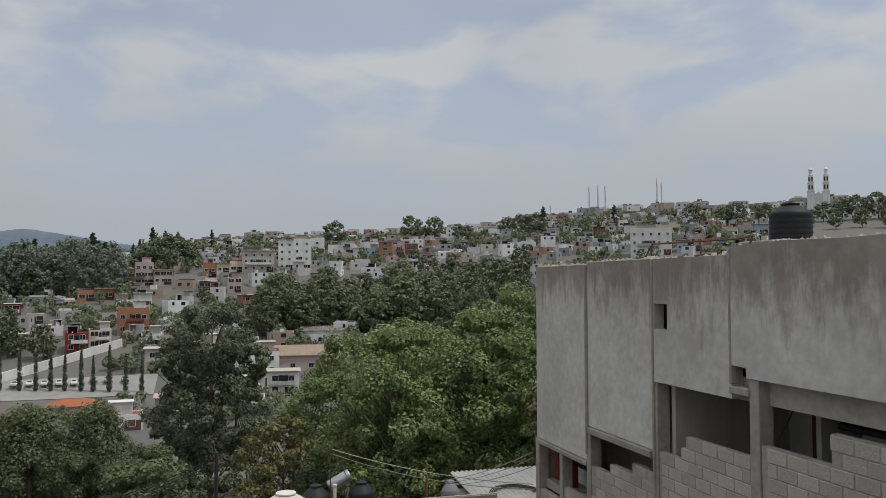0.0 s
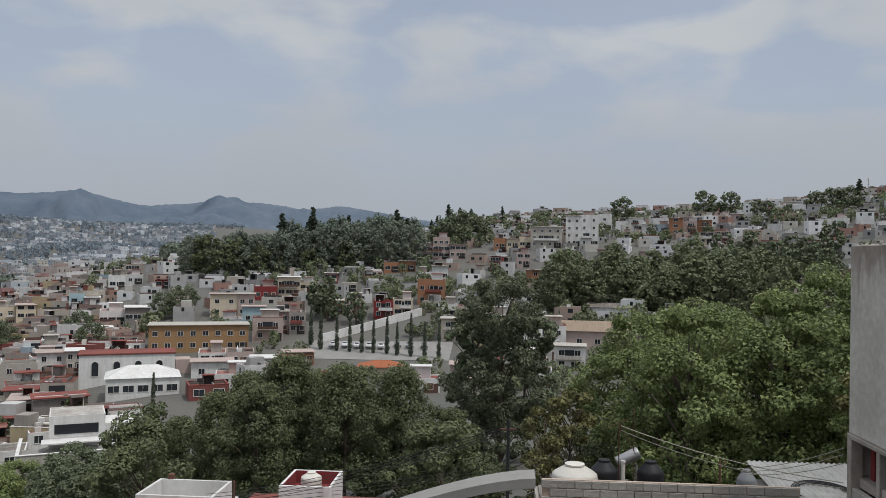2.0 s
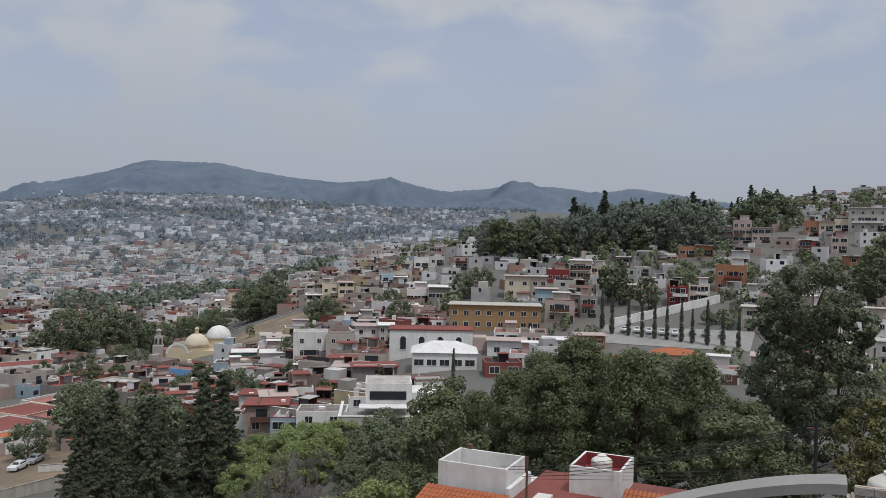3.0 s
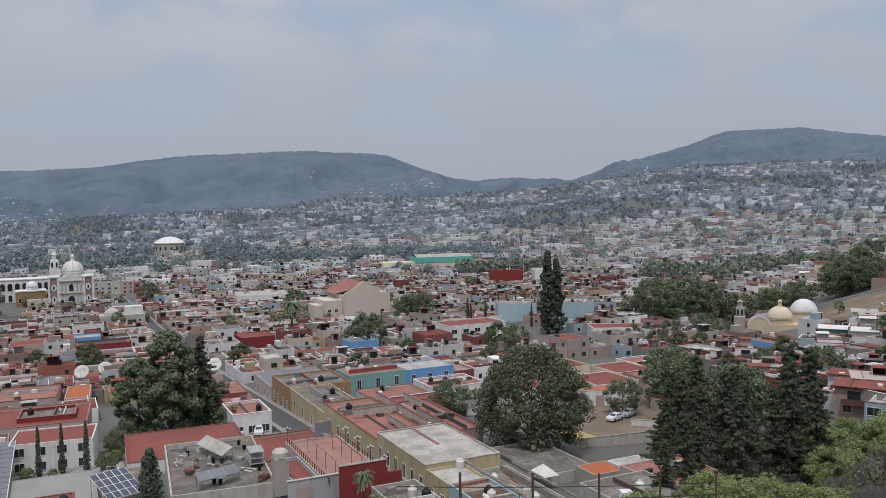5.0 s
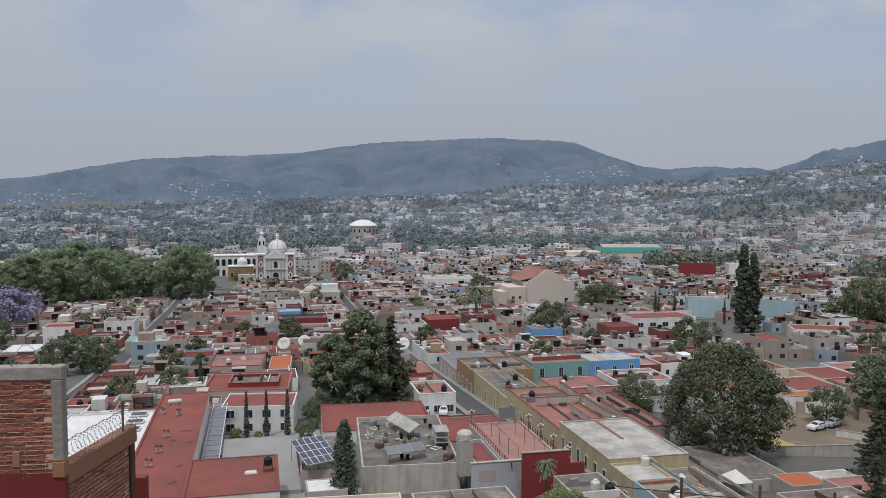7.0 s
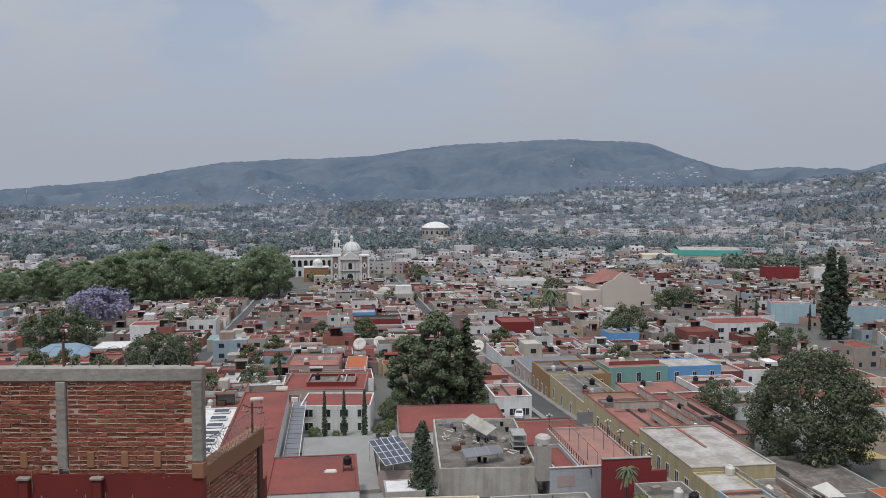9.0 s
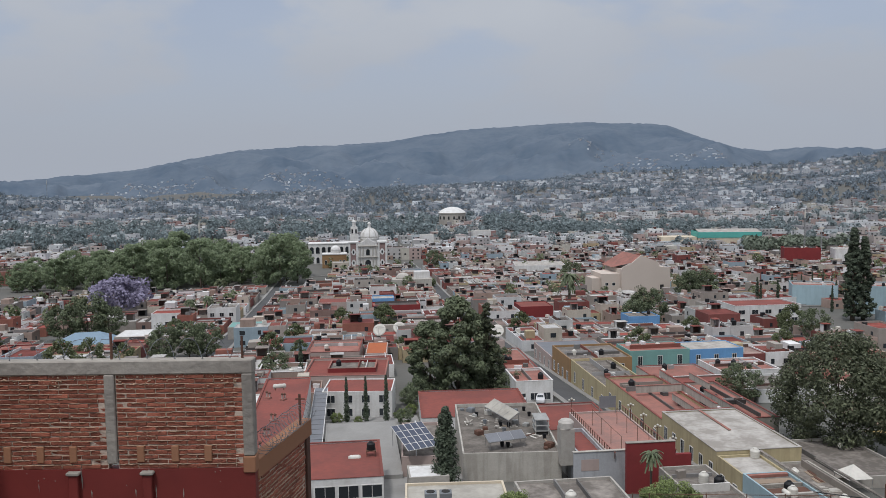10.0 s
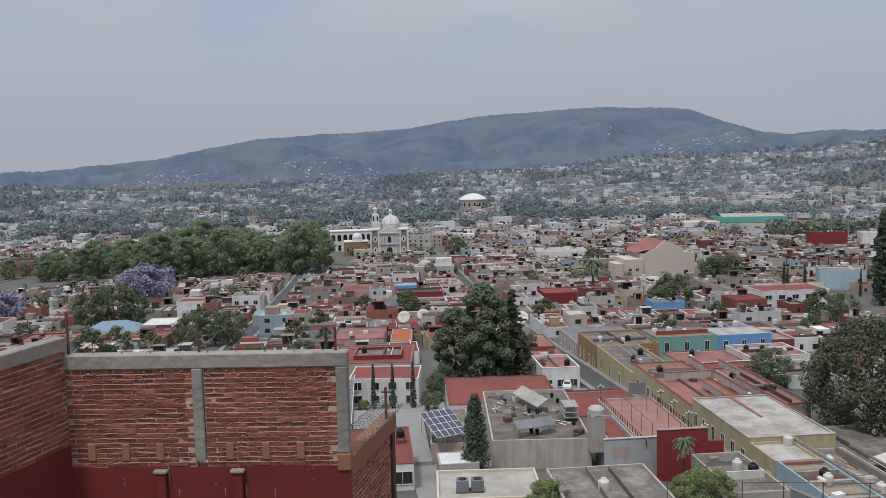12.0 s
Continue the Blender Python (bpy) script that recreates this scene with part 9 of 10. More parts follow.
def ramp_and_cars():
    # the white retaining wall of the ramp road above the cypresses
    w = thing("ramp_wall", "long white retaining wall along the ramp road", "wall", (0, 0, 0))
    s = Shape()
    a, b = (238, 54), (276, 27)
    n = 10
    for k in range(n):
        f0, f1 = k / n, (k + 1) / n
        p0 = (a[0] + (b[0] - a[0]) * f0, a[1] + (b[1] - a[1]) * f0)
        p1 = (a[0] + (b[0] - a[0]) * f1, a[1] + (b[1] - a[1]) * f1)
        z0, z1 = float(ground_height(*p0)), float(ground_height(*p1))
        vs = []
        for (px, py), zz in ((p0, z0), (p1, z1)):
            for dx in (0, 0.35):
                vs += [(px + dx, py + dx, zz - 2), (px + dx, py + dx, zz + 2.6)]
        s.add(vs, ((0, 4, 5, 1), (2, 3, 7, 6), (1, 5, 7, 3), (0, 2, 6, 4), (0, 1, 3, 2), (4, 6, 7, 5)))
    part("wall", s, M["white"], w)


ramp_and_cars()


def car(label, paint):
    c = tagged(new("car"), label, "car", "parked cars")
    body = Shape()
    prof = [(-2.1, 0.35), (-2.1, 0.8), (-1.9, 0.92), (-1.0, 0.98), (-0.45, 1.42), (0.95, 1.45), (1.65, 1.02), (2.05, 0.95), (2.12, 0.6), (2.1, 0.35)]
    n = len(prof)
    vs = [(px, -0.82 if pz < 1.2 else -0.62, pz) for px, pz in prof] + [(px, 0.82 if pz < 1.2 else 0.62, pz) for px, pz in prof]
    body.add(vs, [tuple(range(n)), tuple(range(n, 2 * n))[::-1]] + [((i + 1) % n, i, n + i, n + (i + 1) % n) for i in range(n)])
    part("body", body, M[paint], c)
    gl = Shape()
    gl.add([(-0.9, -0.6, 1.03), (-0.48, -0.52, 1.38), (-0.48, 0.52, 1.38), (-0.9, 0.6, 1.03)], ((3, 2, 1, 0),))
    gl.add([(1.0, -0.52, 1.41), (1.55, -0.6, 1.08), (1.55, 0.6, 1.08), (1.0, 0.52, 1.41)], ((3, 2, 1, 0),))
    gl.v = [(x + (-0.03 if x < 0 else 0.03), y, z + 0.03) for x, y, z in gl.v]
    for sy in (-1, 1):
        gl.box(-0.6, 1.2, sy * 0.77 - 0.01, sy * 0.77 + 0.01, 1.02, 1.34)
    part("glass", gl, M["glass"], c)
    for wx in (-1.3, 1.3):
        for wy in (-0.75, 0.75):
            wh = part("wheel", Shape().lathe([(0.0, -0.1), (0.3, -0.1), (0.33, -0.06), (0.33, 0.06), (0.3, 0.1), (0.0, 0.1)], n=14), M["rubber"], c)
            wh.matrix_basis = pose(wx, wy, 0.33, 90, 0, 0)
    return c


def place_cars(proto, spots):
    for k, (x, y, a) in enumerate(spots):
        m = pose(x, y, float(ground_height(x, y)) + 0.3, 0, 0, a)
        if k == 0:
            proto.matrix_basis = m
        else:
            copy_thing(proto, m)


crng = random.Random(6)
place_cars(car("small white car parked in the open", "car_white"), [(98, 127, 20), (30, 152, 70), (33, 150, 75)] + [(233 + crng.uniform(-1, 1) + 0.2 * k, 49 - 3.6 * k, 10) for k in range(5)] + [(364, 60 + 9 * k, 80) for k in range(3)])
place_cars(car("silver-grey car parked in the open", "car_grey"), [(103, 129, 25), (234.5, 30, 12), (234, 26.5, 8), (233.5, 22, 10), (366, 92, 84), (40, 118, 90), (40, 140, 90), (39, 200, 90)])
# ---- roof clutter of the town ----
def copies(proto, spots):
    for k, m in enumerate(spots):
        if k == 0:
            proto.matrix_basis = m
        else:
            copy_thing(proto, m)


krng = random.Random(15)
black_spots, white_spots, gas_spots, dish_spots = [], [], [], []
for x, y, z, w, d in ROOFS:
    for _ in range(krng.choice((0, 1, 1, 2))):
        m = pose(x + krng.uniform(-0.35, 0.35) * w, y + krng.uniform(-0.35, 0.35) * d, z)
        (black_spots if krng.random() < 0.6 else white_spots).append(m)
    if krng.random() < 0.25:
        gas_spots.append(pose(x + krng.uniform(-0.3, 0.3) * w, y + krng.uniform(-0.3, 0.3) * d, z, 0, 0, krng.choice((0, 90))))
    if krng.random() < 0.15:
        dish_spots.append(pose(x + krng.uniform(-0.3, 0.3) * w, y + krng.uniform(-0.3, 0.3) * d, z, 0, 0, krng.uniform(0, 60)))
copies(water_tank("water_tank", "black plastic water tank on a flat roof", (0, 0, 0), 0.55, 1.35, "black_plastic", 4), black_spots[:55])
copies(water_tank("water_tank", "pale plastic water tank on a flat roof", (0, 0, 0), 0.55, 1.3, "white_plastic", 4), white_spots[:35])


def gas_tank():
    c = tagged(new("gas_tank"), "white horizontal gas cylinder on a roof", "gas tank", "roof gas tanks")
    ob = part("cylinder", Shape().lathe([(0.02, -0.7), (0.2, -0.65), (0.3, -0.5), (0.3, 0.5), (0.2, 0.65), (0.02, 0.7)], n=14), M["white_plastic"], c, smooth=True)
    ob.matrix_basis = pose(0, 0, 0.42, 90, 0, 0)
    for dy in (-0.4, 0.4):
        part("foot", Shape().soft_box(-0.2, 0.2, dy - 0.04, dy + 0.04, 0, 0.2, 0.01), M["rust"], c)
    return c


def dish(label, r):
    c = tagged(new("satellite_dish"), label, "satellite dish", "satellite dishes")
    prof = [(0.02, 0.0), (r * 0.3, r * 0.03), (r * 0.6, r * 0.11), (r * 0.85, r * 0.22), (r, r * 0.31), (r, r * 0.34), (r * 0.6, r * 0.15), (r * 0.3, r * 0.07), (0.02, r * 0.04)]
    ob = part("reflector", Shape().lathe(prof, n=28), M["white_plastic"], c, smooth=True)
    ob.matrix_basis = pose(0, 0, r * 1.15, 58, 0, 0)
    part("stand", Shape().tube([(0, 0.2 * r, 0), (0, 0.12 * r, r * 1.1)], 0.05 + 0.04 * r, 7), M["steel"], c)
    s = Shape()
    for k in range(3):
        a = k * math.tau / 3 + 0.5
        s.tube([(r * 0.9 * math.cos(a), r * 0.9 * math.sin(a), r * 0.3), (0, 0, r * 0.95)], 0.012 + 0.012 * r, 4)
    ob = part("feed_arms", s, M["steel"], c)
    ob.matrix_basis = pose(0, 0, r * 1.15, 58, 0, 0)
    return c


copies(gas_tank(), gas_spots[:40])
copies(dish("small grey satellite dish on a roof", 0.4), dish_spots[:24])
for label, x, y, z in (("large white satellite dish on a roof", 4.9, 217.5, 20.2), ("large white satellite dish facing up", 10.9, 231, 18.2), ("large white satellite dish beside the trees", 35.0, 206, 21.0)):
    d = dish(label, 1.75)
    d.matrix_basis = pose(x, y, z, 0, 0, krng.uniform(-25, 25))
    tagged(part("plinth", Shape().soft_box(x - 1.6, x + 1.6, y - 1.6, y + 1.6, float(ground_height(x, y)) - 1, z, 0.05), M["salmon"]), "rendered room under the large dish", "roof room")


def solar_array(label, at, w, d, tilt, turn, nx, ny, glass="panel", trim="white"):
    c = thing("solar_array", label, "solar panel", at, turn)
    m = pose(0, 0, 0, tilt, 0, 0)
    for i in range(nx):
        for j in range(ny):
            ob = part("panel", Shape().soft_box(w * i / nx + 0.05, w * (i + 1) / nx - 0.05, d * j / ny + 0.05, d * (j + 1) / ny - 0.05, 0, 0.05, 0.006), M[glass], c)
            ob.matrix_basis = m
    ob = part("frame", Shape().box(0, w, 0, d, -0.05, 0.03), M[trim], c)
    ob.matrix_basis = m
    rise = d * math.sin(math.radians(tilt))
    for px in (0.2, w - 0.2):
        part("leg", Shape().tube([(px, d * math.cos(math.radians(tilt)) - 0.1, -0.9), (px, d * math.cos(math.radians(tilt)) - 0.1, rise - 0.08)], 0.04, 5), M["steel"], c)
        part("leg", Shape().tube([(px, 0.1, -0.9), (px, 0.1, -0.02)], 0.04, 5), M["steel"], c)
    return c


solar_array("blue-grey solar panel array on a tilted frame", (4.3, 102.5, 27.6), 4.6, 5.6, 19, 22, 5, 4)
solar_array("pale weathered boards leaning on a roof frame", (16.8, 118.2, 28.5), 8.0, 2.0, 30, -74, 4, 1, "creamroof", "steel")
solar_array("dark tilted heater panels at the roof edge", (14.6, 101.4, 28.5), 5.4, 1.7, 24, 14, 3, 1, "panelroof", "steel")
ac = thing("cooling_unit", "grey metal cooling unit with two fan boxes", "cooling unit", (5.6, 79.0, float(ground_height(7.6, 80.2)) + 2.2), -4)
for dx in (-0.75, 0.75):
    part("fan_box", Shape().soft_box(dx - 0.6, dx + 0.6, -0.55, 0.55, 0.1, 1.25, 0.04), M["tank_grey"], ac)
    part("grille", Shape().lathe([(0.42, 1.25), (0.42, 1.3), (0.05, 1.3)], (dx, 0, 0), 12), M["dark"], ac)
part("skid", Shape().soft_box(-1.4, 1.4, -0.6, 0.6, 0.0, 0.1, 0.02), M["rust"], ac)
solar_array("small blue solar panel on a pink roof", (70, 81, 27.6), 2.0, 1.6, 20, -10, 2, 1)

# skylights on the white hall
for k in range(9):
    z = float(ground_height(-24.25, 119)) + 4.9
    ob = thing("skylight", "grey glazed skylight set in a white roof", "skylight", (-20.2, 101 + 4.1 * k, z), group="hall skylights")
    part("kerb", Shape().soft_box(-1.3, 1.3, -0.9, 0.9, -0.02, 0.22, 0.03), M["white"], ob)
    part("pane", Shape().soft_box(-1.15, 1.15, -0.75, 0.75, 0.22, 0.28, 0.02), M["glass"], ob)
g = thing("gas_tank", "white horizontal gas cylinder on the red wing roof", "gas tank", (-2.6, 97, float(ground_height(-4.2, 98)) + 4.1), 90)
ob = part("cylinder", Shape().lathe([(0.02, -0.8), (0.25, -0.72), (0.36, -0.5), (0.36, 0.5), (0.25, 0.72), (0.02, 0.8)], n=14), M["white_plastic"], g, smooth=True)
ob.matrix_basis = pose(0, 0, 0.5, 90, 0, 0)
part("foot", Shape().soft_box(-0.25, 0.25, -0.5, 0.5, 0, 0.25, 0.02), M["rust"], g)
stand = thing("tank_stand", "dark iron tank stand on the red wing roof", "stand", (-0.6, 97.5, float(ground_height(-4.2, 98)) + 4.1))
for dx in (-0.5, 0.5):
    for dy in (-0.5, 0.5):
        part("leg", Shape().tube([(dx, dy, 0), (dx, dy, 1.2)], 0.05, 5), M["rust"], stand)
part("platform", Shape().soft_box(-0.6, 0.6, -0.6, 0.6, 1.2, 1.28, 0.01), M["rust"], stand)
water_tank("water_tank", "black water tank on an iron stand", (-0.6, 97.5, float(ground_height(-4.2, 98)) + 5.38), 0.5, 1.0, "black_plastic", 4)
# glazed strip along the long red roof
gz = float(ground_height(-8.2, 128)) + 3.4
ob = thing("glazed_canopy", "long glazed canopy strip beside the red roof", "canopy", (-8.2, 128, gz))
for k in range(16):
    part("pane", Shape().soft_box(-1.2, 1.0, -21 + 2.5 * k, -21 + 2.5 * k + 2.3, 0, 0.05, 0.01), M["panelroof"], ob)
part("rail", Shape().box(-1.3, -1.2, -21, 19, -0.1, 0.1).box(1.0, 1.1, -21, 19, -0.1, 0.1), M["white"], ob)


# lamp standards and railing of the pink terrace
tz = float(ground_height(32.3, 102.75)) + 5.25


def lamp_standard():
    c = tagged(new("terrace_lamp"), "black lamp standard with pale globes on the terrace", "lamp", "terrace lamps")
    part("post", Shape().tube([(0, 0, -0.3), (0, 0, 1.9)], [0.06, 0.04], 7), M["rust"], c)
    part("arm", Shape().tube([(-0.35, 0, 1.75), (0, 0, 1.85), (0.35, 0, 1.75)], 0.03, 5), M["rust"], c)
    for dx, dz in ((-0.35, 1.9), (0.35, 1.9), (0, 2.1)):
        ob = part("globe", Shape().lathe([(0.16 * math.sin(a), -0.16 * math.cos(a)) for a in [i * math.pi / 6 for i in range(7)]], n=10), M["lamp_head"], c, smooth=True)
        ob.matrix_basis = pose(dx, 0, dz)
    return c


copies(lamp_standard(), [pose(36.0, 93.6, tz), pose(36.0, 98.5, tz), pose(36.0, 103.5, tz), pose(36.0, 108.5, tz), pose(28.6, 112.4, tz)])
rail = thing("terrace_railing", "low iron railing round the pink terrace", "railing", (0, 0, 0))
for x in (28.5, 36.1):
    for k in range(20):
        part("baluster", Shape().soft_box(x - 0.05, x + 0.05, 93 + k - 0.05, 93 + k + 0.05, tz, tz + 0.75, 0.01), M["rust"], rail)
    part("handrail", Shape().soft_box(x - 0.06, x + 0.06, 92.8, 112.6, tz + 0.75, tz + 0.83, 0.01), M["pinkroof"], rail)
frame_ob = thing("pergola_frame", "thin iron pergola frame on the pink terrace", "pergola", (0, 0, 0))
for x in (30, 33.5):
    for y in (95, 99, 103, 107):
        part("post", Shape().tube([(x, y, tz - 0.25), (x, y, tz + 2.0)], 0.035, 5), M["rust"], frame_ob)
    part("beam", Shape().tube([(x, 95, tz + 2.0), (x, 107, tz + 2.0)], 0.03, 5), M["rust"], frame_ob)
rw = thing("crimson_wall", "tall stepped crimson wall at the terrace end", "wall", (0, 0, 0))
zg = float(ground_height(32, 91))
part("wall", Shape().box(29.4, 35.4, 91.4, 91.9, zg - 3, zg + 6.2).box(35.4, 37.4, 91.4, 91.9, zg - 3, zg + 4.6), M["crimson"], rw)
part("cap", Shape().soft_box(29.35, 35.45, 91.33, 91.97, zg + 6.2, zg + 6.3, 0.02), M["beam"], rw)
fw = thing("street_wall", "weathered pale grey wall beside the crimson one", "wall", (0, 0, 0))
part("wall", Shape().soft_box(23.5, 30.3, 93.2, 93.5, 18, 29.5, 0.03), M["palegrey"], fw)
part("coping", Shape().soft_box(23.4, 30.4, 93.12, 93.58, 29.5, 29.6, 0.02), M["concrete"], fw)
part("patch", Shape().soft_box(24.4, 26.6, 93.17, 93.2, 27.2, 28.6, 0.008), M["salmon"], fw, "bare pinkish patch of fallen render")
sc = thing("lattice_screen", "grey lattice screen at the far end of the terrace", "screen", (34.0, 112.6, tz))
part("post", Shape().tube([(-1.2, 0, -0.3), (-1.2, 0, 2.2)], 0.05, 5), M["steel"], sc)
part("post", Shape().tube([(1.2, 0, -0.3), (1.2, 0, 2.2)], 0.05, 5), M["steel"], sc)
part("panel", Shape().soft_box(-1.2, 1.2, -0.03, 0.03, 0.5, 2.2, 0.01), M["tank_grey"], sc)
tk = thing("brick_turret", "pale round-topped water turret on a grey roof", "turret", (24.0, 98.6, float(ground_height(22.6, 100)) + 3))
part("shaft", Shape().soft_box(-0.9, 0.9, -0.9, 0.9, -0.5, 4.2, 0.05), M["block"], tk)
part("cap", Shape().lathe([(1.0, 4.2), (1.0, 4.9), (0.7, 5.2), (0.05, 5.3)], n=14), M["whiteroof"], tk)

# white slab, patches and party walls over the straw-yellow row
slab_z = float(ground_height(49.5, 109.1)) + 4.5
for x, y, L, turn, h, topping in ((49.4, 106, 20, 90, 0.2, "pinkroof"), (55.3, 105, 22, 90, 0.3, "redroof"), (53.4, 118.5, 23, 90, 0.3, "redroof"), (44.4, 116.3, 10, 0, 0.25, "redroof"), (58, 131, 8, 90, 0.2, "pinkroof"), (49.35, 80, 17.5, 90, 0.15, "greyroof"), (56.1, 80, 16, 90, -0.7, "greyroof"), (45, 131, 8, 0, 0.3, "pinkroof")):
    w = thing("party_wall", "low party wall with a flat coping on the roofs", "wall", (x, y, slab_z - 0.3), turn)
    part("wall", Shape().soft_box(0, L, -0.14, 0.14, -0.6, 0.3 + h, 0.02), M["concrete"], w)
    part("coping", Shape().soft_box(-0.05, L + 0.05, -0.21, 0.21, 0.3 + h, 0.38 + h, 0.02), M[topping], w)
lrng = random.Random(29)
# cross walls, strips and patches on the roofs at the near end of the street row
for y, d, h, m in ((90.2, 0.5, 0.35, "pinkroof"), (88.6, 1.3, 0.12, "tanroof"), (87.0, 0.35, 0.4, "beam"), (85.6, 1.5, 0.1, "rust"), (84.0, 0.4, 0.42, "whiteroof"), (81.8, 1.7, 0.1, "tanroof"), (79.5, 0.4, 0.4, "beam"), (76.5, 2.2, 0.12, "rust")):
    b = thing("roof_strip", "weathered strip of roofing between low cross walls", "roofing", (46.4, y, 26.4), lrng.uniform(-1.5, 1.5), group="roof strips")
    part("strip", Shape().soft_box(-2.5, 2.5, -d / 2, d / 2, 0.0, h, 0.02), M[m], b)
for k in range(16):
    x, y = lrng.uniform(50.2, 55.4), lrng.uniform(81, 96.5)
    b = thing("roof_patch", "pale screed patch and loose boards on the rough roof", "roof patch", (x, y, 25.0), lrng.choice((0, 90, 4, 86)), group="roof patches")
    a, d = lrng.uniform(0.4, 1.2), lrng.uniform(0.15, 0.5)
    part("screed", Shape().soft_box(-a, a, -a * 0.6, a * 0.6, 0.0, 0.05 + 0.01 * k, 0.02), M[lrng.choice(("whiteroof", "concrete", "tanroof", "greyroof"))], b)
    part("board", Shape().soft_box(-a * 0.9, a * 1.1, -d, d * 0.2, 0.05 + 0.01 * k, 0.13 + 0.01 * k, 0.01), M[lrng.choice(("beam", "block", "rust"))], b)
water_tank("water_tank", "squat cream plastic tank at the slab edge", (48.4, 97.0, 26.3), 0.62, 1.25, "white_plastic", 4)
tarp = thing("canvas_tent", "small pale canvas tent among the yards", "tent", (58.6, 92.0, float(ground_height(58.6, 92.0)) + 1.0))
part("canopy", Shape().add([(-1.6, -1.6, 1.0), (1.6, -1.6, 1.0), (1.6, 1.6, 1.0), (-1.6, 1.6, 1.0), (0, 0, 2.4)], ((0, 1, 4), (1, 2, 4), (2, 3, 4), (3, 0, 4), (3, 2, 1, 0))), M["white_plastic"], tarp)
for dx in (-1.5, 1.5):
    for dy in (-1.5, 1.5):
        part("pole", Shape().tube([(dx, dy, -2), (dx, dy, 1.0)], 0.04, 5), M["steel"], tarp)

# paired vents along the long red roof
for x, y in ((-14.4, 114.1), (-12.2, 112.9), (-12.7, 103.0), (-12.9, 96.9), (-13.4, 92.1)):
    v = thing("roof_vent", "paired white roof vents with dark caps", "vent", (x, y, 32.3), x * 40, group="roof vents")
    part("kerb", Shape().soft_box(-0.45, 0.45, -0.3, 0.3, -0.1, 0.16, 0.03), M["pinkroof"], v)
    for dx, dz in ((-0.25, 0.0), (0.25, 0.12)):
        part("pipe", Shape().tube([(dx, 0, 0.1), (dx, 0, 0.7 + dz)], 0.11, 8), M["salmon"], v)
        part("cap", Shape().lathe([(0.19, 0.64 + dz), (0.21, 0.74 + dz), (0.02, 0.9 + dz)], (dx, 0, 0), 10), M["rust"], v)
g = thing("gas_tank", "white horizontal gas tank on the long red roof", "gas tank", (-13.2, 118.4, 32.3), 8)
part("tank", Shape().tube([(-0.95, 0, 0.55), (-0.8, 0, 0.55), (0.8, 0, 0.55), (0.95, 0, 0.55)], [0.18, 0.33, 0.33, 0.18], 12), M["white_plastic"], g, smooth=True)
for dx in (-0.6, 0.6):
    part("foot", Shape().soft_box(dx - 0.06, dx + 0.06, -0.25, 0.25, 0, 0.3, 0.01), M["rust"], g)

# steel shelves, boards and rubble on the grey house roof
shelf = thing("steel_shelf", "white steel shelving full of odds and ends", "shelf", (23.2, 109.0, 27.26), -5)
for dx in (-0.9, 0.9):
    for dy in (-1.6, 1.6):
        part("post", Shape().soft_box(dx - 0.05, dx + 0.05, dy - 0.05, dy + 0.05, 0, 2.1, 0.01), M["white_plastic"], shelf)
for dz in (0.5, 1.25, 2.05):
    part("board", Shape().soft_box(-1.0, 1.0, -1.75, 1.75, dz, dz + 0.06, 0.01), M["sheet"], shelf)
crng = random.Random(77)
for k in range(46):
    x, y = crng.uniform(13.4, 23.4), crng.uniform(101.2, 121.0)
    kind = crng.choice(("plank", "plank", "block_heap", "crate", "bucket"))
    a = crng.uniform(0, 180)
    if kind == "plank":
        L = crng.uniform(0.8, 2.4)
        ob = part("plank", Shape().soft_box(-L / 2, L / 2, -0.12, 0.12, 0, 0.06, 0.01), M[crng.choice(("beam", "tanroof", "rust", "white_plastic"))])
    elif kind == "block_heap":
        ob = part("block_heap", Shape().soft_box(-0.4, 0.2, -0.2, 0.2, 0, 0.2, 0.01).soft_box(-0.1, 0.5, -0.1, 0.3, 0.2, 0.38, 0.01).soft_box(0.25, 0.7, -0.35, 0.05, 0, 0.2, 0.01), M["block"])
    elif kind == "crate":
        w_ = crng.uniform(0.25, 0.55)
        ob = part("crate", Shape().soft_box(-w_, w_, -w_, w_, 0, w_ * 1.1, 0.03).soft_box(-w_ * 0.8, w_ * 0.8, -w_ * 0.8, w_ * 0.8, w_ * 1.1, w_ * 1.25, 0.02), M[crng.choice(("sheet", "rust", "white_plastic", "tank_grey"))])
    else:
        ob = part("bucket", Shape().lathe([(0.2, 0), (0.28, 0.55), (0.31, 0.56), (0.31, 0.6), (0.25, 0.58), (0.18, 0.06)], n=10), M[crng.choice(("white_plastic", "tank_grey", "black_plastic"))])
    ob.matrix_basis = pose(x, y, 27.26, 0, 0, a)
    tagged(ob, {"plank": "old plank lying on the grey roof", "block_heap": "few grey blocks heaped on the roof", "crate": "small worn crate lying on the grey roof", "bucket": "plastic bucket standing on the grey roof"}[kind],
           kind.replace("_", " "), "roof clutter")

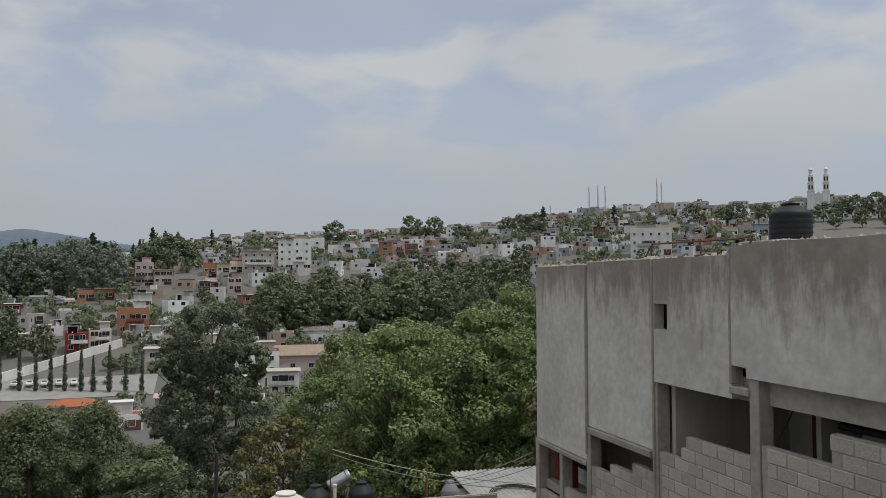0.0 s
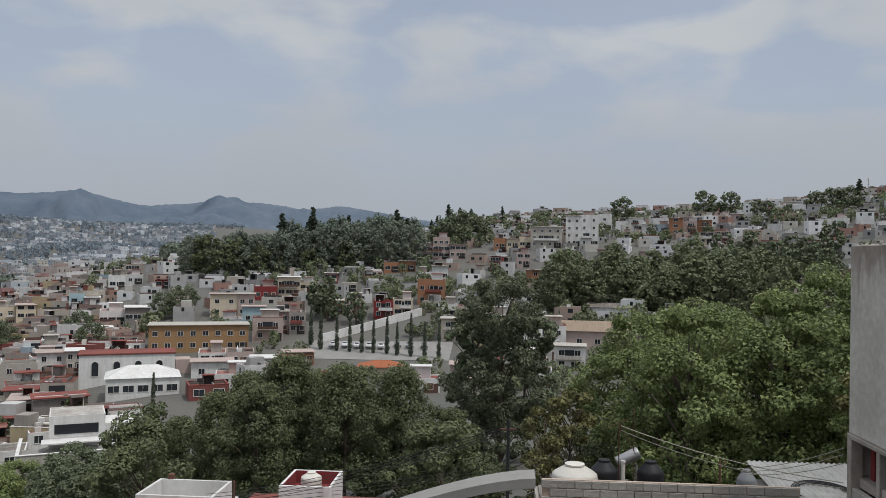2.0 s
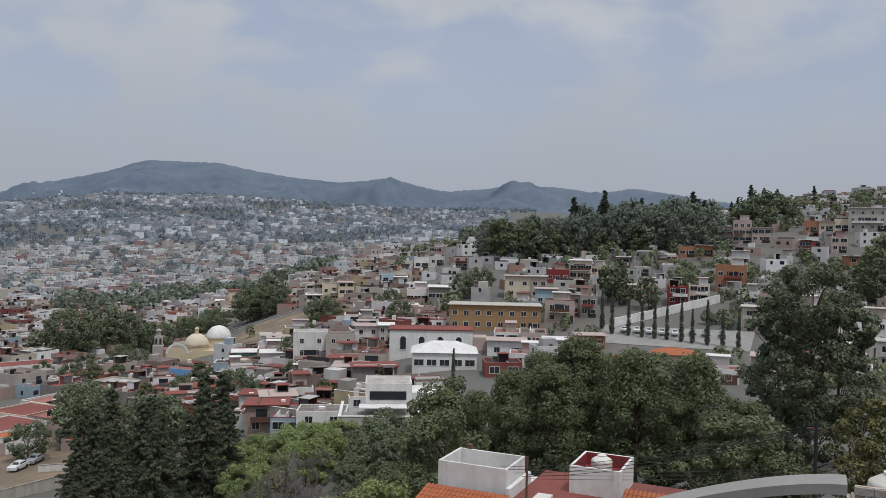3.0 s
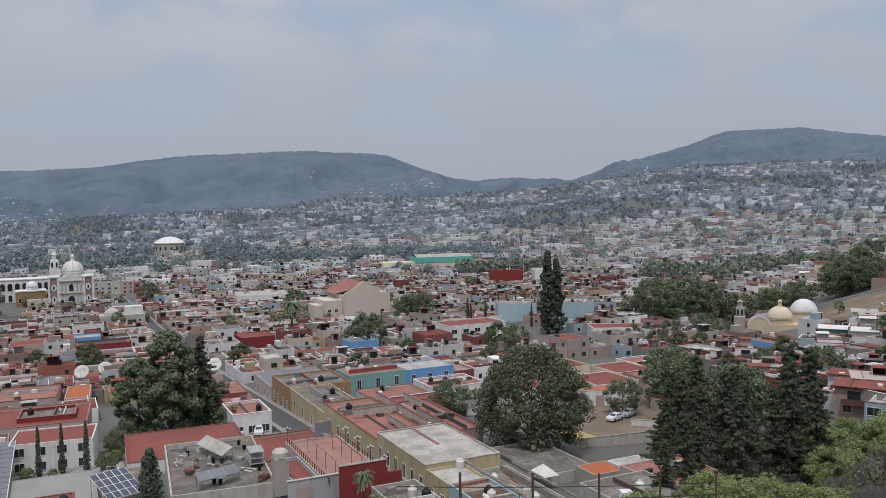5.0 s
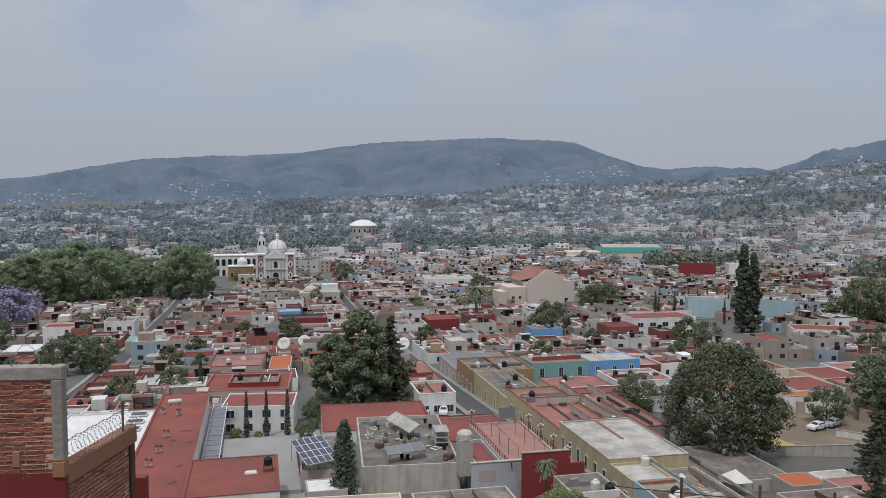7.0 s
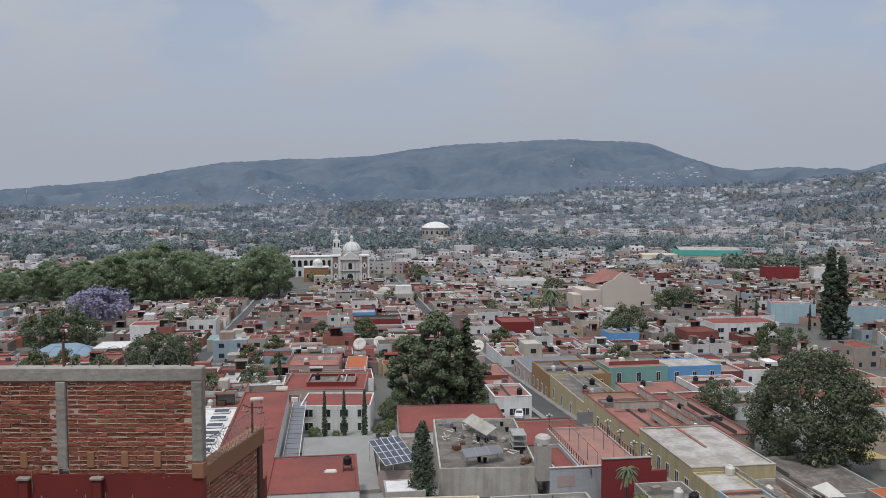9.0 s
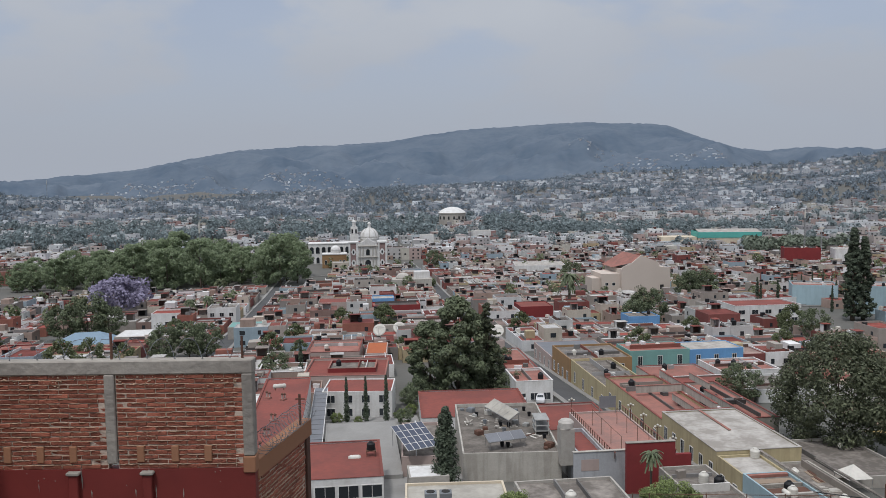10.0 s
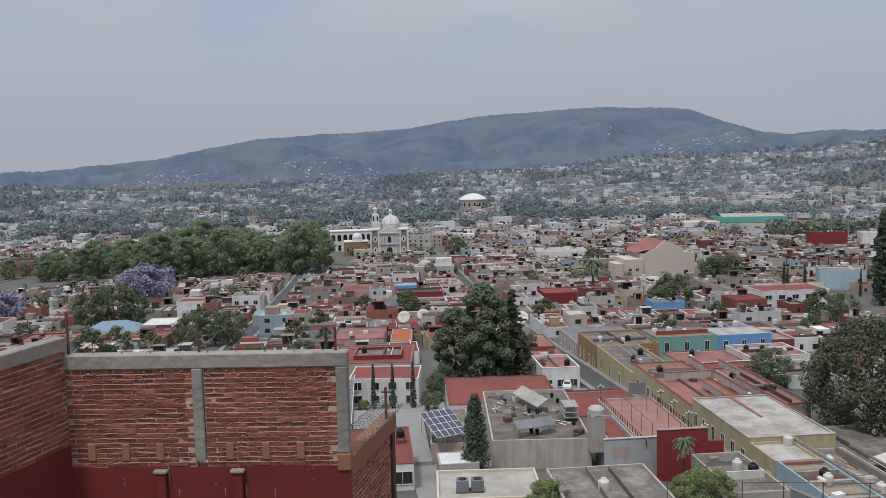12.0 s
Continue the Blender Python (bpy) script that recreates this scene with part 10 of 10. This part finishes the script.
# a pipe fence on a block wall at the edge of the near yards
fence = thing("pipe_fence", "dark iron pipe fence on a grey block wall", "fence", (22.5, 70.3, 29.0), math.degrees(math.atan2(-3.1, 17.7)))
part("base_wall", Shape().soft_box(-0.3, 18.2, -0.1, 0.1, -1.5, 2.7, 0.02), M["block"], fence)
for u in (0, 1.5, 6.6, 10.2, 13.6, 17.6):
    part("post", Shape().tube([(u, 0, 2.7), (u, 0, 4.6)], 0.045, 6), M["rust"], fence)
part("rail", Shape().tube([(-0.2, 0, 4.5), (18.0, 0, 4.5)], 0.03, 6), M["rust"], fence)

# the dry yard with the wall behind it
yard = Shape()
n = 8
for i in range(n):
    for j in range(n):
        q = [(81 + 18 * (i + a) / n, 110.8 + 12.5 * (j + b) / n) for a, b in ((0, 0), (1, 0), (1, 1), (0, 1))]
        yard.add([(x, y, float(ground_height(x, y)) + 0.08) for x, y in q], ((0, 1, 2, 3),))
tagged(part("yard", yard, M["dry_grass"]), "patch of dry straw-yellow grass in a yard", "grass", kind="structure")
for label, x0, y0, x1, y1, h, m in (("grey block yard wall", 78, 110.5, 99, 107.5, 1.9, "concrete"), ("white yard wall", 88, 148, 112, 138, 3.4, "white"), ("white yard wall by the cars", 98, 122, 103, 117, 1.3, "white")):
    L = math.hypot(x1 - x0, y1 - y0)
    w = thing("yard_wall", label + " round the parked cars", "wall", (x0, y0, float(ground_height((x0 + x1) / 2, (y0 + y1) / 2))), math.degrees(math.atan2(y1 - y0, x1 - x0)))
    part("wall", Shape().soft_box(0, L, -0.12, 0.12, -2, h, 0.02), M[m], w)
    part("coping", Shape().soft_box(-0.05, L + 0.05, -0.17, 0.17, h, h + 0.1, 0.02), M["beam"], w)

# wire fence posts at the foot of the terrace house
for k in range(5):
    x, y = 5.6 + 1.5 * k, 12.5
    tagged(part("fence_post", Shape().tube([(x, y, 52), (x, y, 57.35 - 0.25 * k)], 0.025, 6), M["rust"]), "dark iron fence post on the slope", "post", "fence posts")
s = Shape()
for dz in (0.0, 0.25):
    sagging(s, (4.4, 12.5, 57.3 - dz), (11.8, 12.5, 56.15 - dz), 0.05, 0.008)
tagged(part("fence_wire", s, M["wire"]), "plain wires between the fence posts", "wire")
